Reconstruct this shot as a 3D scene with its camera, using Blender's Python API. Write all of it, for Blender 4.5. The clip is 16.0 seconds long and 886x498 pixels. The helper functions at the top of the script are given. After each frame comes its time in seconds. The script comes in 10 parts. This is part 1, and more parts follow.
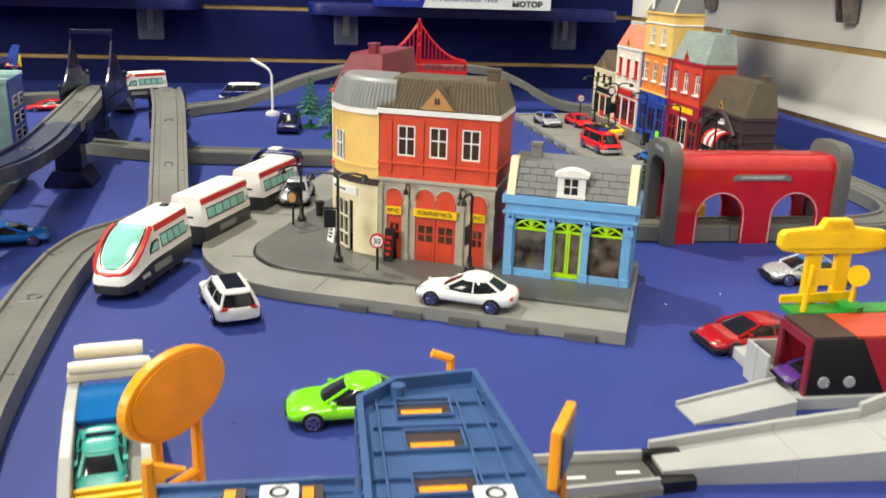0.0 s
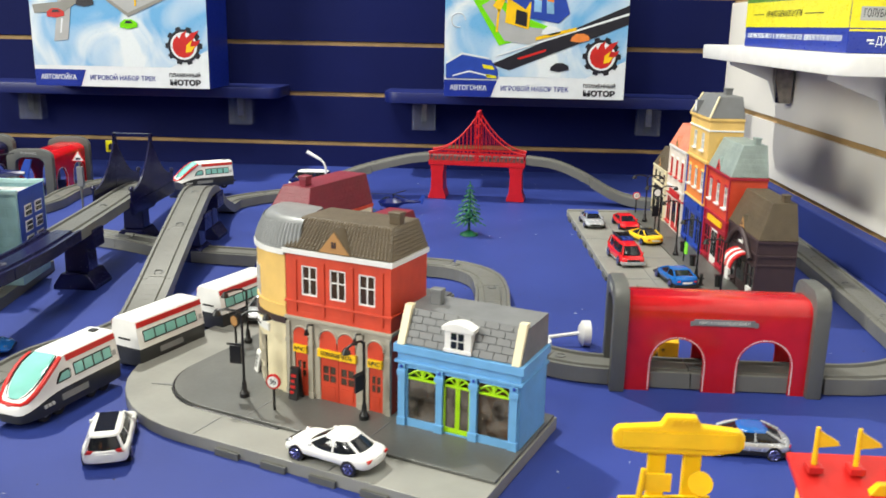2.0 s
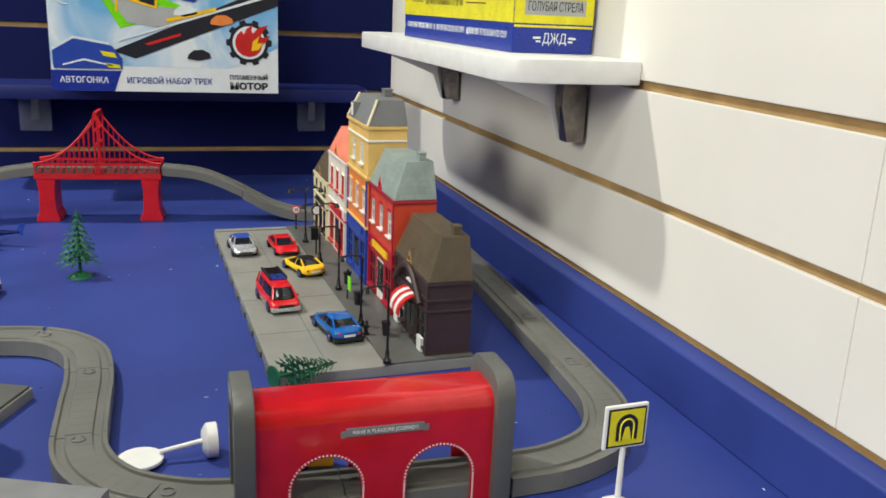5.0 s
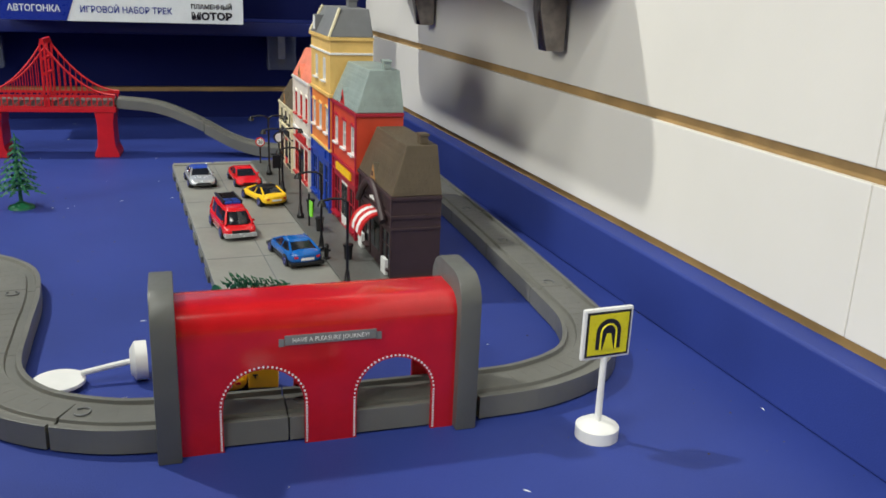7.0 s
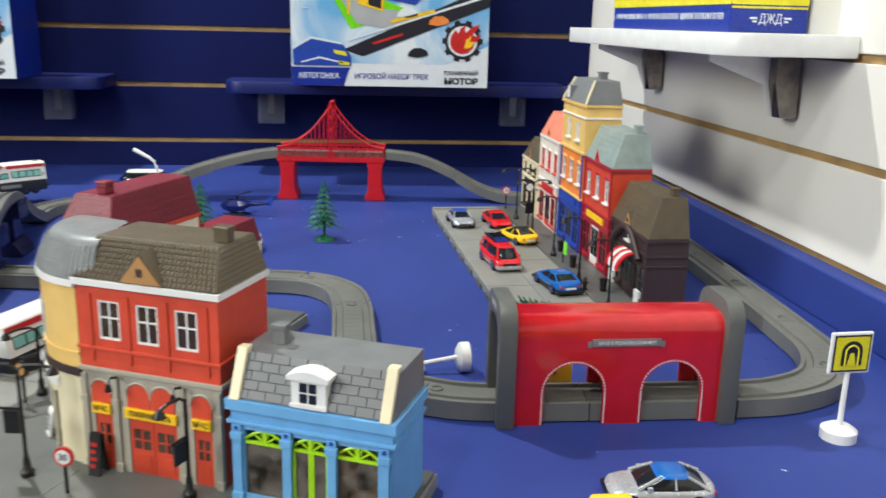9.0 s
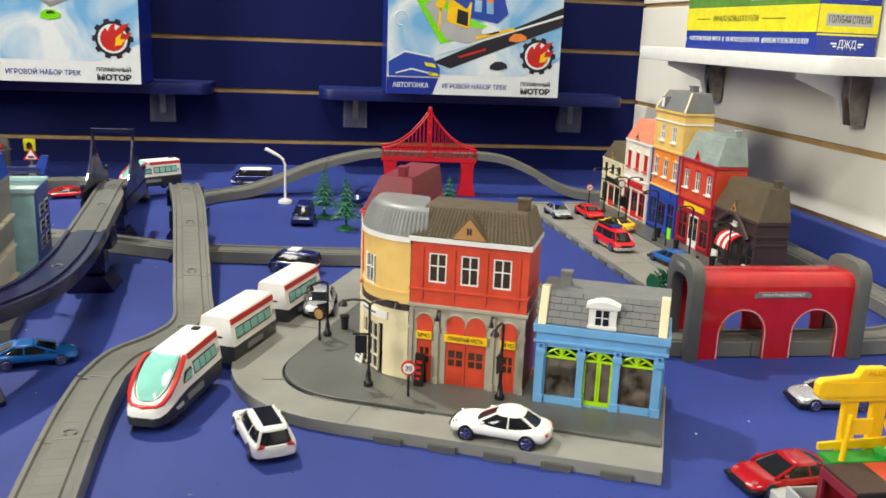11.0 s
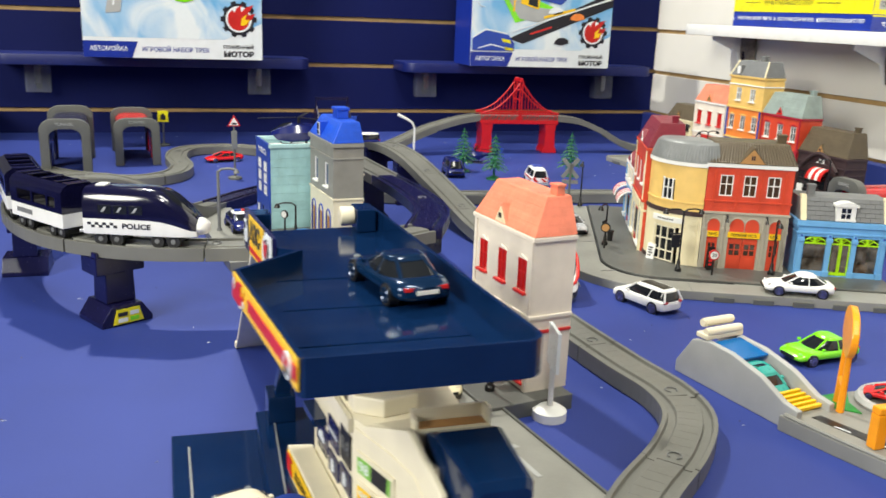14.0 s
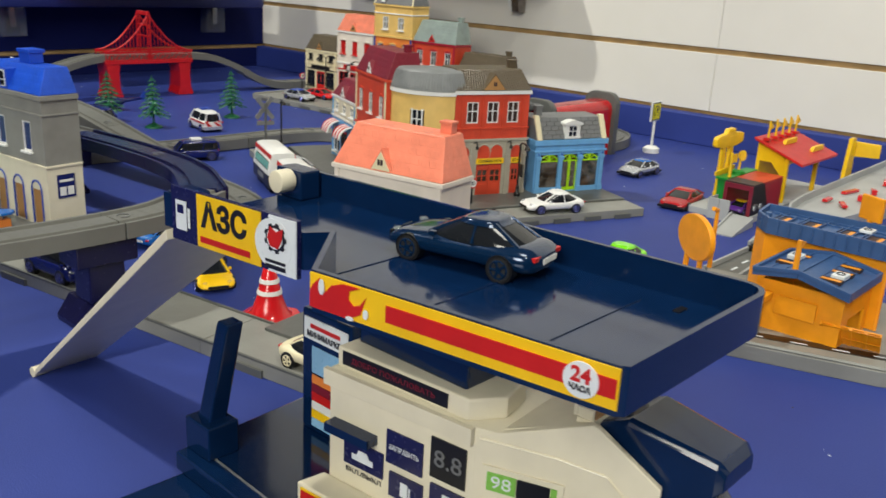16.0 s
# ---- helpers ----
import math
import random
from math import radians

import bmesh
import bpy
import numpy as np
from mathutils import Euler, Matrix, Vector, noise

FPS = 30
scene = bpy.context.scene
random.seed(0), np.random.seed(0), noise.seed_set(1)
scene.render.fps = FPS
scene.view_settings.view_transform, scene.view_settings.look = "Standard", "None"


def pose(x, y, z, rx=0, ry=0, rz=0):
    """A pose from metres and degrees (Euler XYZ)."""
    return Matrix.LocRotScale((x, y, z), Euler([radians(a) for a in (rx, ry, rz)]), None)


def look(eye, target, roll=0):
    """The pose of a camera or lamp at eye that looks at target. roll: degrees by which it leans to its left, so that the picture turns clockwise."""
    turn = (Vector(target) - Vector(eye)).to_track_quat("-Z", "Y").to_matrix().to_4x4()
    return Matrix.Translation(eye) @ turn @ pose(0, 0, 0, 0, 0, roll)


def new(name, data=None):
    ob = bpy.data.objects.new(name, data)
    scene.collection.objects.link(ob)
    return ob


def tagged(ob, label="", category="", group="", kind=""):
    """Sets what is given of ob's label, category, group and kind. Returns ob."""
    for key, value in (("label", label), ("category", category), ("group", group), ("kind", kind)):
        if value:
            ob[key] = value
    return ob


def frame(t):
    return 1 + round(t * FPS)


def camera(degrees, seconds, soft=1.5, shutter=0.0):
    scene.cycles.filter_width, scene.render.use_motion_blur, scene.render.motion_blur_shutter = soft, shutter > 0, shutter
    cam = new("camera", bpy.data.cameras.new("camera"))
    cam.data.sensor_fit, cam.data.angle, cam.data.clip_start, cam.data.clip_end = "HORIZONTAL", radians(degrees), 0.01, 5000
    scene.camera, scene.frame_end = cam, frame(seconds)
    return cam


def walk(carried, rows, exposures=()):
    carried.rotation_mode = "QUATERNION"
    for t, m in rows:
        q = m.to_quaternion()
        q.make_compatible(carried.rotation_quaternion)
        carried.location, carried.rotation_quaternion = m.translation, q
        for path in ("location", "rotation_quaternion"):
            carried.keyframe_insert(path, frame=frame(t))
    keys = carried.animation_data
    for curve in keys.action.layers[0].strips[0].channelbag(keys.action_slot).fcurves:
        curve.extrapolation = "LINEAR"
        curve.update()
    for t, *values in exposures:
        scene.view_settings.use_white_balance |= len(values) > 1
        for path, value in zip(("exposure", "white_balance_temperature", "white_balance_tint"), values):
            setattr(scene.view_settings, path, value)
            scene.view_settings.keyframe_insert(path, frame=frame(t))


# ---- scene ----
cam = camera(53.7, 16.0, soft=1.6, shutter=0.3)
PATH = [
    (0, (-0.2144, 0.0813, 0.2124), (0.0652, 1.9691, -0.3862), 1.9),
    (0.5, (-0.2030, 0.1288, 0.2256), (0.0939, 2.0224, -0.3452), 2.0),
    (1, (-0.1476, 0.1356, 0.2313), (0.0139, 2.0470, -0.3349), 0.8),
    (1.5, (-0.0783, 0.1143, 0.2454), (-0.1683, 2.0409, -0.2838), 1.4),
    (2, (-0.0271, 0.1090, 0.2750), (-0.1320, 2.0441, -0.2197), 1.1),
    (2.5, (0.0088, 0.1322, 0.2999), (0.0618, 2.0623, -0.2213), 2.1),
    (3, (0.0139, 0.1931, 0.3123), (0.2372, 2.1105, -0.2108), 2.7),
    (3.5, (0.0129, 0.2446, 0.3202), (0.4150, 2.1359, -0.1911), 2.8),
    (4, (0.0220, 0.2655, 0.3176), (0.5001, 2.1410, -0.1860), 2.9),
    (4.5, (0.0302, 0.2844, 0.3085), (0.5583, 2.1412, -0.2142), 3.1),
    (5, (0.0462, 0.3148, 0.2921), (0.6217, 2.1543, -0.2419), 2.6),
    (5.2, (0.0577, 0.3277, 0.2839), (0.6377, 2.1641, -0.2558), 2.4),
    (7.3, (0.0818, 0.3584, 0.2290), (0.6791, 2.1629, -0.3931), 2.3),
    (7.5, (0.0753, 0.3443, 0.2497), (0.6382, 2.1423, -0.4216), 0.4),
    (8, (0.0303, 0.3157, 0.2565), (0.4862, 2.1531, -0.3885), 0.3),
    (8.5, (-0.0003, 0.2917, 0.2421), (0.3825, 2.1784, -0.2999), 2.1),
    (9, (-0.0246, 0.2350, 0.2576), (0.1870, 2.1594, -0.2445), 1.4),
    (9.5, (-0.0315, 0.1668, 0.2708), (0.0416, 2.1069, -0.2091), 1.4),
    (10, (-0.0894, 0.1409, 0.2733), (0.0202, 2.0847, -0.1843), 1.1),
    (10.2, (-0.1318, 0.1419, 0.2679), (0.0394, 2.0797, -0.1962), 1.3),
    (12.3, (-0.4046, -0.0241, 0.2591), (0.0386, 1.8600, -0.2446), 3.0),
    (12.5, (-0.4514, -0.0287, 0.2539), (0.1064, 1.8183, -0.2730), 1.9),
    (12.8, (-0.5123, -0.0443, 0.2490), (0.1580, 1.7588, -0.2982), 0.8),
    (13, (-0.5423, -0.0550, 0.2507), (0.1292, 1.7486, -0.2934), 1.6),
    (13.5, (-0.6091, -0.0809, 0.2576), (-0.1759, 1.7912, -0.2971), 0.7),
    (14, (-0.6935, -0.0649, 0.2600), (-0.1133, 1.7763, -0.2631), 2.2),
    (14.5, (-0.7865, -0.0284, 0.2545), (0.0302, 1.7010, -0.3302), 1.4),
    (15, (-0.7901, -0.0039, 0.2504), (0.0780, 1.7018, -0.3303), 1.8),
    (15.5, (-0.8063, 0.0573, 0.2381), (0.3889, 1.5373, -0.3792), 2.3),
    (16, (-0.8398, 0.1100, 0.2407), (0.5794, 1.3785, -0.3730), 3.1),
]
# the clip's camera drifts in exposure and white balance
EXPOSURES = [
    (0, -0.12, 6540, 10), (1, -0.14, 6110, 10), (2, -0.04, 6260, 10), (2.5, -0.15, 6290, 10), (3, -0.65, 6110, 10),
    (3.5, -0.80, 6090, 10), (4, -0.58, 6160, 10), (4.5, -0.52, 6190, 10), (5, -0.50, 6210, 10), (7.5, -0.58, 5960, 10), (8, -0.55, 5890, 10), (8.5, -0.70, 5890, 10),
    (9, -0.30, 5890, 10), (10, -0.25, 6410, 10), (12.5, -0.30, 6560, 10), (13, -0.28, 6540, 10),
    (13.5, -0.18, 6440, 10), (14, -0.10, 6340, 10), (14.5, -0.19, 6160, 10), (15, -0.22, 6160, 10),
    (15.5, -0.38, 6240, 10), (16, -0.78, 6290, 10),
]
walk(cam, [(t, look(eye, target, roll)) for t, eye, target, roll in PATH], EXPOSURES)
# ---- light ----
world = bpy.data.worlds.new("world")
scene.world = world
world.use_nodes = True
world.node_tree.nodes["Background"].inputs[0].default_value = (1.0, 0.95, 0.88, 1)
world.node_tree.nodes["Background"].inputs[1].default_value = 0.055


def lamp(name, eye, target, size, watts, colour):
    d = bpy.data.lights.new(name, "AREA")
    d.shape, d.size, d.energy, d.color = "DISK", size, watts, colour
    o = new(name, d)
    o.matrix_world = look(eye, target)
    return o


lamp("ceiling_lamp_key", (-0.82, 1.69, 1.76), (0.0, 0.8, 0.0), 0.08, 44, (0.985, 0.952, 0.82))
# unseen fill lamp, added overhead to brighten the middle of the table
lamp("fill_lamp_front", (-0.35, 0.10, 2.40), (0.05, 0.9, 0.0), 0.70, 30, (0.985, 0.952, 0.82))
# unseen second fill lamp, added for glints and a brighter white wall
lamp("fill_lamp_side", (-0.9, -0.9, 2.2), (0.1, 0.8, 0.1), 0.22, 25, (0.985, 0.952, 0.82))
lamp("hall_lamp_left", (-2.4, -0.45, 1.15), (0.3, 0.9, 0.1), 1.1, 74, (0.985, 0.952, 0.82))


# ---- materials ----
def node_material(name, colour, rough=0.35, metal=0.0, vary=0.12, bump=0.0, scale=60.0, coat=0.0, grain=400.0, spec=0.5):
    m = bpy.data.materials.new(name)
    m.use_nodes = True
    n, l = m.node_tree.nodes, m.node_tree.links
    b = n["Principled BSDF"]
    b.inputs["Roughness"].default_value, b.inputs["Metallic"].default_value = rough, metal
    b.inputs["Coat Weight"].default_value = coat
    b.inputs["Specular IOR Level"].default_value = spec
    tc = n.new("ShaderNodeTexCoord")
    big, fine = n.new("ShaderNodeTexNoise"), n.new("ShaderNodeTexNoise")
    big.inputs["Scale"].default_value, fine.inputs["Scale"].default_value = scale, grain
    big.inputs["Detail"].default_value = fine.inputs["Detail"].default_value = 4
    for t in (big, fine):
        l.new(tc.outputs["Object"], t.inputs["Vector"])
    ramp = n.new("ShaderNodeMapRange")
    ramp.inputs["From Min"].default_value, ramp.inputs["From Max"].default_value = 0.3, 0.7
    ramp.inputs["To Min"].default_value, ramp.inputs["To Max"].default_value = 1 - vary, 1 + vary * 0.6
    l.new(big.outputs["Fac"], ramp.inputs["Value"])
    mul = n.new("ShaderNodeVectorMath")
    mul.operation = "SCALE"
    mul.inputs[0].default_value = colour
    l.new(ramp.outputs["Result"], mul.inputs["Scale"])
    l.new(mul.outputs["Vector"], b.inputs["Base Color"])
    rr = n.new("ShaderNodeMapRange")
    rr.inputs["To Min"].default_value, rr.inputs["To Max"].default_value = max(rough - 0.1, 0.03), min(rough + 0.1, 1)
    l.new(fine.outputs["Fac"], rr.inputs["Value"])
    l.new(rr.outputs["Result"], b.inputs["Roughness"])
    if bump:
        bp = n.new("ShaderNodeBump")
        bp.inputs["Strength"].default_value, bp.inputs["Distance"].default_value = bump, 0.001
        l.new(fine.outputs["Fac"], bp.inputs["Height"])
        l.new(bp.outputs["Normal"], b.inputs["Normal"])
    return m


def glass_material(name, colour, rough=0.05, alpha=0.35):
    m = bpy.data.materials.new(name)
    m.use_nodes = True
    n, l = m.node_tree.nodes, m.node_tree.links
    b = n["Principled BSDF"]
    b.inputs["Base Color"].default_value, b.inputs["Roughness"].default_value = (*colour, 1), rough
    tr, mix = n.new("ShaderNodeBsdfTransparent"), n.new("ShaderNodeMixShader")
    tr.inputs[0].default_value = (*[min(1, c * 1.5 + 0.25) for c in colour], 1)
    mix.inputs[0].default_value = alpha
    l.new(tr.outputs[0], mix.inputs[1])
    l.new(b.outputs[0], mix.inputs[2])
    l.new(mix.outputs[0], n["Material Output"].inputs["Surface"])
    return m


def tile_material(name, colour, mortar, width, height, rough=0.5, offset=0.5, gap=0.001, strength=0.8):
    """Relief of small roof tiles or mouldings, in metres, on the object's own x and z."""
    m = node_material(name, colour, rough, vary=0.18)
    n, l = m.node_tree.nodes, m.node_tree.links
    b = n["Principled BSDF"]
    tc = n.new("ShaderNodeTexCoord")
    sp, cb, add = n.new("ShaderNodeSeparateXYZ"), n.new("ShaderNodeCombineXYZ"), n.new("ShaderNodeMath")
    l.new(tc.outputs["Object"], sp.inputs[0])
    l.new(sp.outputs["X"], add.inputs[0])
    l.new(sp.outputs["Y"], add.inputs[1])
    l.new(add.outputs[0], cb.inputs["X"])
    l.new(sp.outputs["Z"], cb.inputs["Y"])
    br = n.new("ShaderNodeTexBrick")
    br.inputs["Scale"].default_value = 1
    br.inputs["Brick Width"].default_value, br.inputs["Row Height"].default_value = width, height
    br.inputs["Mortar Size"].default_value, br.offset = gap, offset
    br.inputs["Color1"].default_value, br.inputs["Color2"].default_value, br.inputs["Mortar"].default_value = (1, 1, 1, 1), (0.8, 0.8, 0.8, 1), (0, 0, 0, 1)
    l.new(cb.outputs[0], br.inputs["Vector"])
    bp = n.new("ShaderNodeBump")
    bp.inputs["Strength"].default_value, bp.inputs["Distance"].default_value = strength, 0.0015
    l.new(br.outputs["Color"], bp.inputs["Height"])
    l.new(bp.outputs["Normal"], b.inputs["Normal"])
    return m


PAL = dict(
    table=((0.027, 0.047, 0.245), 0.55, dict(spec=0.3, bump=0.15, scale=9, vary=0.12, grain=900)),
    wall_blue=((0.0022, 0.006, 0.072), 0.75, dict(spec=0.2, scale=5, vary=0.15, bump=0.05)),
    wall_white=((0.80, 0.775, 0.715), 0.5, dict(scale=6, vary=0.05, bump=0.05)),
    groove=((0.42, 0.27, 0.11), 0.7, dict(scale=30, vary=0.25)),
    shelf_blue=((0.005, 0.012, 0.115), 0.45, dict(scale=8)),
    grey=((0.255, 0.255, 0.232), 0.45, dict(scale=25, vary=0.14, bump=0.1)),
    dgrey=((0.110, 0.113, 0.106), 0.42, dict(scale=25, vary=0.14, bump=0.1)),
    lgrey=((0.40, 0.41, 0.41), 0.45, dict(scale=25, bump=0.1)),
    track_grey=((0.155, 0.155, 0.140), 0.42, dict(scale=25, vary=0.14, bump=0.1)),
    navy=((0.006, 0.006, 0.042), 0.24, {}),
    skirt_grey=((0.030, 0.032, 0.034), 0.4, {}),
    train_navy=((0.005, 0.005, 0.028), 0.16, dict(coat=0.4)),
    sign_navy=((0.012, 0.014, 0.075), 0.25, {}),
    price_green=((0.22, 0.50, 0.08), 0.3, {}),
    tower_grey=((0.25, 0.245, 0.225), 0.45, {}),
    navy_gloss=((0.003, 0.016, 0.060), 0.09, dict(coat=0.12, spec=0.42)),
    white=((0.80, 0.80, 0.78), 0.35, dict(vary=0.06)),
    house_white=((0.79, 0.72, 0.63), 0.42, dict(vary=0.08)),
    cream=((0.78, 0.70, 0.47), 0.4, dict(vary=0.08)),
    ivory=((0.76, 0.70, 0.54), 0.35, dict(vary=0.06)),
    yellow=((0.78, 0.52, 0.16), 0.45, dict(vary=0.1)),
    yel=((0.90, 0.55, 0.005), 0.35, dict(vary=0.1)),
    brick_red=((0.60, 0.062, 0.025), 0.45, dict(vary=0.12)),
    red=((0.62, 0.010, 0.014), 0.20, dict(coat=0.3)),
    red_plain=((0.55, 0.015, 0.012), 0.38, {}),
    bridge_red=((0.55, 0.008, 0.014), 0.35, {}),
    tunnel_red=((0.50, 0.008, 0.012), 0.18, dict(coat=0.3)),
    wine=((0.36, 0.006, 0.012), 0.18, dict(coat=0.4)),
    crimson=((0.36, 0.012, 0.03), 0.4, {}),
    maroon=((0.20, 0.012, 0.028), 0.45, {}),
    pink=((0.85, 0.22, 0.13), 0.42, {}),
    orange=((0.80, 0.24, 0.045), 0.42, {}),
    orange_toy=((0.92, 0.345, 0.008), 0.35, {}),
    brown=((0.105, 0.078, 0.046), 0.42, {}),
    dbrown=((0.045, 0.026, 0.028), 0.5, {}),
    wood=((0.42, 0.22, 0.075), 0.5, {}),
    stone=((0.40, 0.37, 0.30), 0.5, {}),
    sky_blue=((0.16, 0.40, 0.72), 0.38, {}),
    blue=((0.02, 0.06, 0.38), 0.35, {}),
    roof_blue=((0.012, 0.07, 0.55), 0.38, {}),
    depot_blue=((0.042, 0.10, 0.25), 0.38, {}),
    lime=((0.42, 0.75, 0.005), 0.35, {}),
    green_car=((0.20, 0.72, 0.008), 0.2, dict(coat=0.5)),
    green=((0.012, 0.26, 0.03), 0.4, {}),
    leaf=((0.010, 0.12, 0.048), 0.5, dict(vary=0.3)),
    aqua=((0.40, 0.60, 0.62), 0.4, {}),
    sage=((0.30, 0.36, 0.34), 0.45, {}),
    slate=((0.17, 0.175, 0.18), 0.5, {}),
    black=((0.008, 0.008, 0.009), 0.35, {}),
    rubber=((0.012, 0.012, 0.014), 0.6, {}),
    rim=((0.12, 0.13, 0.35), 0.25, dict(metal=0.6)),
    # the dark, uneven tint carries the dim hall that chrome brackets would mirror
    bracket_dark_mirror=((0.30, 0.27, 0.25), 0.2, dict(metal=1.0, vary=0.35, scale=90)),
    chrome=((0.7, 0.7, 0.72), 0.15, dict(metal=1.0)),
    silver=((0.55, 0.57, 0.6), 0.25, dict(metal=0.5)),
    dark_glass=((0.012, 0.014, 0.018), 0.08, {}),
    # brown put into clear panes for the red interior they reflect
    red_reflection_glass=((0.050, 0.030, 0.020), 0.10, dict(vary=0.3)),
    teal=((0.03, 0.36, 0.32), 0.3, {}),
    metal_blue=((0.004, 0.024, 0.075), 0.16, dict(metal=0.35, coat=0.6)),
    car_blue=((0.01, 0.12, 0.45), 0.2, dict(coat=0.4)),
    car_navy=((0.006, 0.012, 0.12), 0.22, dict(coat=0.4)),
    amber=((0.8, 0.25, 0.01), 0.2, {}),
    purple=((0.08, 0.02, 0.2), 0.4, {}),
    dome_grey=((0.20, 0.21, 0.215), 0.42, dict(vary=0.15)),
    tower_roof=((0.33, 0.35, 0.36), 0.28, {}),
    paper=((0.75, 0.79, 0.82), 0.3, dict(vary=0.04)),
    pale_blue=((0.28, 0.52, 0.78), 0.3, dict(scale=14, vary=0.45)),
    box_blue=((0.01, 0.03, 0.30), 0.3, {}),
    box_yellow=((0.75, 0.68, 0.01), 0.3, {}),
    box_green=((0.10, 0.25, 0.02), 0.3, dict(vary=0.3)),
    ink=((0.012, 0.012, 0.02), 0.4, {}),
    concrete=((0.35, 0.35, 0.34), 0.8, dict(scale=4)),
    hall_ceiling=((0.30, 0.30, 0.29), 0.8, dict(scale=3)),
)
MAT = {k: node_material(k, c, r, **kw) for k, (c, r, kw) in PAL.items()}
MAT["glass"] = glass_material("glass", (0.55, 0.6, 0.6), 0.04, 0.18)
MAT["shop_reflection_glass"] = glass_material("shop_reflection_glass", (0.30, 0.27, 0.24), 0.04, 0.22)
# noise in the mix imitates uneven reflections on the shop panes
_n, _l = MAT["shop_reflection_glass"].node_tree.nodes, MAT["shop_reflection_glass"].node_tree.links
_tc, _no, _mr = _n.new("ShaderNodeTexCoord"), _n.new("ShaderNodeTexNoise"), _n.new("ShaderNodeMapRange")
_no.inputs["Scale"].default_value, _no.inputs["Detail"].default_value = 85, 3
_mr.inputs["From Min"].default_value, _mr.inputs["From Max"].default_value = 0.35, 0.65
_mr.inputs["To Min"].default_value, _mr.inputs["To Max"].default_value = 0.04, 0.42
_l.new(_tc.outputs["Object"], _no.inputs["Vector"])
_l.new(_no.outputs["Fac"], _mr.inputs["Value"])
_l.new(_mr.outputs["Result"], _n["Mix Shader"].inputs[0])
MAT["blue_glass"] = glass_material("blue_glass", (0.01, 0.20, 0.55), 0.08, 0.6)
MAT["acrylic"] = glass_material("acrylic", (0.45, 0.47, 0.50), 0.06, 0.14)
MAT["sky_print"] = node_material("sky_print", (0.55, 0.70, 0.84), 0.3, vary=0.02)
_n, _l = MAT["sky_print"].node_tree.nodes, MAT["sky_print"].node_tree.links
_tc, _no, _rp = _n.new("ShaderNodeTexCoord"), _n.new("ShaderNodeTexNoise"), _n.new("ShaderNodeValToRGB")
_no.inputs["Scale"].default_value, _no.inputs["Detail"].default_value, _no.inputs["Distortion"].default_value = 9, 3, 1.2
_rp.color_ramp.elements[0].position, _rp.color_ramp.elements[0].color = 0.36, (0.16, 0.42, 0.72, 1)
_rp.color_ramp.elements[1].position, _rp.color_ramp.elements[1].color = 0.60, (0.74, 0.80, 0.83, 1)
_l.new(_tc.outputs["Object"], _no.inputs["Vector"])
_l.new(_no.outputs["Fac"], _rp.inputs["Fac"])
_l.new(_rp.outputs["Color"], _n["Principled BSDF"].inputs["Base Color"])
MAT["mint_glass"] = node_material("mint_glass", (0.24, 0.58, 0.52), 0.12, coat=0.5)
MAT["tile_brown"] = tile_material("tile_brown", (0.10, 0.076, 0.045), 0, 0.0045, 0.0052)
MAT["tile_grey"] = tile_material("tile_grey", (0.20, 0.21, 0.215), 0, 0.005, 0.005, 0.28)
MAT["tile_pink"] = tile_material("tile_pink", (0.88, 0.25, 0.15), 0, 0.006, 0.0055, 0.42)
MAT["tile_sage"] = tile_material("tile_sage", (0.27, 0.33, 0.31), 0, 0.0055, 0.005, 0.45)
MAT["tile_maroon"] = tile_material("tile_maroon", (0.20, 0.012, 0.028), 0, 0.006, 0.005, 0.45)
MAT["tile_blue"] = tile_material("tile_blue", (0.012, 0.08, 0.60), 0, 0.006, 0.005, 0.38)
MAT["brick_relief"] = tile_material("brick_relief", (0.62, 0.066, 0.028), 0, 0.012, 0.005, 0.45, 0.5, 0.0006, 0.35)
MAT["aqua_brick"] = tile_material("aqua_brick", (0.33, 0.55, 0.58), 0, 0.02, 0.0095, 0.4, 0.5, 0.0009, 0.9)


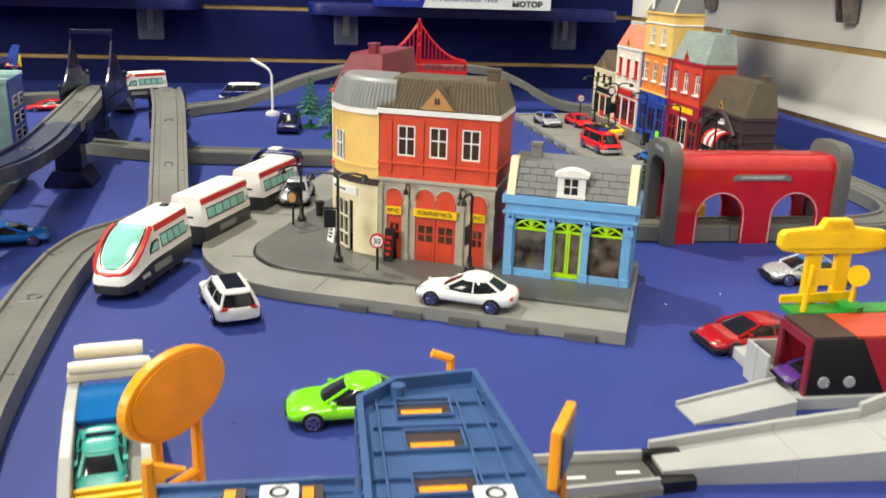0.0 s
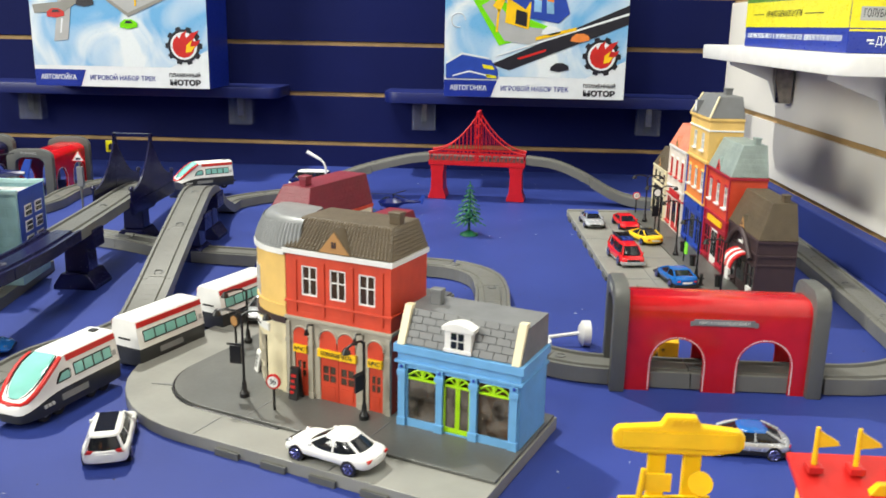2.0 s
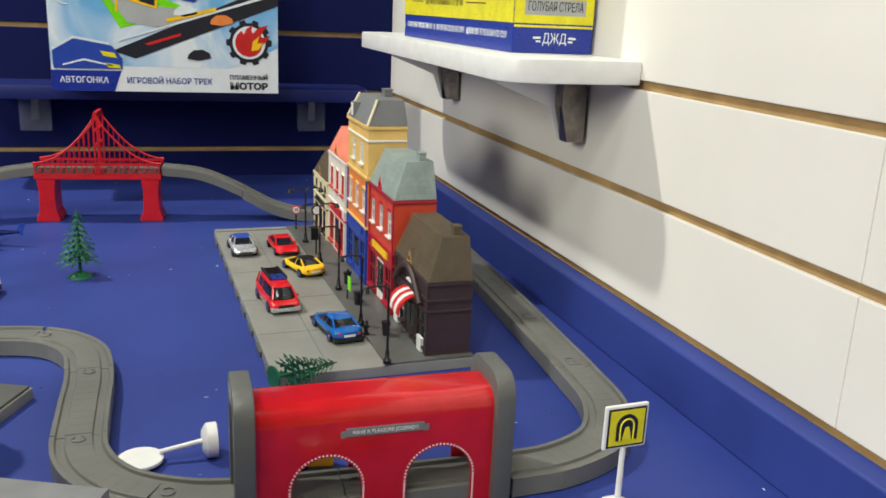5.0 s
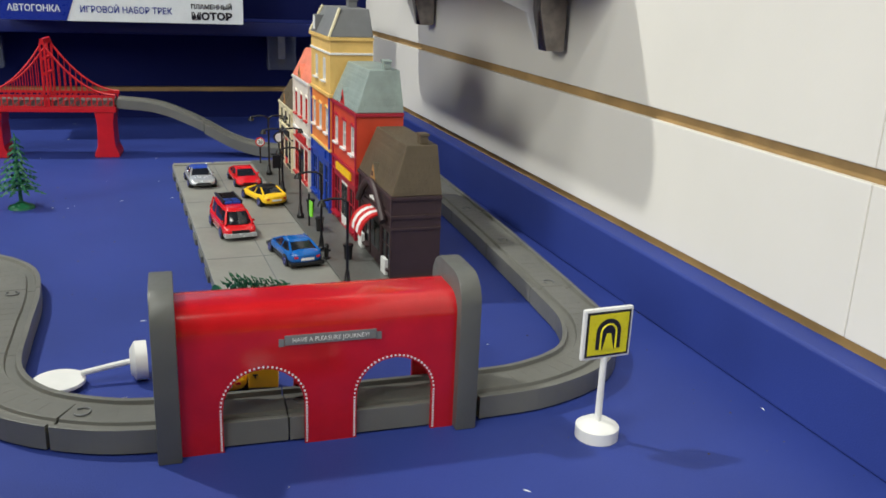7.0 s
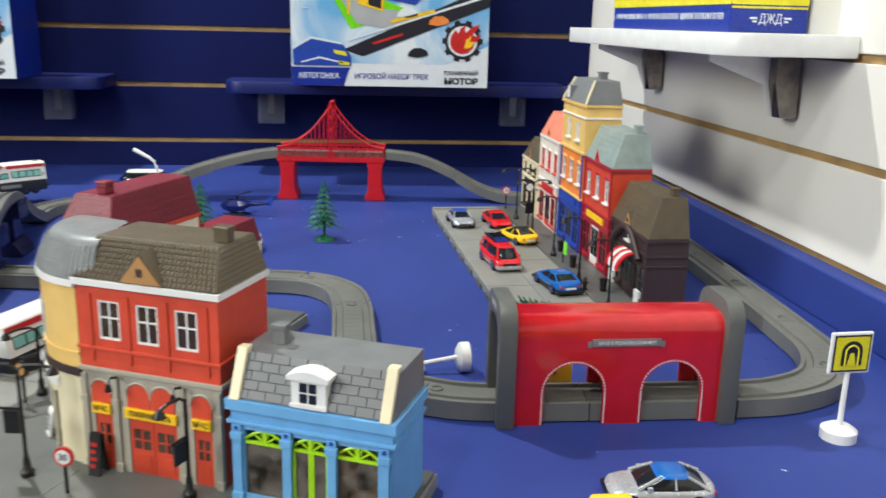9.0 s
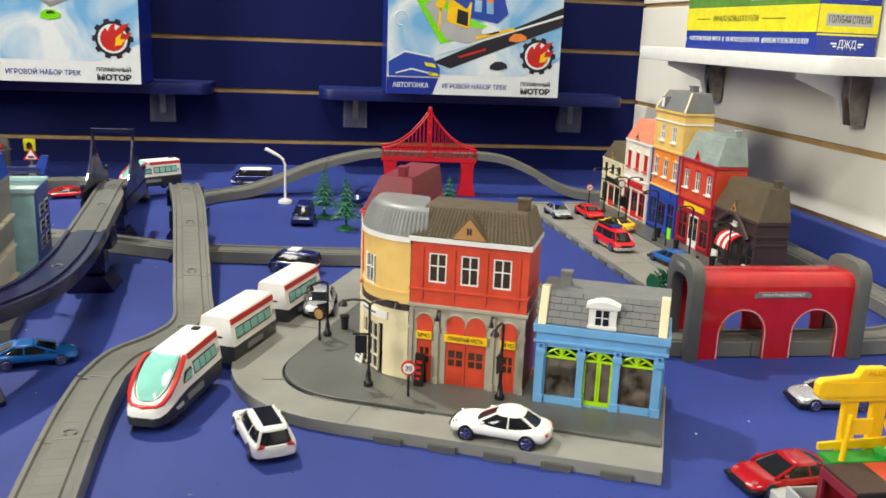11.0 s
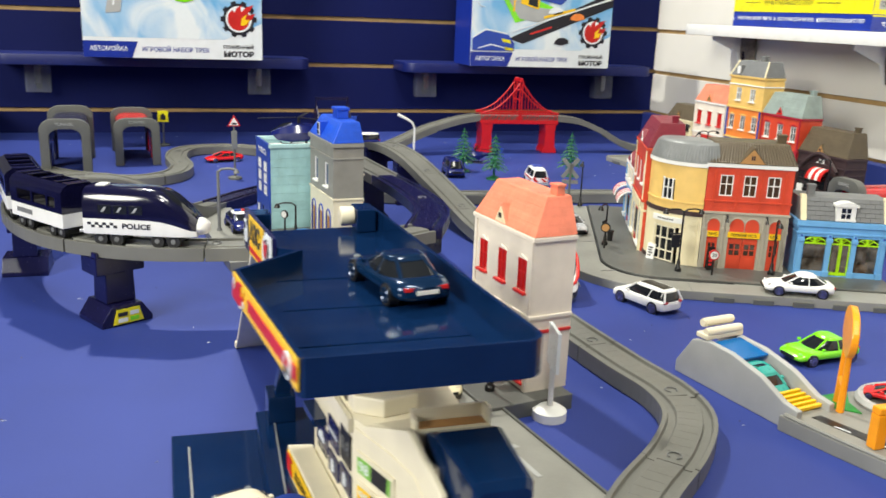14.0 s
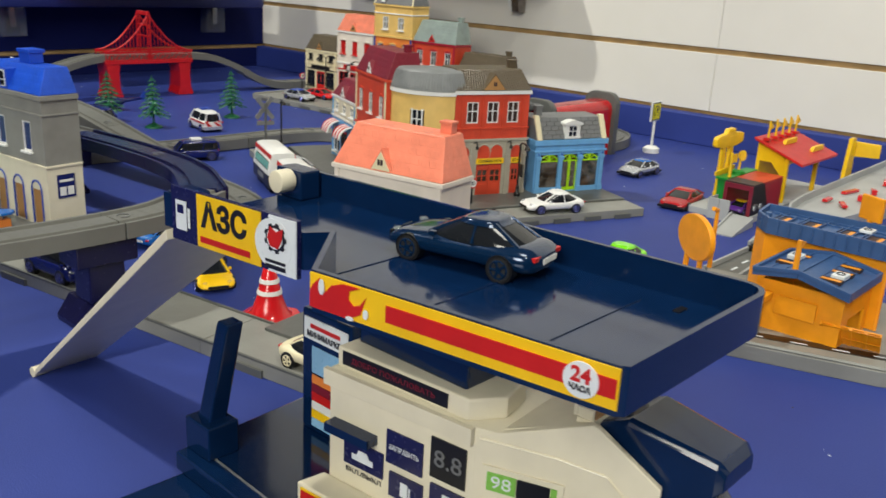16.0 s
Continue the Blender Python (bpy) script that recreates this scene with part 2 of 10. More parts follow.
# ---- mesh helpers ----
class Shape:
    """Collects simple solids into one mesh."""

    def __init__(self):
        self.v, self.f = [], []

    def add(self, verts, faces):
        k = len(self.v)
        self.v += [tuple(p) for p in verts]
        self.f += [tuple(k + i for i in f) for f in faces]
        return self

    def hexa(self, low, high):
        """Two quads, low and high, as a closed solid."""
        return self.add(list(low) + list(high), [(3, 2, 1, 0), (4, 5, 6, 7), (0, 1, 5, 4), (1, 2, 6, 5), (2, 3, 7, 6), (3, 0, 4, 7)])

    def box(self, x0, x1, y0, y1, z0, z1, inset=0.0):
        i = inset
        return self.hexa([(x0, y0, z0), (x1, y0, z0), (x1, y1, z0), (x0, y1, z0)], [(x0 + i, y0 + i, z1), (x1 - i, y0 + i, z1), (x1 - i, y1 - i, z1), (x0 + i, y1 - i, z1)])

    def prism(self, pts, a0, a1, axis="z"):
        """A polygon drawn out along an axis: pts are (x, y) for z, (x, z) for y, (y, z) for x."""
        put = {"z": lambda p, a: (p[0], p[1], a), "y": lambda p, a: (p[0], a, p[1]), "x": lambda p, a: (a, p[0], p[1])}[axis]
        n = len(pts)
        low, high = [put(p, a0) for p in pts], [put(p, a1) for p in pts]
        return self.add(low + high, [tuple(range(n - 1, -1, -1)), tuple(range(n, 2 * n))] + [(i, (i + 1) % n, n + (i + 1) % n, n + i) for i in range(n)])

    def tube(self, p0, p1, r0, r1=None, n=10):
        p0, p1 = Vector(p0), Vector(p1)
        r1 = r0 if r1 is None else r1
        q = (p1 - p0).to_track_quat("Z", "Y")
        ring = [q @ Vector((math.cos(2 * math.pi * i / n), math.sin(2 * math.pi * i / n), 0)) for i in range(n)]
        vs = [p0 + r * r0 for r in ring] + [p1 + r * r1 for r in ring]
        return self.add(vs, [tuple(range(n - 1, -1, -1)), tuple(range(n, 2 * n))] + [(i, (i + 1) % n, n + (i + 1) % n, n + i) for i in range(n)])

    def wire(self, pts, r, n=8):
        """One round tube along a line of points, mitred at its bends."""
        P = [Vector(p) for p in pts]
        shut = (P[0] - P[-1]).length < 1e-6
        if shut:
            P = P[:-1]
        k, rings = len(P), []
        for i, p in enumerate(P):
            d = (P[(i + 1) % k] - P[i - 1]) if shut else (P[min(i + 1, k - 1)] - P[max(i - 1, 0)])
            d.normalize()
            up = Vector((0, 0, 1)) if abs(d.z) < 0.9 else Vector((0, 1, 0))
            s = d.cross(up).normalized()
            u = s.cross(d)
            rings.append([p + s * (r * math.cos(2 * math.pi * j / n)) + u * (r * math.sin(2 * math.pi * j / n)) for j in range(n)])
        if not shut:
            return self.loft(rings)
        vs = [q for ring in rings for q in ring]
        return self.add(vs, [(a * n + j, a * n + (j + 1) % n, ((a + 1) % k) * n + (j + 1) % n, ((a + 1) % k) * n + j) for a in range(k) for j in range(n)])

    def lathe(self, profile, n=16, centre=(0, 0), a0=0.0, a1=2 * math.pi):
        """Rings of (radius, z) round an upright axis; a part of a turn is closed with flat ends."""
        full = abs(a1 - a0 - 2 * math.pi) < 1e-6
        m = n if full else n + 1
        vs = [(centre[0] + r * math.cos(a0 + (a1 - a0) * i / n), centre[1] + r * math.sin(a0 + (a1 - a0) * i / n), z) for r, z in profile for i in range(m)]
        fs = []
        for k in range(len(profile) - 1):
            for i in range(n):
                j = (i + 1) % m
                fs.append((k * m + i, k * m + j, (k + 1) * m + j, (k + 1) * m + i))
        fs += [tuple(range(m - 1, -1, -1)), tuple(range((len(profile) - 1) * m, len(profile) * m))]
        return self.add(vs, fs)

    def loft(self, rings):
        n = len(rings[0])
        vs = [p for r in rings for p in r]
        fs = [(k * n + i, k * n + (i + 1) % n, (k + 1) * n + (i + 1) % n, (k + 1) * n + i) for k in range(len(rings) - 1) for i in range(n)]
        fs += [tuple(range(n - 1, -1, -1)), tuple(range((len(rings) - 1) * n, len(rings) * n))]
        return self.add(vs, fs)

    def ball(self, c, r, n=10, sz=1.0):
        prof = [(max(r * math.sin(math.pi * k / 6), r * 0.02), c[2] - r * sz * math.cos(math.pi * k / 6)) for k in range(7)]
        return self.lathe(prof, n, (c[0], c[1]))

    def moved(self, m):
        self.v = [tuple(m @ Vector(p)) for p in self.v]
        return self

    def mesh(self, name, mat, bevel=0.0, smooth=False):
        bm = bmesh.new()
        vs = [bm.verts.new(p) for p in self.v]
        for f in self.f:
            try:
                bm.faces.new([vs[i] for i in f])
            except ValueError:
                pass
        bmesh.ops.recalc_face_normals(bm, faces=bm.faces)
        if bevel:
            edges = [e for e in bm.edges if len(e.link_faces) == 2 and e.calc_face_angle(0) > 0.6]
            bmesh.ops.bevel(bm, geom=edges, offset=bevel, segments=2, affect="EDGES", profile=0.6, clamp_overlap=True)
        me = bpy.data.meshes.new(name)
        bm.to_mesh(me)
        bm.free()
        if smooth:
            me.shade_smooth()
            me.set_sharp_from_angle(angle=radians(38))
        me.materials.append(MAT[mat] if isinstance(mat, str) else mat)
        return me


def part(name, shape, mat, parent, label="", bevel=0.0, smooth=False):
    o = new(name, shape.mesh(name, mat, bevel, smooth))
    o.parent = parent
    return tagged(o, label)


def piece(name, mesh, parent, m=None):
    """One more of many alike pieces, on a shared mesh."""
    o = new(name, mesh)
    o.parent = parent
    if m is not None:
        o.matrix_local = m
    return o


def thing(name, m, label, category, group="", kind=""):
    o = new(name)
    o.empty_display_size = 0.01
    o.matrix_world = m
    return tagged(o, label, category, group, kind)


def solid(name, shape, mat, label="", category="", kind="", bevel=0.0, smooth=False, m=None, group=""):
    o = new(name, shape.mesh(name, mat, bevel, smooth))
    if m is not None:
        o.matrix_world = m
    return tagged(o, label, category, group, kind)


def words(text, size, mat, parent, m, name="lettering", align="CENTER", label="", bold=0.0, width=None):
    """Raised letters in the built-in font, as a mesh in the local x-y plane of m."""
    c = bpy.data.curves.new(name, "FONT")
    c.body, c.size, c.align_x, c.align_y, c.extrude, c.offset, c.resolution_u = text, size, align, "CENTER", 0.00012, bold, 3
    t = bpy.data.objects.new(name, c)
    me = bpy.data.meshes.new_from_object(t)
    bpy.data.objects.remove(t)
    if width and len(me.vertices):
        xs = [v.co.x for v in me.vertices]
        k = width / max(max(xs) - min(xs), 1e-6)
        for v in me.vertices:
            v.co.x *= k
    me.materials.clear()
    me.materials.append(MAT[mat])
    o = new(name, me)
    o.parent = parent
    o.matrix_local = m
    return tagged(o, label)


FRONT = pose(0, 0, 0, 90, 0, 0)


def upright(x, y, z, turn=0):
    """The pose of lettering on an upright face that looks along -y, turned round z."""
    return pose(x, y, z, 90, 0, turn)


def smooth_path(pts, step=0.012):
    """A Catmull-Rom line through the points, at even steps."""
    P = [Vector(p) for p in pts]
    P = [2 * P[0] - P[1]] + P + [2 * P[-1] - P[-2]]
    fine = []
    for i in range(1, len(P) - 2):
        a, b, c, d = P[i - 1:i + 3]
        for k in range(24):
            t = k / 24
            fine.append(0.5 * ((2 * b) + (c - a) * t + (2 * a - 5 * b + 4 * c - d) * t * t + (3 * b - a - 3 * c + d) * t ** 3))
    fine.append(P[-2])
    out, left = [fine[0]], step
    for a, b in zip(fine[:-1], fine[1:]):
        d = (b - a).length
        while d >= left:
            a = a + (b - a) * (left / d)
            d -= left
            out.append(a)
            left = step
        left -= d
    if (out[-1] - fine[-1]).length > step * 0.3:
        out.append(fine[-1])
    return out


def sweep(shape, path, profile):
    """Draws a closed profile of (side, up) along a path; the sides stay level."""
    rings = []
    for i, p in enumerate(path):
        d = (path[min(i + 1, len(path) - 1)] - path[max(i - 1, 0)])
        side = Vector((d.y, -d.x, 0)).normalized()
        rings.append([p + side * s + Vector((0, 0, u)) for s, u in profile])
    return shape.loft(rings)
# ---- the setting ----
X_WALL, Y_WALL, X_LEFT = 0.4305, 1.819, -1.03
WALL_RIGHT = pose(X_WALL, 0.76, 0, 0, 0, 1.25)
solid("table_top", Shape().box(X_LEFT - 0.02, X_WALL + 0.06, -0.42, Y_WALL + 0.02, -0.04, 0.0), "table", "blue painted display table top with dust specks", "table", "structure")


def slat_wall(name, along, start, end, face, heights, mat, label, sign, m=Matrix()):
    """Boards with dark open grooves between them: each board is a piece, the groove strip lies recessed behind."""
    e = thing(name, m, label, "wall", kind="structure")
    def slab(a0, a1, d0, d1, z0, z1):
        s = Shape()
        lo, hi = sorted((face + sign * d0, face + sign * d1))
        return s.box(a0, a1, lo, hi, z0, z1) if along == "x" else s.box(lo, hi, a0, a1, z0, z1)
    for z0, z1 in heights:
        n = 1 if along == "x" else 2
        cuts = [start, end] if along == "x" else [start, -0.045, end]
        for a0, a1 in zip(cuts[:-1], cuts[1:]):
            part("board", slab(a0 + 0.0003, a1 - 0.0003, 0.0, 0.0048, z0, z1), mat, e, bevel=0.0008)
    part("groove_backing", slab(start, end, 0.005, 0.03, -0.04, heights[-1][1]), "groove", e, "bare brown fibreboard inside the grooves")
    return e


PITCH_BACK, PITCH_RIGHT, GAP = 0.0962, 0.0945, 0.0083
back_boards = [(0.0455 + GAP / 2 + PITCH_BACK * k, 0.0455 + PITCH_BACK * (k + 1) - GAP / 2) for k in range(-1, 12)]
back_boards[0] = (-0.04, back_boards[0][1])
slat_wall("wall_back", "x", X_LEFT - 0.03, X_WALL + 0.012, Y_WALL, back_boards, "wall_blue", "dark blue slatted display wall with brown grooves", 1)
right_boards = [(0.0460 + GAP / 2 + PITCH_RIGHT * k, 0.0460 + PITCH_RIGHT * (k + 1) - GAP / 2) for k in range(-1, 12)]
right_boards[0] = (-0.04, right_boards[0][1])
slat_wall("wall_right", "y", -2.3, 1.0580, 0.0, right_boards, "wall_white", "white slatted display wall with brown grooves", 1, WALL_RIGHT)
solid("skirting_right", Shape().prism([(-0.0205, 0.0005), (-0.0185, 0.0435), (-0.0170, 0.0452), (-0.0005, 0.0456), (-0.0005, 0.0005)], -1.16, 1.0575, "y"), "table", "blue painted skirting board along the white wall", "skirting", "structure", bevel=0.001, m=WALL_RIGHT)
solid("wall_left", Shape().box(X_LEFT - 0.02, X_LEFT, -0.42, Y_WALL - 0.0005, 0.0005, 0.055), "shelf_blue", "low blue edge board of the display table", "edge board", "structure", bevel=0.002)
solid("table_front", Shape().box(X_LEFT - 0.02, X_WALL + 0.02, -0.42, -0.40, -0.9, -0.0405), "shelf_blue", "blue front panel of the display table", "panel", "structure")
solid("floor", Shape().box(-4, 3, -5, 5, -1.0, -0.9), "concrete", "grey exhibition hall floor", "floor", "structure")
solid("ceiling", Shape().box(-4, 3, -5, 5, 3.0, 3.1), "hall_ceiling", "grey exhibition hall ceiling", "ceiling", "structure")
for nm, bx in (("wall_hall_front", (-4, 3, -5.1, -5)), ("wall_hall_back", (-4, 3, 5, 5.1)), ("wall_hall_left", (-4.1, -4, -5, 5)), ("wall_hall_right", (3, 3.1, -5, 5))):
    solid(nm, Shape().box(*bx, -1.0, 3.1), "concrete", "plain light grey exhibition hall wall", "wall", "structure")


def shelf(name, m, width, depth, mat, label, brackets):
    """A shelf with rounded front corners, its back at y = 0, front towards -y, on acrylic or metal brackets."""
    e = thing(name, m, label, "shelf")
    r, pts = 0.03, []
    for cx, cy, a in ((width - r, -depth + r, -90), (r, -depth + r, 180)):
        pts += [(cx + r * math.cos(radians(a + k * 15)), cy + r * math.sin(radians(a + k * 15))) for k in range(7)]
    pts = [(0, 0), (width, 0)][::-1] + pts[7:] [::1] + pts[:7]
    part("board", Shape().prism(pts, 0, 0.020), mat, e, bevel=0.002, smooth=True)
    for x in brackets:
        if mat == "white":
            b = part("bracket", Shape().prism([(0, -0.0005), (0, -0.062), (-0.022, -0.062), (-0.035, -0.030), (-depth * 0.75, -0.008), (-depth * 0.75, -0.0005)], x - 0.0025, x + 0.0025, "x"), mat, e, "white curved bracket")
            part("holder", Shape().prism([(-0.004, -0.0005), (-0.030, -0.0005), (-0.030, -0.028), (-0.022, -0.062), (-0.004, -0.062)], x + 0.003, x + 0.018, "x"), "bracket_dark_mirror", b, "polished metal wall bracket", bevel=0.001)
        else:
            b = part("bracket", Shape().box(x, x + 0.045, -0.026, -0.024, -0.057, -0.0005), "acrylic", e, "square clear acrylic bracket plate")
            for cheek in (x + 0.0002, x + 0.0418):
                part("cheek", Shape().box(cheek, cheek + 0.003, -0.0238, -0.001, -0.057, -0.0005), "acrylic", b)
            part("arm", Shape().prism([(-0.0225, -0.0005), (-0.0225, -0.04), (-0.001, -0.053), (-0.001, -0.0005)], x + 0.017, x + 0.028, "x"), "bracket_dark_mirror", b, "polished metal arm, tinted dark for its reflection", bevel=0.001)
    return e


shelf("wall_shelf", pose(-0.2297, Y_WALL - 0.0005, 0.1360), 0.579, 0.104, "shelf_blue", "blue painted wall shelf holding a toy box", [0.047, 0.474])
shelf("wall_shelf", pose(-1.005, Y_WALL - 0.0005, 0.1385), 0.581, 0.104, "shelf_blue", "blue painted wall shelf holding a toy box", [0.046, 0.465])
shelf("wall_shelf", WALL_RIGHT @ pose(-0.0005, 0.772, 0.2345, 0, 0, -90), 0.545, 0.1235, "white", "white painted wall shelf with a toy box on it", [0.07, 0.44])


# ---- toy railway ----
W, HT = 0.0175, 0.014
RAIL = [(-W, 0.001), (-W, HT), (-W + 0.0030, HT), (-W + 0.0036, HT - 0.0024), (-W + 0.0088, HT - 0.0024), (-W + 0.0094, HT - 0.0004),
        (W - 0.0094, HT - 0.0004), (W - 0.0088, HT - 0.0024), (W - 0.0036, HT - 0.0024), (W - 0.0030, HT), (W, HT), (W, 0.001)]


def railway(label, pts, length=0.11, flat=True, mats=("track_grey",)):
    """A run of plastic track in segments with puzzle joints."""
    e = thing("toy_railway", Matrix(), label, "toy track", "railway runs")
    path = smooth_path(pts, 0.01)
    n = max(1, round(len(path) * 0.01 / length))
    for k in range(n):
        i0, i1 = round(k * (len(path) - 1) / n), round((k + 1) * (len(path) - 1) / n)
        sub = path[i0:i1 + 1]
        if len(sub) < 2:
            continue
        a, b = sub[0], sub[-1]
        sub = [a + (sub[1] - a) * 0.04] + sub[1:-1] + [b + (sub[-2] - b) * 0.04]
        prof = RAIL
        if min(p.z for p in sub) > 0.012 or not flat:
            prof = [(s, u if u > 0.005 else 0.003) for s, u in RAIL]
        g = part("track_segment", sweep(Shape(), sub, prof), mats[k % len(mats)], e, bevel=0.0003)
        ribs = Shape()
        for a, b in zip(sub[1:-1], sub[2:-1]):
            d = b - a
            u = d.normalized()
            side = Vector((u.y, -u.x, 0)).normalized() * 0.0074
            c = (a + b) / 2 + Vector((0, 0, HT - 0.00043))
            lift = Vector((0, 0, 0.00011))
            low = [c - side - u * 0.0013, c + side - u * 0.0013, c + side + u * 0.0013, c - side + u * 0.0013]
            ribs.hexa(low, [q + lift for q in low])
        if ribs.v:
            tagged(part("rib_relief", ribs, mats[k % len(mats)], g), "low cross ribs", kind="stuff")
        if k < n - 1:
            d = (sub[-1] - sub[-2]).normalized()
            side = Vector((d.y, -d.x, 0)).normalized()
            c = sub[-1] + Vector((0, 0, HT + 0.0002))
            loop = [c + d * (-0.004 + 0.004 * math.cos(q) - 0.004) + side * (0.0042 * math.sin(q)) for q in [radians(a) for a in range(25, 340, 30)]]
            part("joint", Shape().wire(loop, 0.0005, 5), "slate", g)
    return e


BZ = 0.058
railway("grey plastic toy train track running behind the street houses", [(0.0280, 1.5252, BZ), (0.0767, 1.5208, BZ - 0.006), (0.1227, 1.5140, 0.034), (0.1687, 1.5060, 0.010), (0.2095, 1.4980, 0.0), (0.2654, 1.4858, 0), (0.321, 1.4642, 0), (0.3542, 1.4209, 0), (0.3638, 1.3505, 0), (0.3629, 1.2215, 0), (0.36, 1.094, 0), (0.3555, 0.9893, 0), (0.3511, 0.9064, 0), (0.345, 0.8499, 0), (0.3214, 0.8037, 0), (0.2796, 0.7814, 0), (0.2356, 0.7769, 0)])
railway("grey plastic toy train track through the red tunnel", [(0.2347, 0.7769, 0), (0.1478, 0.7777, 0), (0.0696, 0.7808, 0), (0.0323, 0.7908, 0), (0.0006, 0.8132, 0), (-0.0187, 0.8523, 0), (-0.0219, 0.9146, 0), (-0.023, 0.9772, 0), (-0.0329, 1.0297, 0), (-0.0653, 1.0632, 0), (-0.1187, 1.0736, 0), (-0.2047, 1.0786, 0), (-0.3062, 1.0878, 0), (-0.388, 1.1018, 0), (-0.487, 1.1463, 0), (-0.5761, 1.1754, 0)])
railway("grey plastic toy train track climbing to the red bridge", [(-0.1280, 1.5388, BZ), (-0.1734, 1.5320, BZ - 0.006), (-0.24, 1.5160, 0.036), (-0.3012, 1.4980, 0.014), (-0.3471, 1.4760, 0.002), (-0.3927, 1.4418, 0), (-0.4193, 1.3993, 0), (-0.4212, 1.3566, 0)])
railway("grey plastic hump-backed toy train track on navy pillars", [(-0.4212, 1.3566, 0.0), (-0.4159, 1.2962, 0.022), (-0.4046, 1.2309, 0.05), (-0.3935, 1.1673, 0.058), (-0.3793, 1.0939, 0.052), (-0.3645, 0.9902, 0.030), (-0.3518, 0.8972, 0.008), (-0.3452, 0.8403, 0.0), (-0.3594, 0.7937, 0), (-0.3829, 0.7577, 0), (-0.3922, 0.7108, 0)])
railway("grey plastic toy train track crossing the blue table", [(-0.3922, 0.7108, 0), (-0.3915, 0.6465, 0), (-0.386, 0.559, 0), (-0.3785, 0.4764, 0), (-0.3716, 0.4251, 0), (-0.38, 0.3839, 0), (-0.4113, 0.3444, 0), (-0.4555, 0.3062, 0), (-0.4948, 0.2645, 0)])
LZ = 0.056
railway("raised grey plastic loop track on navy pillars", [(-0.4975, 1.3947, 0.012), (-0.4915, 1.3087, 0.04), (-0.4809, 1.2016, LZ), (-0.4665, 1.0643, LZ), (-0.4529, 0.9387, LZ)])
railway("raised navy plastic curve of the loop track", [(-0.4529, 0.9387, LZ), (-0.4445, 0.8443, LZ), (-0.4482, 0.7561, LZ), (-0.4784, 0.68, LZ)], 0.12, mats=("navy",))
LOOP = [(-0.4784, 0.68, LZ), (-0.5485, 0.6491, LZ), (-0.6749, 0.6534, LZ), (-0.7426, 0.6754, LZ), (-0.7961, 0.7249, LZ), (-0.8302, 0.8067, LZ), (-0.8331, 0.8942, LZ), (-0.8032, 0.9588, LZ), (-0.751, 0.9731, LZ - 0.004), (-0.7045, 0.9822, 0.03), (-0.6712, 1.0139, 0.008), (-0.6467, 1.0702, 0.0)]
railway("raised grey plastic loop track on navy pillars", LOOP)
railway("navy plastic straight track behind the police station", [(-0.6467, 1.0702, 0), (-0.6011, 1.1283, 0), (-0.5553, 1.1749, 0)], mats=("navy",))
railway("grey plastic toy train oval near the blue wall", [(-0.4975, 1.3947, 0.012), (-0.5069, 1.4599, 0.0), (-0.5452, 1.5193, 0), (-0.6091, 1.5495, 0), (-0.6712, 1.5239, 0), (-0.6893, 1.4453, 0), (-0.681, 1.3484, 0), (-0.7001, 1.2846, 0), (-0.7552, 1.2538, 0), (-0.8302, 1.2901, 0), (-0.8972, 1.3574, 0)])


def pillar(x, y, turn, top):
    e = thing("track_pillar", pose(x, y, 0, 0, 0, turn), "navy plastic pillar under the raised toy track", "track pillar", "track pillars")
    part("foot", Shape().prism([(-0.0225, 0), (0.0225, 0), (0.0225, 0.004), (0.0135, 0.017), (-0.0135, 0.017), (-0.0225, 0.004)], -0.0205, 0.0205, "y"), "navy", e, bevel=0.001)
    part("column", Shape().box(-0.013, 0.013, -0.011, 0.011, 0.0172, top, 0.001), "navy", e, bevel=0.001)
    part("saddle", Shape().box(-0.021, 0.021, -0.013, 0.013, top - 0.014, top + 0.001).box(-0.021, -0.0182, -0.013, 0.013, top + 0.001, top + 0.006).box(0.0182, 0.021, -0.013, 0.013, top + 0.001, top + 0.006), "navy", e, bevel=0.0008)
    return e


for x, y, a, h in ((-0.7453, 0.6817, 30, LZ), (-0.8339, 0.8395, 90, LZ), (-0.5823, 0.6468, 0, LZ), (-0.4817, 0.6924, -40, LZ), (-0.4584, 0.9818, 0, LZ), (-0.4796, 1.182, 0, LZ), (-0.7797, 0.9705, 20, LZ), (-0.3992, 1.2111, 0, 0.054), (-0.3797, 1.1005, 0, 0.05)):
    pl = pillar(x, y, a, h + 0.001)
    if y < 0.69 and x < -0.7:
        lab = part("label", Shape().hexa([(-0.0135, -0.0213, 0.0020), (0.0135, -0.0213, 0.0020), (0.0135, -0.0217, 0.0020), (-0.0135, -0.0217, 0.0020)], [(-0.0100, -0.0213, 0.0145), (0.0100, -0.0213, 0.0145), (0.0100, -0.0217, 0.0145), (-0.0100, -0.0217, 0.0145)]), "box_yellow", pl, "lime and white printed label")
        for k in range(4):
            part("label_print", Shape().box(-0.009 + (k % 2) * 0.0105, -0.0008 + (k % 2) * 0.0100, -0.0221, -0.0218, 0.0035 + (k // 2) * 0.0050, 0.0068 + (k // 2) * 0.0050), ("paper", "green_car", "ink", "paper")[k], lab)


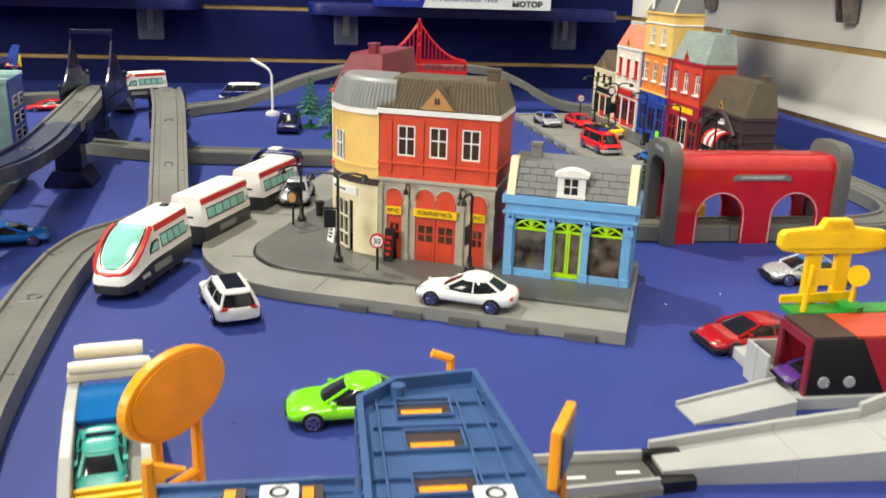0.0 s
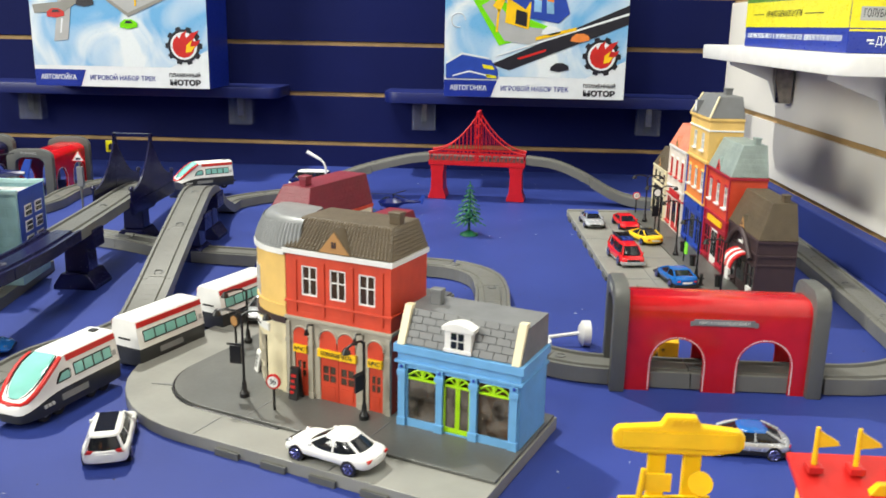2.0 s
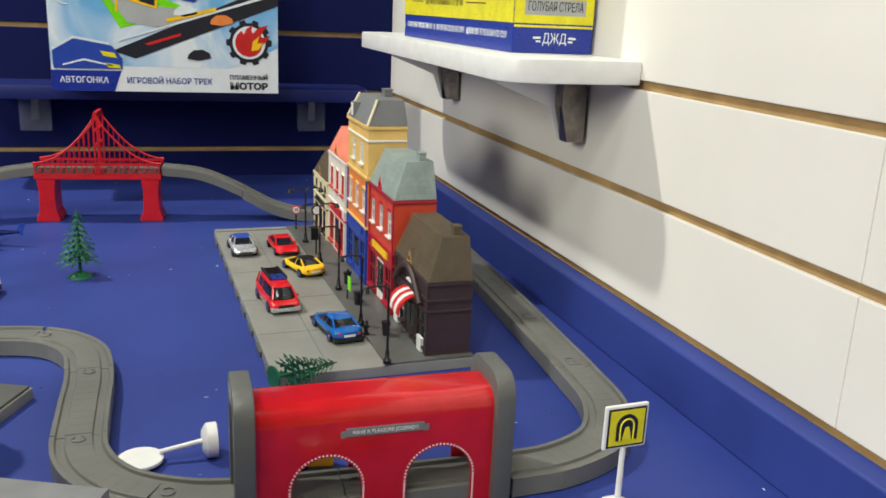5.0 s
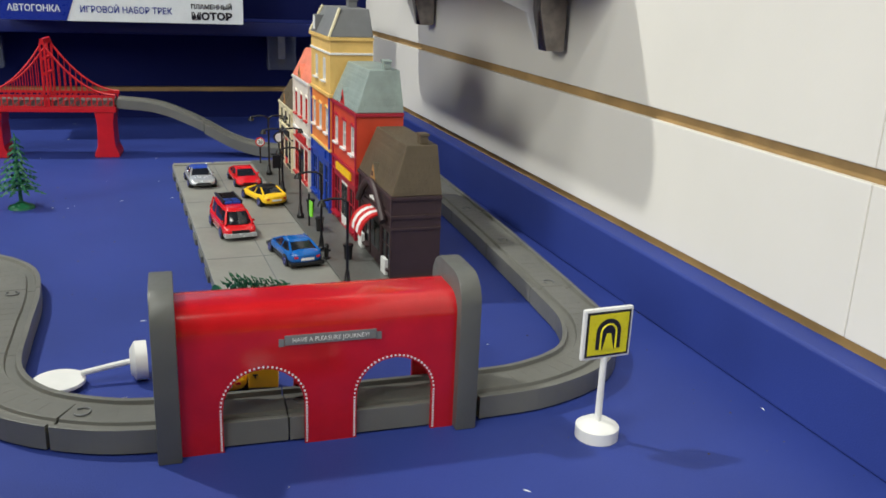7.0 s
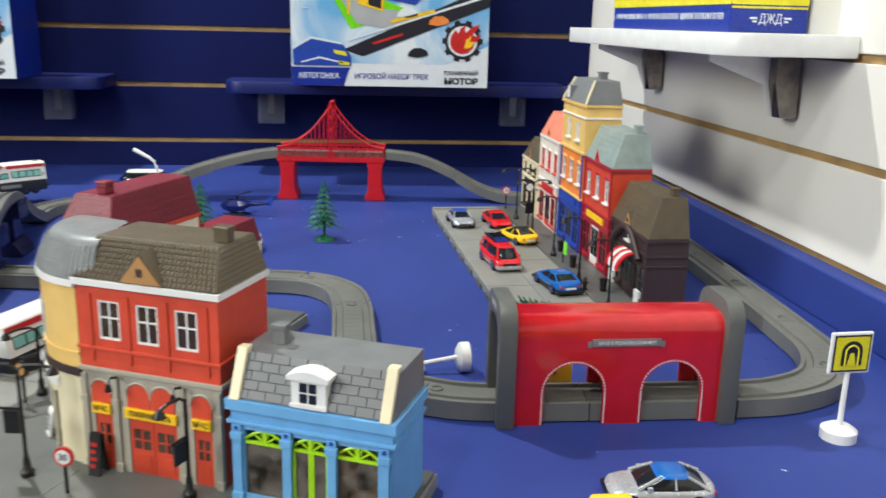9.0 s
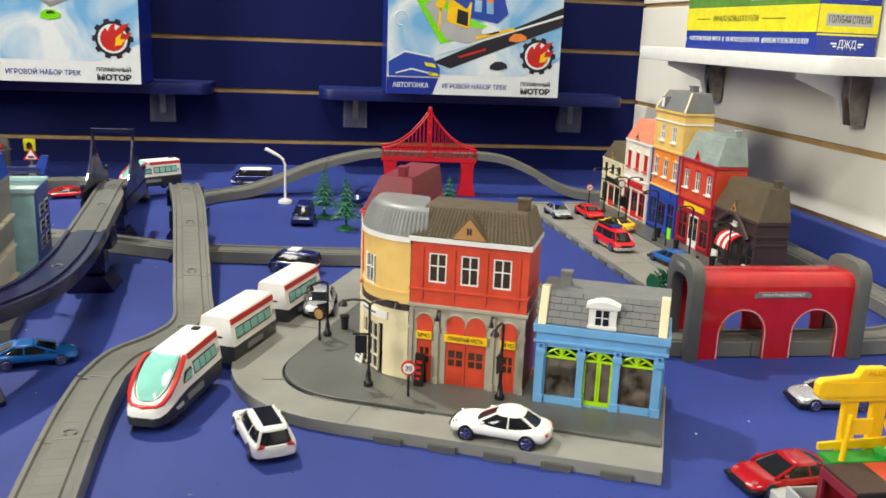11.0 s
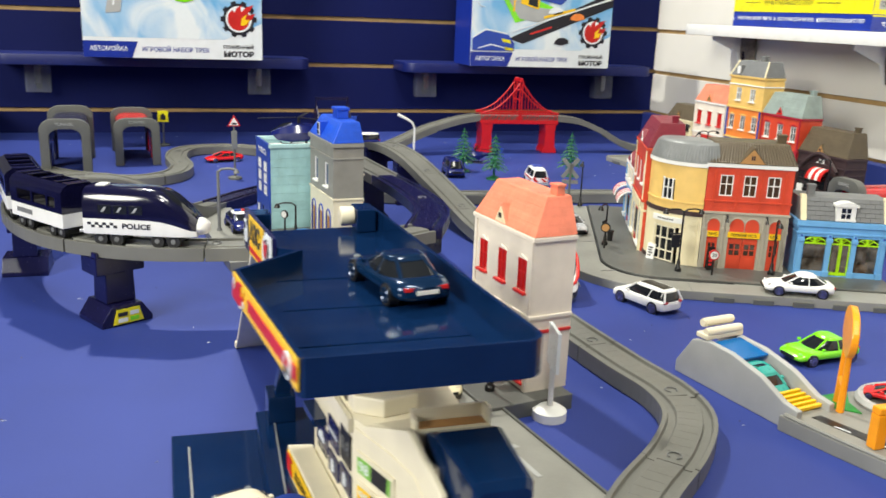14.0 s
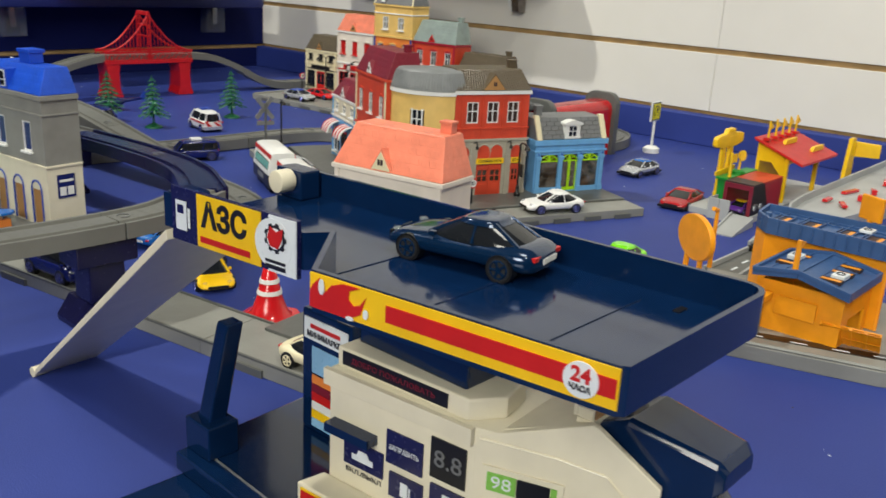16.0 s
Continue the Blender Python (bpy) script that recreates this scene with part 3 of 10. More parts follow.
def red_bridge():
    e = thing("toy_bridge", pose(-0.0500, 1.5320, 0, 0, 0, -5), "red plastic suspension bridge carrying the toy track", "toy bridge")
    for sx in (-0.064, 0.064):
        part("pier", Shape().prism([(sx - 0.0145, 0), (sx + 0.0145, 0), (sx + 0.0145, 0.004), (sx + 0.0105, 0.014), (sx + 0.0095, 0.040), (sx + 0.0115, 0.056), (sx - 0.0115, 0.056), (sx - 0.0095, 0.040), (sx - 0.0105, 0.014), (sx - 0.0145, 0.004)], -0.020, 0.020, "y"), "bridge_red", e, bevel=0.001)
    part("deck", Shape().box(-0.078, 0.078, -0.0215, 0.0215, 0.0562, 0.0612), "bridge_red", e, bevel=0.0006)
    for sy in (-0.0215, 0.0195):
        rail = Shape().box(-0.078, 0.078, sy, sy + 0.002, 0.074, 0.077).box(-0.078, 0.078, sy, sy + 0.002, 0.0613, 0.0635)
        for k in range(25):
            x = -0.076 + k * 0.152 / 24
            rail.box(x - 0.0006, x + 0.0006, sy + 0.0003, sy + 0.0017, 0.0636, 0.0739)
        for k in range(12):
            x = -0.076 + k * 0.0127
            rail.hexa([(x, sy + 0.0005, 0.0636), (x + 0.0013, sy + 0.0005, 0.0636), (x + 0.0013, sy + 0.0015, 0.0636), (x, sy + 0.0015, 0.0636)], [(x + 0.0115, sy + 0.0005, 0.0739), (x + 0.0128, sy + 0.0005, 0.0739), (x + 0.0128, sy + 0.0015, 0.0739), (x + 0.0115, sy + 0.0015, 0.0739)])
        g = part("railing", rail, "bridge_red", e)
        for sx in (-1, 1):
            cable = [(sx * (0.003 + 0.075 * t), sy + 0.001, 0.0775 + 0.056 * (1 - t) ** 2.0) for t in [k / 12 for k in range(13)]]
            part("cable", Shape().wire(cable, 0.0013, 6), "bridge_red", e)
            hang = Shape()
            for k in range(1, 11):
                x, y, z = cable[k]
                hang.tube((x, y, 0.0771), (x, y, z), 0.0006, 0.0006, 5)
            part("hanger", hang, "bridge_red", e)
        part("tower", Shape().box(-0.0035, -0.0012, sy, sy + 0.002, 0.0613, 0.136).box(0.0012, 0.0035, sy, sy + 0.002, 0.0613, 0.136).box(-0.0012, 0.0012, sy, sy + 0.002, 0.10, 0.103).box(-0.0012, 0.0012, sy, sy + 0.002, 0.118, 0.121).prism([(-0.0035, 0.1362), (0.0035, 0.1362), (0.001, 0.143), (-0.001, 0.143)], sy, sy + 0.002, "y"), "bridge_red", e)
    for z0, z1 in ((0.1362, 0.1425), (0.118, 0.121), (0.100, 0.1025)):
        part("tower_beam", Shape().box(-0.0022, 0.0022, -0.0194, 0.0194, z0, z1), "bridge_red", e)
    railp = Shape().box(-0.0745, 0.0745, -0.0175, 0.0175, 0.0614, 0.0705)
    part("track_bed", railp, "track_grey", e, "grey plastic track bed")
    return e


red_bridge()


def tunnel(m, colour, label, plaque=True):
    """A toy tunnel: a red arched shell with grey portals at both ends and two arched side windows."""
    e = thing("toy_tunnel", m, label, "toy tunnel", "tunnels")
    L, wd = 0.146, 0.042
    def arch(w, h, r, n=6):
        pts = [(-w, 0), (-w, h - r)]
        pts += [(-w + r - r * math.cos(radians(90 * k / n)), h - r + r * math.sin(radians(90 * k / n))) for k in range(1, n + 1)]
        pts += [(w - r + r * math.sin(radians(90 * k / n)), h - r + r * math.cos(radians(90 * k / n))) for k in range(0, n + 1)]
        return pts + [(w, 0)]
    outer, inner = arch(wd / 2, 0.078, 0.012), arch(wd / 2 - 0.0022, 0.0758, 0.010)
    top = Shape()
    cut = [i for i, p in enumerate(outer) if p[1] > 0.055]
    o2 = [(-wd / 2, 0.055)] + [outer[i] for i in cut] + [(wd / 2, 0.055)]
    i2 = [(-wd / 2 + 0.0022, 0.055)] + [inner[i] for i in cut] + [(wd / 2 - 0.0022, 0.055)]
    top.prism(o2 + i2[::-1], 0.0, L, "x")
    part("roof", top, colour, e, smooth=True)
    # the two side walls, each with two arched openings
    for y0 in (-wd / 2, wd / 2 - 0.0022):
        line = [(0, 0)]
        for c in (0.042, 0.112):
            line += [(c - 0.021, 0)] + [(c - 0.021 * math.cos(radians(15 * k)), 0.024 + 0.021 * math.sin(radians(15 * k))) for k in range(13)] + [(c + 0.021, 0)]
        line += [(L, 0), (L, 0.055), (0, 0.055)]
        w = Shape().prism(line, y0, y0 + 0.0022, "y")
        side = part("side_wall", w, colour, e)
        trim = Shape()
        for c in (0.042, 0.112):
            yy = y0 - 0.0003 if y0 < 0 else y0 + 0.0025
            for k in range(31):
                a = radians(180 - 6 * k)
                trim.box(c + 0.0222 * math.cos(a) - 0.0005, c + 0.0222 * math.cos(a) + 0.0005, yy, yy + 0.0003, 0.0235 + 0.0222 * math.sin(a), 0.0245 + 0.0222 * math.sin(a))
            for k in range(14):
                for s in (-0.0222, 0.0222):
                    trim.box(c + s - 0.0005, c + s + 0.0005, yy, yy + 0.0003, 0.001 + k * 0.0016, 0.002 + k * 0.0016)
        tagged(part("stitching", trim, "white", side), "printed white dotted arch outline", kind="stuff")
    po, pi = arch(wd / 2 + 0.006, 0.089, 0.016), arch(wd / 2 - 0.004, 0.074, 0.012)
    for x0 in (-0.012, L):
        part("portal", Shape().prism(po + pi[::-1], x0, x0 + 0.012, "x"), "dgrey", e, "dark grey plastic portal", bevel=0.0012, smooth=True)
    words("TUNNEL", 0.0062, "lgrey", e, pose(-0.0123, 0, 0.0815, 90, 0, -90), width=0.020)
    if plaque:
        b = part("plaque", Shape().box(0.053, 0.101, -wd / 2 - 0.0012, -wd / 2 - 0.0001, 0.0575, 0.0625).box(0.050, 0.0528, -wd / 2 - 0.0008, -wd / 2 - 0.0001, 0.0568, 0.0608).box(0.1012, 0.104, -wd / 2 - 0.0008, -wd / 2 - 0.0001, 0.0568, 0.0608), "slate", e, "grey name banner")
        words("HAVE A PLEASURE JOURNEY!", 0.0034, "white", b, upright(0.077, -wd / 2 - 0.0015, 0.0600), width=0.040)
    return e


tunnel(pose(0.0816, 0.7777, 0, 0, 0, 0) @ Matrix.Diagonal((0.955, 0.97, 0.965, 1)), "tunnel_red", "glossy red plastic train tunnel with grey portals")
tunnel(pose(-0.7488, 1.438, 0, 0, 0, 95) @ Matrix.Diagonal((1.0, 1.3, 0.86, 1)), "red", "red plastic train tunnel standing by the blue wall", False)
tunnel(pose(-0.8458, 1.3406, 0, 0, 0, 93) @ Matrix.Diagonal((1.15, 1.3, 0.98, 1)), "navy", "navy plastic train tunnel standing by the blue wall", False)


def tower_bridge():
    e = thing("toy_bridge", pose(-0.4756, 1.1756, 0, 0, 0, 2), "navy plastic suspension bridge with two towers over the raised track", "toy bridge")
    for sx in (-0.0225, 0.0225):
        part("tower", Shape().box(sx - 0.0015, sx + 0.0015, -0.006, 0.006, 0.05, 0.1385, 0.0006), "navy", e, bevel=0.0005)
        top = [(-0.075, 0.078)] + [(-0.075 + 0.075 * k / 8, 0.078 + 0.056 * (k / 8) ** 2.2) for k in range(1, 9)]
        prof = top + [(-p[0], p[1]) for p in top[-2::-1]] + [(0.075, 0.066), (-0.075, 0.066)]
        part("side_fin", Shape().prism(prof, sx - 0.001, sx + 0.001, "x"), "navy", e, "curved navy cable fin")
        part("side_rail", Shape().box(sx - 0.002, sx + 0.002, -0.076, 0.076, 0.050, 0.0655), "navy", e, bevel=0.0005)
        for sy in (-0.073, 0.073):
            part("finial", Shape().ball((sx, sy, 0.081), 0.0032), "navy", e, smooth=True)
    part("cross_beam", Shape().box(-0.0209, 0.0209, -0.003, 0.003, 0.1335, 0.138), "navy", e, bevel=0.0005)
    return e


tower_bridge()


# ---- toy buildings ----
def wall_with_holes(w, z0, z1, y0, y1, holes):
    """A wall in the x-z plane with square openings (x0, x1, z0, z1) that go through it: one closed mesh."""
    key = lambda v: round(v, 6)
    xs = sorted({key(v) for v in (0, w, *[h[0] for h in holes], *[h[1] for h in holes])})
    zs = sorted({key(v) for v in (z0, z1, *[h[2] for h in holes], *[h[3] for h in holes]) if z0 - 1e-6 <= v <= z1 + 1e-6})
    nx, nz = len(xs), len(zs)
    def full(i, k):
        if not (0 <= i < nx - 1 and 0 <= k < nz - 1):
            return False
        x, z = (xs[i] + xs[i + 1]) / 2, (zs[k] + zs[k + 1]) / 2
        return not any(h[0] < x < h[1] and h[2] < z < h[3] for h in holes)
    at = lambda i, k, b: (k * nx + i) * 2 + b
    verts = [(x, y, z) for z in zs for x in xs for y in (y0, y1)]
    faces = []
    for i in range(nx - 1):
        for k in range(nz - 1):
            if not full(i, k):
                continue
            for b in (0, 1):
                faces.append((at(i, k, b), at(i + 1, k, b), at(i + 1, k + 1, b), at(i, k + 1, b)))
            for di, dk, p, q in ((-1, 0, (i, k), (i, k + 1)), (1, 0, (i + 1, k), (i + 1, k + 1)), (0, -1, (i, k), (i + 1, k)), (0, 1, (i, k + 1), (i + 1, k + 1))):
                if not full(i + di, k + dk):
                    faces.append((at(*p, 0), at(*q, 0), at(*q, 1), at(*p, 1)))
    used = sorted({v for f in faces for v in f})
    back = {v: n for n, v in enumerate(used)}
    return Shape().add([verts[v] for v in used], [tuple(back[v] for v in f) for f in faces])


def window(parent, x, z, w, h, y, mat="white", nx=2, nz=2, sill=True, glass="glass"):
    """A framed window with glazing bars in an opening; x is its middle, z its foot."""
    t = 0.0011
    s = Shape().box(x - w / 2, x + w / 2, y, y + 0.0018, z, z + t).box(x - w / 2, x + w / 2, y, y + 0.0018, z + h - t, z + h)
    s.box(x - w / 2, x - w / 2 + t, y, y + 0.0018, z + t, z + h - t).box(x + w / 2 - t, x + w / 2, y, y + 0.0018, z + t, z + h - t)
    for k in range(1, nx):
        c = x - w / 2 + w * k / nx
        s.box(c - t * 0.45, c + t * 0.45, y + 0.0002, y + 0.0016, z + t, z + h - t)
    for k in range(1, nz):
        c = z + h * k / nz + h * 0.06
        s.box(x - w / 2 + t, x + w / 2 - t, y + 0.0003, y + 0.0015, c - t * 0.4, c + t * 0.4)
    f = part("window_frame", s, mat, parent)
    if glass:
        part("pane", Shape().box(x - w / 2 + t, x + w / 2 - t, y + 0.0009, y + 0.0012, z + t, z + h - t), glass, f)
    if sill:
        part("sill", Shape().box(x - w / 2 - 0.0012, x + w / 2 + 0.0012, y - 0.003, y + 0.0005, z - 0.0016, z - 0.0001), mat if mat != "lime" else "sky_blue", f)
    return f


def mansard(parent, w, d, z0, z1, mat, inset=0.008, over=0.002, end=0.006):
    return part("roof", Shape().hexa([(-over, -over, z0), (w + over, -over, z0), (w + over, d, z0), (-over, d, z0)], [(end, inset, z1), (w - end, inset, z1), (w - end, d - 0.002, z1), (end, d - 0.002, z1)]), mat, parent, bevel=0.0008)


def gable(parent, x, z, w, h, y0, y1, mat, face, win=True):
    g = part("dormer", Shape().prism([(x - w / 2, z), (x + w / 2, z), (x, z + h)], y0, y1, "y"), mat, parent, bevel=0.0004)
    part("gable", Shape().prism([(x - w / 2 + 0.002, z + 0.0005), (x + w / 2 - 0.002, z + 0.0005), (x, z + h - 0.0022)], y0 - 0.0007, y0 - 0.0001, "y"), face, g)
    if win:
        s = Shape()
        for k in (-1, 1):
            s.box(x + k * 0.0011 - 0.0008, x + k * 0.0011 + 0.0008, y0 - 0.0011, y0 - 0.0008, z + h * 0.25, z + h * 0.5)
        part("opening", s, "dbrown", g)
    return g


def pantiles(parent, a, b, c, d, cols, rows, mat):
    """Rows of small rounded tiles on a roof slope with the corners a, b (eave) and c, d (ridge)."""
    A, B, C, D = Vector(a), Vector(b), Vector(c), Vector(d)
    nrm = (B - A).cross(D - A).normalized()
    at = lambda u, v: (A * (1 - u) + B * u) * (1 - v) + (D * (1 - u) + C * u) * v
    s = Shape()
    for r in range(rows):
        v0, v1 = r / rows, (r + 1) / rows + 0.15 / rows
        for k in range(cols):
            u0, u1, m = (k + 0.06) / cols, (k + 0.94) / cols, (k + 0.5) / cols
            lo = [at(u0, v0) + nrm * 0.0001, at(m, v0) + nrm * 0.0011, at(u1, v0) + nrm * 0.0001]
            hi = [at(u0, min(v1, 1)), at(m, min(v1, 1)) + nrm * 0.0004, at(u1, min(v1, 1))]
            s.add(lo + hi, [(0, 1, 2), (0, 3, 4, 1), (1, 4, 5, 2), (5, 4, 3), (2, 5, 3, 0)])
    return tagged(part("tile_relief", s, mat, parent), "rows of small rounded roof tiles", kind="stuff")


def chimney(parent, x, y, z, w, h, mat):
    return part("chimney", Shape().box(x - w / 2, x + w / 2, y - w * 0.4, y + w * 0.4, z, z + h * 0.75).box(x - w * 0.58, x + w * 0.58, y - w * 0.48, y + w * 0.48, z + h * 0.75, z + h), mat, parent, bevel=0.0005)


def shell(parent, w, d, z0, z1, mat, back="ivory", t=0.0016):
    """Side walls, back wall and a floor slab behind a front."""
    part("side_wall", Shape().box(0, t, t, d, z0, z1), mat, parent)
    part("side_wall", Shape().box(w - t, w, t, d, z0, z1), mat, parent)
    part("back_wall", Shape().box(t, w - t, d - t, d, z0, z1), back, parent)


def floor_slab(parent, w, d, z, t=0.0016):
    part("floor_slab", Shape().box(t, w - t, 0.003, d - t, z - 0.001, z), "stone", parent)


def band(parent, w, d, z0, z1, mat, out=0.0015, name="cornice"):
    part(name, Shape().box(-out, w + out, -out, d, z0, z1), mat, parent, bevel=0.0004)


# the corner block, in its own axes: x along the fire station's front, y away from it
CORNER = pose(-0.1744, 0.6993, 0, 0, 0, -23)
BASE = 0.011


def corner_block():
    e = thing("street_block", CORNER, "grey plastic corner street block with kerbs and joints", "street block")
    def corner(r, u, v, n=12):
        return [(u + r - r * math.cos(radians(90 * k / n)), v + r - r * math.sin(radians(90 * k / n))) for k in range(n + 1)]
    outer = [(-0.146, 0.29)] + corner(0.118, -0.146, -0.080) + [(0.190, -0.080), (0.190, 0.062), (0.0, 0.062), (0.0, 0.29)]
    part("roadway", Shape().prism(outer, 0.0, 0.0088), "grey", e, bevel=0.0006)
    inner = [(-0.096, 0.288)] + corner(0.060, -0.096, -0.046) + [(0.1885, -0.046), (0.1885, 0.060), (-0.0015, 0.060), (-0.0015, 0.288)]
    part("pavement", Shape().prism(inner, 0.0089, BASE), "dgrey", e, bevel=0.0005)
    foot = Shape()
    for k in range(5):
        foot.box(0.005 + k * 0.037, 0.024 + k * 0.037, -0.0825, -0.0805, 0.0, 0.0045)
    part("connector", foot, "dgrey", e)
    for x0, x1, y0, y1 in ((-0.016, -0.0154, -0.0795, -0.0465), (-0.144, -0.0965, 0.09, 0.0906), (0.091, 0.0916, -0.0795, -0.0465), (0.0005, 0.0012, -0.0440, -0.0040), (0.0925, 0.0932, -0.0440, -0.0060)):
        up = 0.0 if y1 < -0.0464 or x1 < -0.09 else 0.0022
        part("joint", Shape().box(x0, x1, y0, y1, 0.0089 + up, 0.0091 + up), "slate", e)
    edge = [(-0.0972, 0.288)] + corner(0.0612, -0.0972, -0.0472) + [(0.0300, -0.0472)]
    # solid black bead drawn for the shade in the gap by the pavement
    part("kerb_gap_shade", Shape().wire([(x, y, 0.0088) for x, y in edge], 0.0011, 6), "black", e, "black bead for the shade in the pavement edge gap")
    # a slot across the bend
    part("slot", Shape().prism([(-0.100, -0.030), (-0.068, -0.014), (-0.066, -0.016), (-0.070, -0.021)], 0.00885, 0.0093), "slate", e)
    return e


corner_block()


def fire_station():
    w, d = 0.091, 0.055
    e = thing("toy_house", CORNER @ pose(0.0025, 0.003, BASE) @ Matrix.Diagonal((0.945, 0.945, 1, 1)), "red toy fire station with stone arches and a brown roof", "toy house", "toy houses")
    G, R = 0.060, 0.1065
    doors = [(0.0065, 0.0185, 0.0, 0.033), (0.0295, 0.0615, 0.0, 0.033), (0.0725, 0.0845, 0.0, 0.033)]
    part("ground_wall", wall_with_holes(w, 0, G, 0, 0.0022, doors), "stone", e, "grey stone ground storey")
    wins = [(x - 0.007, x + 0.007, 0.077, 0.099) for x in (0.021, 0.046, 0.071)]
    part("upper_wall", wall_with_holes(w, G, R, 0, 0.0022, wins), "brick_relief", e, "brick red upper storey")
    for x in (0.021, 0.046, 0.071):
        window(e, x, 0.077, 0.014, 0.022, 0.0003, nx=2, nz=2, sill=False, glass="red_reflection_glass")
    shell(e, w, d, 0, R, "brick_red")
    floor_slab(e, w, d, G)
    # arches of red over yellow boards
    for x, a in ((0.0125, 0.0065), (0.0375, 0.0075), (0.0535, 0.0075), (0.0785, 0.0065)):
        pts = [(x - a, 0.0400)] + [(x - a * math.cos(radians(15 * k)), 0.0462 + a * math.sin(radians(15 * k))) for k in range(13)] + [(x + a, 0.0400)]
        part("arch", Shape().prism(pts, -0.0008, -0.0001, "y"), "brick_red", e, "red arch panel")
        ring = []
        for k in range(13):
            ring.append((x - (a + 0.0008) * math.cos(radians(15 * k)), -0.0005, 0.0462 + (a + 0.0008) * math.sin(radians(15 * k))))
        part("arch_moulding", Shape().wire(ring, 0.0008, 5), "stone", e)
    for x0, x1, txt in ((0.0065, 0.0185, "МЧС"), (0.0285, 0.0625, "ПОЖАРНАЯ ЧАСТЬ"), (0.0725, 0.0845, "МЧС")):
        s = part("sign_board", Shape().box(x0, x1, -0.0022, -0.0001, 0.0340, 0.0396), "yel", e, "yellow sign board with black letters")
        words(txt, 0.0042, "ink", s, upright((x0 + x1) / 2, -0.0024, 0.0368), width=(x1 - x0) * 0.8)
    for x0, x1, n in ((0.0065, 0.0185, 1), (0.0295, 0.0615, 2), (0.0725, 0.0845, 1)):
        wd = (x1 - x0) / n
        for k in range(n):
            a = x0 + k * wd
            s = wall_with_holes(wd - 0.0004, 0, 0.0325, 0.0008, 0.002, [(0.0022, wd - 0.0026, 0.0145, 0.0265)])
            dr = part("door", s.moved(Matrix.Translation((a + 0.0002, 0, 0.0002))), "brick_red", e, "red panelled door with a window")
            part("pane", Shape().box(a + 0.0024, a + wd - 0.0024, 0.0013, 0.0016, 0.0148, 0.0263), "red_reflection_glass", dr)
            part("glazing_bar", Shape().box(a + wd / 2 - 0.0006, a + wd / 2 + 0.0006, 0.0007, 0.0012, 0.0148, 0.0263).box(a + 0.0024, a + wd - 0.0024, 0.0007, 0.0011, 0.0200, 0.0210), "brick_red", dr)
            part("door_panel", Shape().box(a + 0.0025, a + wd - 0.0027, 0.0003, 0.0008, 0.003, 0.0115), "brick_red", dr, bevel=0.0002)
    for x in (0.0015, 0.0225, 0.0665, 0.0895):
        part("pilaster", Shape().box(x - 0.0016, x + 0.0016, -0.0016, -0.0001, 0, 0.056).box(x - 0.0022, x + 0.0022, -0.0022, -0.0001, 0, 0.005).box(x - 0.0022, x + 0.0022, -0.0022, -0.0001, 0.0400, 0.0435), "stone", e, bevel=0.0003)
    for x in (0.0085, 0.0335, 0.0585, 0.0835):
        part("pilaster", Shape().box(x - 0.0014, x + 0.0014, -0.0009, -0.0001, G + 0.004, R - 0.004), "brick_red", e)
    band(e, w, d, G - 0.002, G + 0.0005, "stone")
    band(e, w, d, G + 0.0105, G + 0.0125, "brick_red", 0.0012)
    band(e, w, d, R + 0.0002, R + 0.004, "white", 0.002)
    mansard(e, w, d, R + 0.0042, R + 0.0245, "tile_brown", 0.014, 0.0012, 0.006)
    pantiles(e, (-0.0005, -0.0014, R + 0.0046), (w + 0.0005, -0.0014, R + 0.0046), (w - 0.0065, 0.0138, R + 0.0243), (0.0065, 0.0138, R + 0.0243), 30, 8, "brown")
    pantiles(e, (w + 0.0014, -0.0005, R + 0.0046), (w + 0.0014, d - 0.001, R + 0.0046), (w - 0.0058, d - 0.003, R + 0.0243), (w - 0.0058, 0.0145, R + 0.0243), 16, 8, "brown")
    gable(e, 0.045, R + 0.0045, 0.030, 0.0175, -0.0022, 0.012, "brown", "wood")
    chimney(e, 0.080, 0.028, R + 0.0245, 0.009, 0.0085, "brown")
    for x in (0.0245, 0.0665):
        part("wall_lamp", Shape().wire([(x, -0.0015, 0.0565), (x, -0.008, 0.0585), (x, -0.0095, 0.0555)], 0.0008, 6).lathe([(0.0022, 0.0515), (0.0010, 0.0555)], 8, (x, -0.0095)), "black", e, "small black wall lamp")
    return e


fire_station()


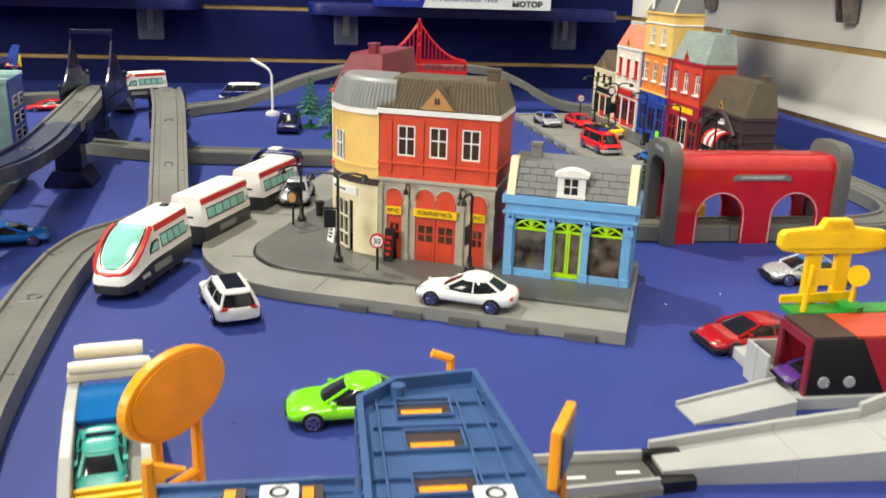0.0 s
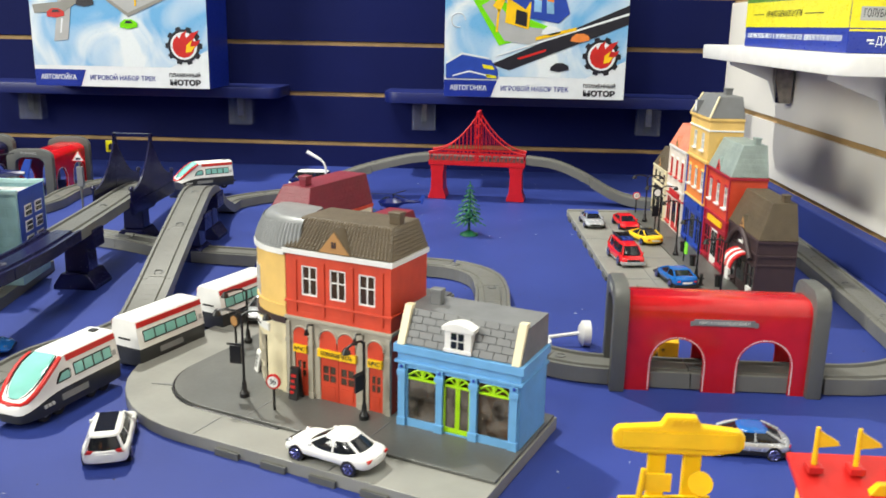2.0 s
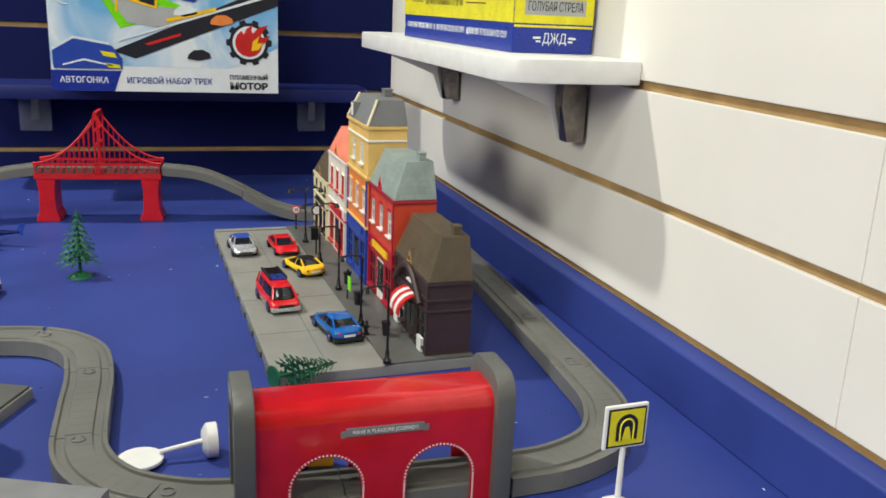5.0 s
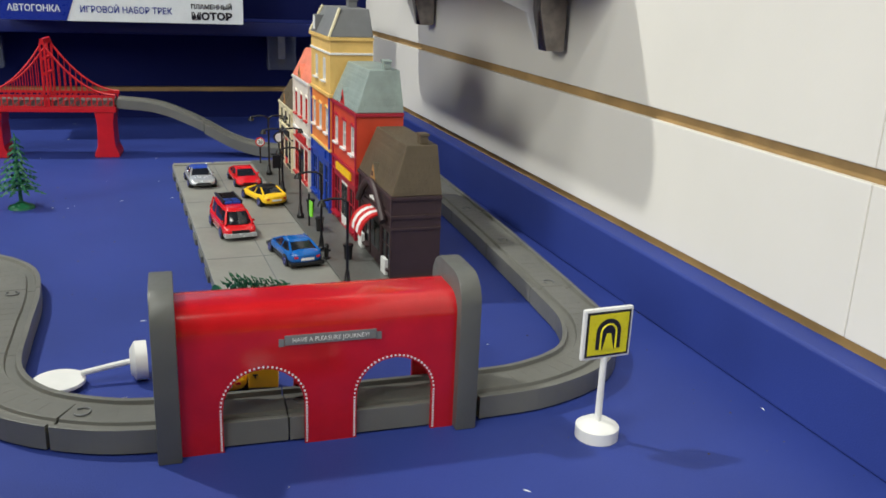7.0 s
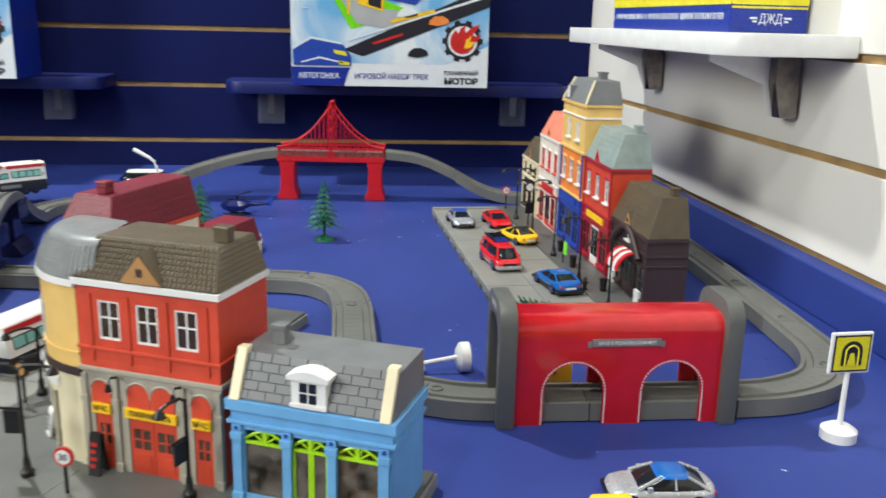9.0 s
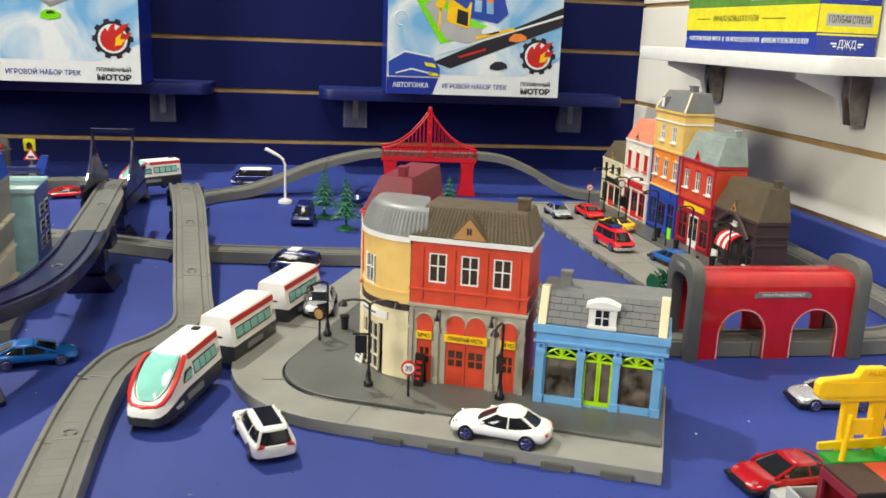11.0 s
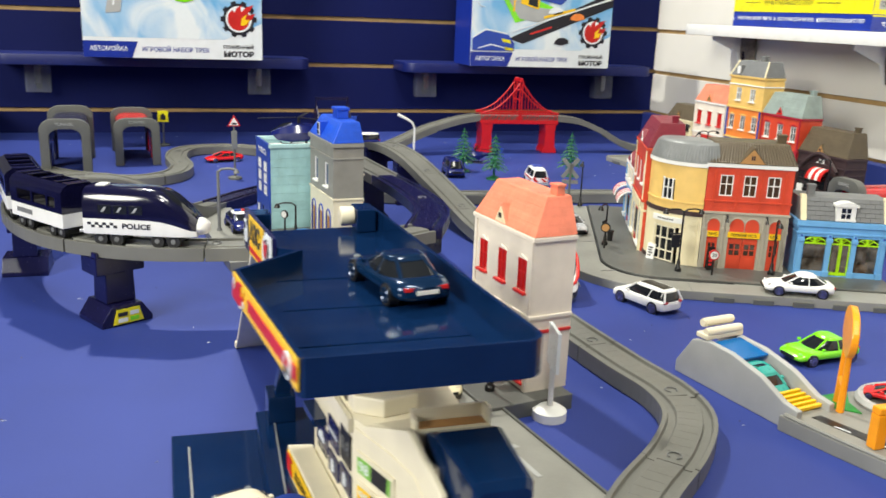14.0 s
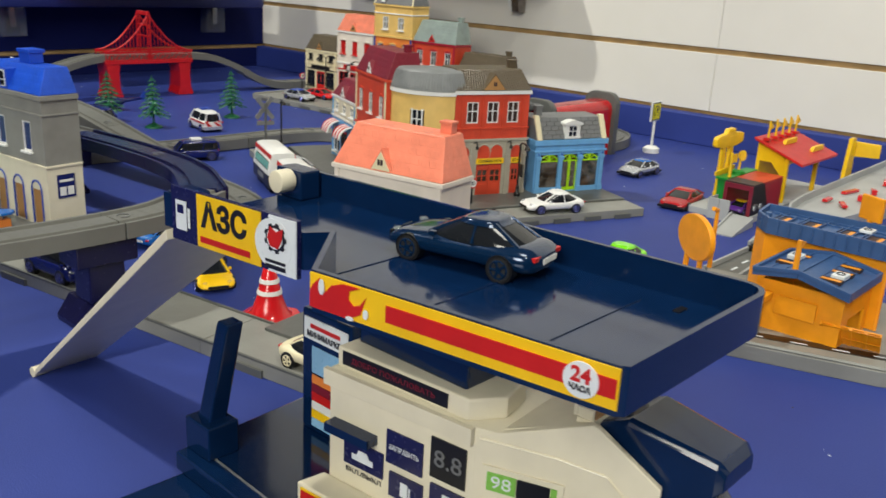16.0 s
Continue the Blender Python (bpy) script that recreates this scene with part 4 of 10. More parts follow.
def corner_tower():
    r = 0.053
    e = thing("toy_house", CORNER @ pose(0.0019, r * 0.95 + 0.003, BASE) @ Matrix.Diagonal((0.95, 0.95, 0.955, 1)), "cream and yellow rounded corner toy house with a grey dome roof", "toy house", "toy houses")
    a0, a1 = math.pi, 1.5 * math.pi
    G, R = 0.057, 0.110
    def ring(r0, r1, z0, z1, b0=0.0, b1=1.0, n=14):
        s = Shape()
        pts = [(r1 * math.cos(a0 + (a1 - a0) * (b0 + (b1 - b0) * k / n)), r1 * math.sin(a0 + (a1 - a0) * (b0 + (b1 - b0) * k / n))) for k in range(n + 1)]
        pts += [(r0 * math.cos(a0 + (a1 - a0) * (b0 + (b1 - b0) * k / n)), r0 * math.sin(a0 + (a1 - a0) * (b0 + (b1 - b0) * k / n))) for k in range(n, -1, -1)]
        return s.prism(pts, z0, z1)
    t = r - 0.002
    # cream shop storey with a door bay, yellow storey with one window
    for b0, b1, z0, z1 in ((0, 0.36, 0, G), (0.72, 1, 0, G), (0.36, 0.72, 0.041, G)):
        part("ground_wall", ring(t, r, z0, z1, b0, b1), "cream", e, "cream ground storey", smooth=True)
    for b0, b1, z0, z1 in ((0, 0.40, G, R), (0.60, 1, G, R), (0.40, 0.60, G, 0.071), (0.40, 0.60, 0.094, R)):
        part("upper_wall", ring(t, r, z0, z1, b0, b1), "yellow", e, "yellow upper storey", smooth=True)
    part("band", ring(t, r + 0.0012, G - 0.001, G + 0.004), "dbrown", e, "dark brown band")
    part("fascia", ring(t, r + 0.0016, 0.046, 0.052, 0.30, 0.78), "white", e, "white shop sign with unreadable print")
    blot = Shape()
    for k in range(7):
        blot.add(ring(r + 0.0017, r + 0.0019, 0.0483, 0.0498, 0.40 + k * 0.035, 0.425 + k * 0.035, 2).v, [(5, 4, 3, 2, 1, 0), (6, 7, 8, 9, 10, 11)] + [(i, (i + 1) % 6, 6 + (i + 1) % 6, 6 + i) for i in range(6)])
    part("print", blot, "ink", e)
    part("plinth", ring(t, r + 0.0014, 0, 0.004, 0, 0.36), "dbrown", e)
    part("cornice", ring(t - 0.004, r + 0.002, R, R + 0.004), "white", e, "white cornice", smooth=True)
    part("moulding", ring(t, r + 0.001, G + 0.012, G + 0.0135), "yellow", e, smooth=True)
    n = 14
    prof = [(r + 0.001, R + 0.0042), (r - 0.0005, R + 0.010), (r - 0.0065, R + 0.0225), (r - 0.0095, R + 0.0252), (r - 0.016, R + 0.0260)]
    part("roof", Shape().lathe(prof + [(0.002, R + 0.0261), (0.002, R + 0.0042)], n, (0, 0), a0 - 0.2, a1 + 0.24), "dome_grey", e, "grey domed roof with scale relief", smooth=True)
    sc = Shape()
    for row in range(8):
        f = row / 8
        rr, zz = r + 0.0012 - 0.0074 * f ** 1.3, R + 0.0046 + 0.0180 * f
        rb, zb = rr - 0.0010, zz + 0.0026
        for k in range(33):
            q0, q1 = a0 - 0.2 + (a1 - a0 + 0.44) * (k + 0.07) / 33, a0 - 0.2 + (a1 - a0 + 0.44) * (k + 0.93) / 33
            qm = (q0 + q1) / 2
            sc.add([(rr * math.cos(q0), rr * math.sin(q0), zz), ((rr + 0.0006) * math.cos(qm), (rr + 0.0006) * math.sin(qm), zz), (rr * math.cos(q1), rr * math.sin(q1), zz), (rb * math.cos(q0), rb * math.sin(q0), zb), (rb * math.cos(qm), rb * math.sin(qm), zb), (rb * math.cos(q1), rb * math.sin(q1), zb)], [(0, 1, 2), (0, 3, 4, 1), (1, 4, 5, 2), (5, 4, 3), (2, 5, 3, 0)])
    tagged(part("scale_relief", sc, "dome_grey", e), "rows of small grey roof scales", kind="stuff")
    # window and shop door, facing the middle of the bend
    q = 0.5 * (a0 + a1)
    turn = Matrix.Rotation(q + math.pi / 2, 4, "Z") @ Matrix.Translation((0, -r, 0))
    s = Shape().box(-0.0078, 0.0078, 0.0002, 0.0012, 0.0705, 0.072).box(-0.0078, 0.0078, 0.0002, 0.0012, 0.0935, 0.095)
    def put(name, s, mat, label="", parent=e):
        return part(name, s.moved(turn), mat, parent, label)
    fr = put("window_frame", s.box(-0.0066, -0.0052, -0.0004, 0.0012, 0.072, 0.0935).box(0.0052, 0.0066, -0.0004, 0.0012, 0.072, 0.0935).box(-0.0006, 0.0006, -0.0003, 0.001, 0.072, 0.0935).box(-0.0052, 0.0052, -0.0002, 0.0009, 0.0835, 0.0845), "white")
    put("pane", Shape().box(-0.0052, 0.0052, 0.0011, 0.0014, 0.072, 0.0935), "dark_glass", parent=fr)
    fr = put("shop_door", Shape().box(-0.014, 0.014, 0.0026, 0.003, 0.001, 0.0405), "dark_glass", "cream glazed shop door")
    for x in (-0.0142, -0.0051, 0.0039, 0.013):
        put("stile", Shape().box(x, x + 0.0013, 0.0008, 0.0024, 0.001, 0.0405), "ivory", parent=fr)
    for z in (0.001, 0.012, 0.026, 0.0392):
        put("rail", Shape().box(-0.0142, 0.0143, 0.0010, 0.0022, z, z + 0.0014), "ivory", parent=fr)
    part("pilaster", Shape().box(-0.004, 0.0, -r - 0.0012, -r + 0.002, 0, G - 0.002), "cream", e, bevel=0.0003)
    part("party_wall", Shape().box(-0.0015, 0.0, -r + 0.003, 0, 0, R), "cream", e)
    part("party_wall", Shape().box(-r + 0.003, -0.0016, -0.0015, 0.0, 0, R), "cream", e)
    return e


corner_tower()


def blue_shop():
    w, d = 0.093, 0.052
    e = thing("toy_house", CORNER @ pose(0.0975, -0.003, BASE) @ Matrix.Diagonal((0.955, 0.92, 1, 1)), "light blue toy shop with lime green windows and slate roof", "toy house", "toy houses")
    R = 0.052
    holes = [(0.008, 0.031, 0.004, 0.0415), (0.036, 0.057, 0.001, 0.0415), (0.062, 0.085, 0.004, 0.0415)]
    part("front_wall", wall_with_holes(w, 0, R, 0, 0.0025, holes), "sky_blue", e, "light blue front")
    shell(e, w, d, 0, R, "sky_blue", "sky_blue")
    for x0, x1, z0, door in ((0.008, 0.031, 0.004, 0), (0.036, 0.057, 0.001, 1), (0.062, 0.085, 0.004, 0)):
        g = part("shop_window" if not door else "shop_door", Shape().box(x0, x1, 0.0012, 0.0018, z0, 0.0335), "shop_reflection_glass", e, "clear pane with uneven reflection mixed in" if not door else "lime green glazed double door")
        fan = Shape()
        c = (x0 + x1) / 2
        hw = (x1 - x0) / 2
        arc = [(c - hw + 2 * hw * k / 10, 0.0015, 0.036 + 0.005 * math.sin(math.pi * k / 10)) for k in range(11)]
        fan.wire(arc, 0.0009, 5).box(x0, x1, 0.0005, 0.0025, 0.0335, 0.0350)
        for k in range(1, 5):
            fan.tube((c, 0.0015, 0.0345), arc[k * 2], 0.0006, 0.0006, 5)
        fan.box(c - 0.0009, c + 0.0009, 0.0006, 0.0022, 0.0345, 0.041)
        part("fanlight", fan, "lime", e, "lime green fanlight bars")
        if door:
            s = Shape()
            for x in (x0, c - 0.0014, c + 0.0004, x1 - 0.0018):
                s.box(x + 0.0001, x + 0.0015, 0.0006, 0.0022, 0.0012, 0.0334)
            s.box(x0 + 0.0016, x1 - 0.0019, 0.0007, 0.0021, 0.0012, 0.0045)
            part("door_frame", s, "lime", g, "lime green frame")
    part("counter", Shape().box(0.010, 0.026, 0.012, 0.020, 0.0012, 0.014), "brown", e, "brown shop counter", bevel=0.0008)
    part("shelf_unit", Shape().box(0.014, 0.030, 0.030, 0.036, 0.0012, 0.030), "dbrown", e, "dark shop shelf", bevel=0.0006)
    part("display_table", Shape().box(0.064, 0.082, 0.012, 0.024, 0.0012, 0.011), "wood", e, "wooden shop table", bevel=0.0008)
    part("display_vase", Shape().lathe([(0.0, 0.0112), (0.004, 0.0112), (0.005, 0.018), (0.003, 0.023), (0.0, 0.024)], 12, (0.071, 0.017)), "dbrown", e, smooth=True)
    # added sheet; its brown stands in for the half-lit room behind the panes
    part("interior_backdrop", Shape().box(0.003, w - 0.003, d - 0.010, d - 0.008, 0.0012, R - 0.002), "wood", e, "added brown backdrop for the half-lit shop interior")
    part("shop_floor", Shape().box(0.002, w - 0.002, 0.003, d - 0.002, 0.0001, 0.0011), "stone", e)
    for x in (0.004, 0.0335, 0.0595, 0.089):
        part("pilaster", Shape().box(x - 0.0026, x + 0.0026, -0.002, -0.0001, 0, 0.044).box(x - 0.0034, x + 0.0034, -0.003, -0.0001, 0, 0.006).box(x - 0.0034, x + 0.0034, -0.003, -0.0001, 0.036, 0.040), "sky_blue", e, bevel=0.0004)
        part("button", Shape().tube((x, -0.0021, 0.0425), (x, -0.003, 0.0425), 0.0012, 0.001, 8), "blue", e)
    for x in (0.008, 0.062):
        part("stall_riser", Shape().box(x, x + 0.023, -0.0012, -0.0001, 0, 0.0055), "sky_blue", e)
    band(e, w, d, 0.0445, 0.0465, "sky_blue", 0.002)
    band(e, w, d, R + 0.0001, R + 0.006, "sky_blue", 0.0025)
    z0, z1, iy = R + 0.0062, R + 0.028, 0.012
    part("roof", Shape().hexa([(0, 0, z0), (w, 0, z0), (w, d, z0), (0, d, z0)], [(0, iy, z1), (w, iy, z1), (w, d - 0.002, z1), (0, d - 0.002, z1)]), "slate", e)
    # slates in rows on the front slope
    rows, cols = 5, 9
    L = math.hypot(z1 - z0, iy)
    me = Shape().box(0.0002, w / cols - 0.0002, -0.0008, 0.0, 0.0003, L / rows - 0.0001).mesh("slate", "slate", 0.0002)
    half = Shape().box(0.0002, w / cols / 2 - 0.0002, -0.0008, 0.0, 0.0003, L / rows - 0.0001).mesh("slate", "slate", 0.0002)
    lean = Matrix.Translation((0, 0, z0)) @ Matrix.Rotation(-math.atan2(iy, z1 - z0), 4, "X")
    for r in range(rows):
        off = (r % 2) * w / cols / 2
        for c in range(cols - (r % 2)):
            piece("slate", me, e, lean @ Matrix.Translation((off + c * w / cols, -0.0003, r * L / rows)))
        if r % 2:
            for x in (0, w - off):
                piece("slate", half, e, lean @ Matrix.Translation((x, -0.0003, r * L / rows)))
    for x in (0.0035, w - 0.0035):
        part("roof_rib", Shape().hexa([(x - 0.003, -0.003, z0), (x + 0.003, -0.003, z0), (x + 0.003, 0.002, z0), (x - 0.003, 0.002, z0)], [(x - 0.003, iy - 0.003, z1 + 0.003), (x + 0.003, iy - 0.003, z1 + 0.003), (x + 0.003, iy + 0.003, z1 + 0.003), (x - 0.003, iy + 0.003, z1 + 0.003)]), "cream", e, "cream roof rib", bevel=0.0006)
    chimney(e, 0.016, 0.03, z1, 0.008, 0.011, "slate")
    dm = part("dormer", Shape().box(0.0365, 0.0565, -0.001, 0.012, z0, z0 + 0.0175), "white", e, "white dormer with a four-pane window", bevel=0.0006)
    arc = [(0.0345 + 0.024 * k / 8, z0 + 0.0176 + 0.003 * math.sin(math.pi * k / 8)) for k in range(9)]
    part("pediment", Shape().prism(arc + [(0.0585, z0 + 0.0155), (0.0345, z0 + 0.0155)], -0.0025, 0.011, "y"), "white", dm)
    for k in range(2):
        for j in range(2):
            x, z = 0.0415 + k * 0.0053, z0 + 0.0035 + j * 0.0058
            part("pane", Shape().box(x, x + 0.0042, -0.0014, -0.0011, z, z + 0.0048), "dark_glass", dm)
    part("dormer_lintel", Shape().box(0.036, 0.057, -0.0022, -0.0011, z0 + 0.001, z0 + 0.0028), "white", dm)
    return e


blue_shop()


def plain_house(m, w, d, label, ground, upper, roof, G, R, top, n=3, win="white", pane="dark_glass", cornice="white", ground_kind="shop", gface=None, door="red_plain", dormer=None, chim="right", inset=0.012, winh=0.022, group="toy houses"):
    """A facade toy house: ground storey, upper storey with windows, tiled mansard roof."""
    e = thing("toy_house", m, label, "toy house", group)
    gw = w / 3
    holes = [(0.004, gw - 0.002, 0.006, G * 0.72), (gw + 0.002, 2 * gw - 0.002, 0.0008, G * 0.72), (2 * gw + 0.002, w - 0.004, 0.006, G * 0.72)] if G > 0.02 else []
    if holes:
        part("ground_wall", wall_with_holes(w, 0, G, 0, 0.002, holes), ground, e)
        for k, h in enumerate(holes):
            if k == 1:
                g = part("door", Shape().box(h[0], h[1], 0.0008, 0.0018, h[2], h[3]), door, e)
                part("glazing", Shape().box(h[0] + 0.0025, (h[0] + h[1]) / 2 - 0.001, 0.0003, 0.0007, 0.01, h[3] - 0.003).box((h[0] + h[1]) / 2 + 0.001, h[1] - 0.0025, 0.0003, 0.0007, 0.01, h[3] - 0.003), "dark_glass", g)
            else:
                window(e, (h[0] + h[1]) / 2, h[2], h[1] - h[0], h[3] - h[2], 0.0003, gface or win, 2, 2, True, "dark_glass")
        band(e, w, d, G * 0.78, G * 0.82, gface or ground, 0.0012)
        part("sign_board", Shape().box(w * 0.2, w * 0.8, -0.0016, -0.0001, G * 0.83, G * 0.94), "yel" if ground == "crimson" else (gface or ground), e)
    ws = [(w * (k + 0.5) / n + (0.0 if n > 1 else 0)) for k in range(n)]
    ww = min(0.0115, w / n * 0.48)
    zb = G + (R - G) * 0.3
    h = min(winh, (R - G) * 0.52)
    part("upper_wall", wall_with_holes(w, G, R, 0, 0.002, [(x - ww / 2, x + ww / 2, zb, zb + h) for x in ws]), upper, e)
    for x in ws:
        window(e, x, zb, ww, h, 0.0003, win, 2, 2, True, pane)
        part("lintel", Shape().prism([(x - ww * 0.7, zb + h + 0.001), (x + ww * 0.7, zb + h + 0.001), (x, zb + h + 0.0035)], -0.0015, -0.0001, "y"), cornice if cornice != "white" else upper, e)
    shell(e, w, d, 0, R, upper)
    if G > 0.02:
        floor_slab(e, w, d, G)
        band(e, w, d, G - 0.0015, G + 0.001, cornice, 0.0015)
    for x in (0.0018, w - 0.0018):
        part("pilaster", Shape().box(x - 0.0016, x + 0.0016, -0.0012, -0.0001, 0, R), upper if G < 0.02 else ground, e, bevel=0.0003)
    band(e, w, d, R + 0.0001, R + 0.003, cornice, 0.0018)
    mansard(e, w, d, R + 0.0032, top, roof, inset, 0.001, 0.007)
    if dormer:
        gable(e, w * 0.45, R + 0.0035, 0.018, 0.014, -0.0005, 0.010, roof, dormer)
    chimney(e, w * (0.85 if chim == "right" else 0.15), d * 0.7, top, 0.008, 0.0075, roof)
    return e


# the wing behind the rounded corner
plain_house(CORNER @ pose(-0.0535, 0.150, BASE, 0, 0, -90), 0.0955, 0.040, "red toy house with a maroon mansard roof", "cream", "brick_red", "tile_maroon", 0.057, 0.112, 0.142, 3, dormer="white", cornice="brick_red")
low = plain_house(CORNER @ pose(-0.0535, 0.236, BASE, 0, 0, -90), 0.085, 0.040, "blue and cream toy shop with a maroon roof and striped awnings", "sky_blue", "ivory", "tile_maroon", 0.050, 0.072, 0.095, 3, dormer="white", winh=0.010)


def awning(parent, x0, x1, z, out=0.016, h=0.014, n=6):
    for k in range(n):
        a, b = x0 + (x1 - x0) * k / n, x0 + (x1 - x0) * (k + 1) / n
        arc = [(-0.001 - out * math.sin(radians(90 * j / 5)), z + h * math.cos(radians(90 * j / 5))) for j in range(6)]
        part("awning_stripe", Shape().prism(arc + [(p[0] + 0.001, p[1] - 0.001) for p in arc[::-1]], a, b, "x"), "red_plain" if k % 2 == 0 else "white", parent, "red awning stripe" if k % 2 == 0 else "white awning stripe")


awning(low, 0.006, 0.030, 0.032)
awning(low, 0.050, 0.076, 0.032)

# ---- the street along the white wall ----
STREET = pose(0.1123, 0.9515, 0, 0, 0, 3.0)


def street_block():
    e = thing("street_block", STREET, "long grey plastic street block with two lanes and pavement", "street block")
    part("roadway", Shape().box(0, 0.168, 0, 0.462, 0, 0.0088), "grey", e, bevel=0.0006)
    part("pavement", Shape().box(0.091, 0.1675, 0.0005, 0.4615, 0.0089, BASE), "dgrey", e, bevel=0.0004)
    part("lane_joint", Shape().box(0.0452, 0.0460, 0.0005, 0.4615, 0.0088, 0.0091), "slate", e)
    for k in range(1, 5):
        part("joint", Shape().box(0.001, 0.0903, 0.0925 * k, 0.0925 * k + 0.0007, 0.0088, 0.0090), "slate", e)
    me = Shape().box(-0.002, -0.0002, 0.012, 0.036, 0, 0.005).mesh("connector", "dgrey")
    for k in range(9):
        piece("connector", me, e, Matrix.Translation((0, k * 0.05, 0)))
    part("end_ramp", Shape().box(0.001, 0.0445, 0.452, 0.461, 0.0089, 0.0105).box(0.0465, 0.0903, 0.452, 0.461, 0.0089, 0.0105), "grey", e)
    return e


street_block()


def row_pose(y, sx=1.0):
    return STREET @ pose(0.1290 + (0.215 - (y - 0.936)) * 0.006, y - 0.936, BASE, 0, 0, -91.2) @ Matrix.Diagonal((sx, 1, 1.045, 1))


plain_house(row_pose(1.400, 1.0), 0.082, 0.040, "cream toy house with black-framed arches and a brown roof", "cream", "cream", "tile_brown", 0.045, 0.066, 0.094, 3, win="black", dormer="wood", winh=0.012, cornice="cream", gface="black")
plain_house(row_pose(1.3165, 1.09), 0.082, 0.040, "white toy house with red windows and a pink roof", "house_white", "house_white", "tile_pink", 0.054, 0.104, 0.135, 3, win="red_plain", pane="red_plain", dormer="wood", door="red_plain", gface="red_plain")


def tall_house():
    w, d = 0.080, 0.040
    e = plain_house(row_pose(1.2265, 1.11), w, d, "tall orange and yellow toy house with a grey roof", "blue", "orange", "slate", 0.058, 0.105, 0.106, 3, gface="blue", door="blue", cornice="yellow")
    for o in list(e.children):
        if o.name.split(".")[0] in ("roof", "chimney"):
            bpy.data.objects.remove(o)
    z0, z1 = 0.1082, 0.154
    hs = [(0.018, 0.030, 0.118, 0.138), (0.050, 0.062, 0.118, 0.138)]
    part("top_wall", wall_with_holes(w, z0, z1, 0, 0.002, hs), "yellow", e, "yellow top storey")
    for x in (0.024, 0.056):
        window(e, x, 0.118, 0.012, 0.020, 0.0003)
    part("side_wall", Shape().box(0, 0.0016, 0.002, d, z0, z1), "yellow", e)
    part("side_wall", Shape().box(w - 0.0016, w, 0.002, d, z0, z1), "yellow", e)
    part("back_wall", Shape().box(0.0016, w - 0.0016, d - 0.0016, d, z0, z1), "yellow", e)
    band(e, w, d, 0.142, 0.144, "white", 0.0012)
    band(e, w, d, z1 + 0.0001, z1 + 0.003, "yellow", 0.002)
    mansard(e, w, d, z1 + 0.0032, 0.181, "slate", 0.011, 0.001, 0.008)
    for x0, x1 in ((0, 0.0065), (w, w - 0.0065)):
        part("roof_rib", Shape().tube((x0, -0.001, z1 + 0.0035), (x1, 0.010, 0.181), 0.0014, 0.0014, 6), "cream", e)
    chimney(e, 0.040, 0.03, 0.181, 0.010, 0.0075, "slate")
    g = part("dormer", Shape().box(0.014, 0.024, -0.001, 0.01, z1 + 0.004, z1 + 0.019), "slate", e)
    part("dormer_window", Shape().box(0.0155, 0.0225, -0.0016, -0.0011, z1 + 0.006, z1 + 0.018), "white", g)
    return e


tall_house()
plain_house(row_pose(1.1365, 1.07), 0.086, 0.040, "red toy house over a crimson shop with a grey-green roof", "crimson", "brick_red", "tile_sage", 0.056, 0.102, 0.138, 3, dormer="red_plain", gface="crimson", door="white", cornice="crimson")
brown = plain_house(row_pose(1.0430, 1.0), 0.100, 0.038, "dark brown toy cafe with a tiled roof and striped awning", "dbrown", "dbrown", "tile_brown", 0.046, 0.058, 0.096, 1, dormer="wood", gface="dbrown", door="dbrown", cornice="dbrown", winh=0.004)
awning(brown, 0.040, 0.072, 0.026, 0.017, 0.016, 5)
part("arch_beam", Shape().wire([(0.012 + 0.076 * k / 12, -0.004, 0.040 + 0.022 * math.sin(math.pi * k / 12)) for k in range(13)], 0.0028, 8), "dbrown", brown, "curved dark brown fascia", smooth=True)
for x in (0.008, 0.080):
    part("counter", Shape().box(x, x + 0.012, -0.003, -0.0004, 0.0004, 0.012), "white", brown, "white panel beside the door")

# ---- the pink-roofed house and its block ----
PINK = pose(-0.5043, 0.4245, 0, 0, 0, 9)
blk = thing("street_block", PINK, "dark grey plastic base under the pink-roofed house", "street block")
part("pavement", Shape().box(0.0, 0.066, 0.0, 0.122, 0, BASE), "dgrey", blk, bevel=0.0006)
plain_house(pose(-0.4835, 0.5235, BASE, 0, 0, -81), 0.081, 0.0330, "white toy house with red windows and a salmon pink roof", "house_white", "house_white", "tile_pink", 0.054, 0.1060, 0.1345, 3, win="red_plain", pane="red_plain", dormer="cream", gface="red_plain", cornice="house_white", chim="right")

# ---- the police station ----
QUARTER = Matrix.Translation((-0.5955, 0.8076, 0)) @ Matrix.Scale(1.06, 4) @ Matrix.Translation((0.5875, -0.8386, 0))
POLICE = QUARTER @ pose(-0.5875, 0.8386, 0, 0, 0, 7)
blk = thing("street_block", POLICE, "grey plastic street block in front of the police station", "street block")
part("roadway", Shape().box(-0.046, -0.0005, 0.0, 0.235, 0, 0.0088), "grey", blk, bevel=0.0006)
part("pavement", Shape().box(0.0, 0.102, 0.0, 0.20, 0, BASE), "dgrey", blk, bevel=0.0005)
blk = thing("street_block", pose(-0.6034, 0.7999, 0, 0, 0, 9.35) @ Matrix.Diagonal((1.065, 1, 1, 1)), "long grey plastic road block beside the pink-roofed house", "street block")
part("roadway", Shape().box(0, 0.046, -0.245, -0.0005, 0, 0.0088).box(0, 0.046, -0.52, -0.2455, 0, 0.0088), "grey", blk, bevel=0.0006)
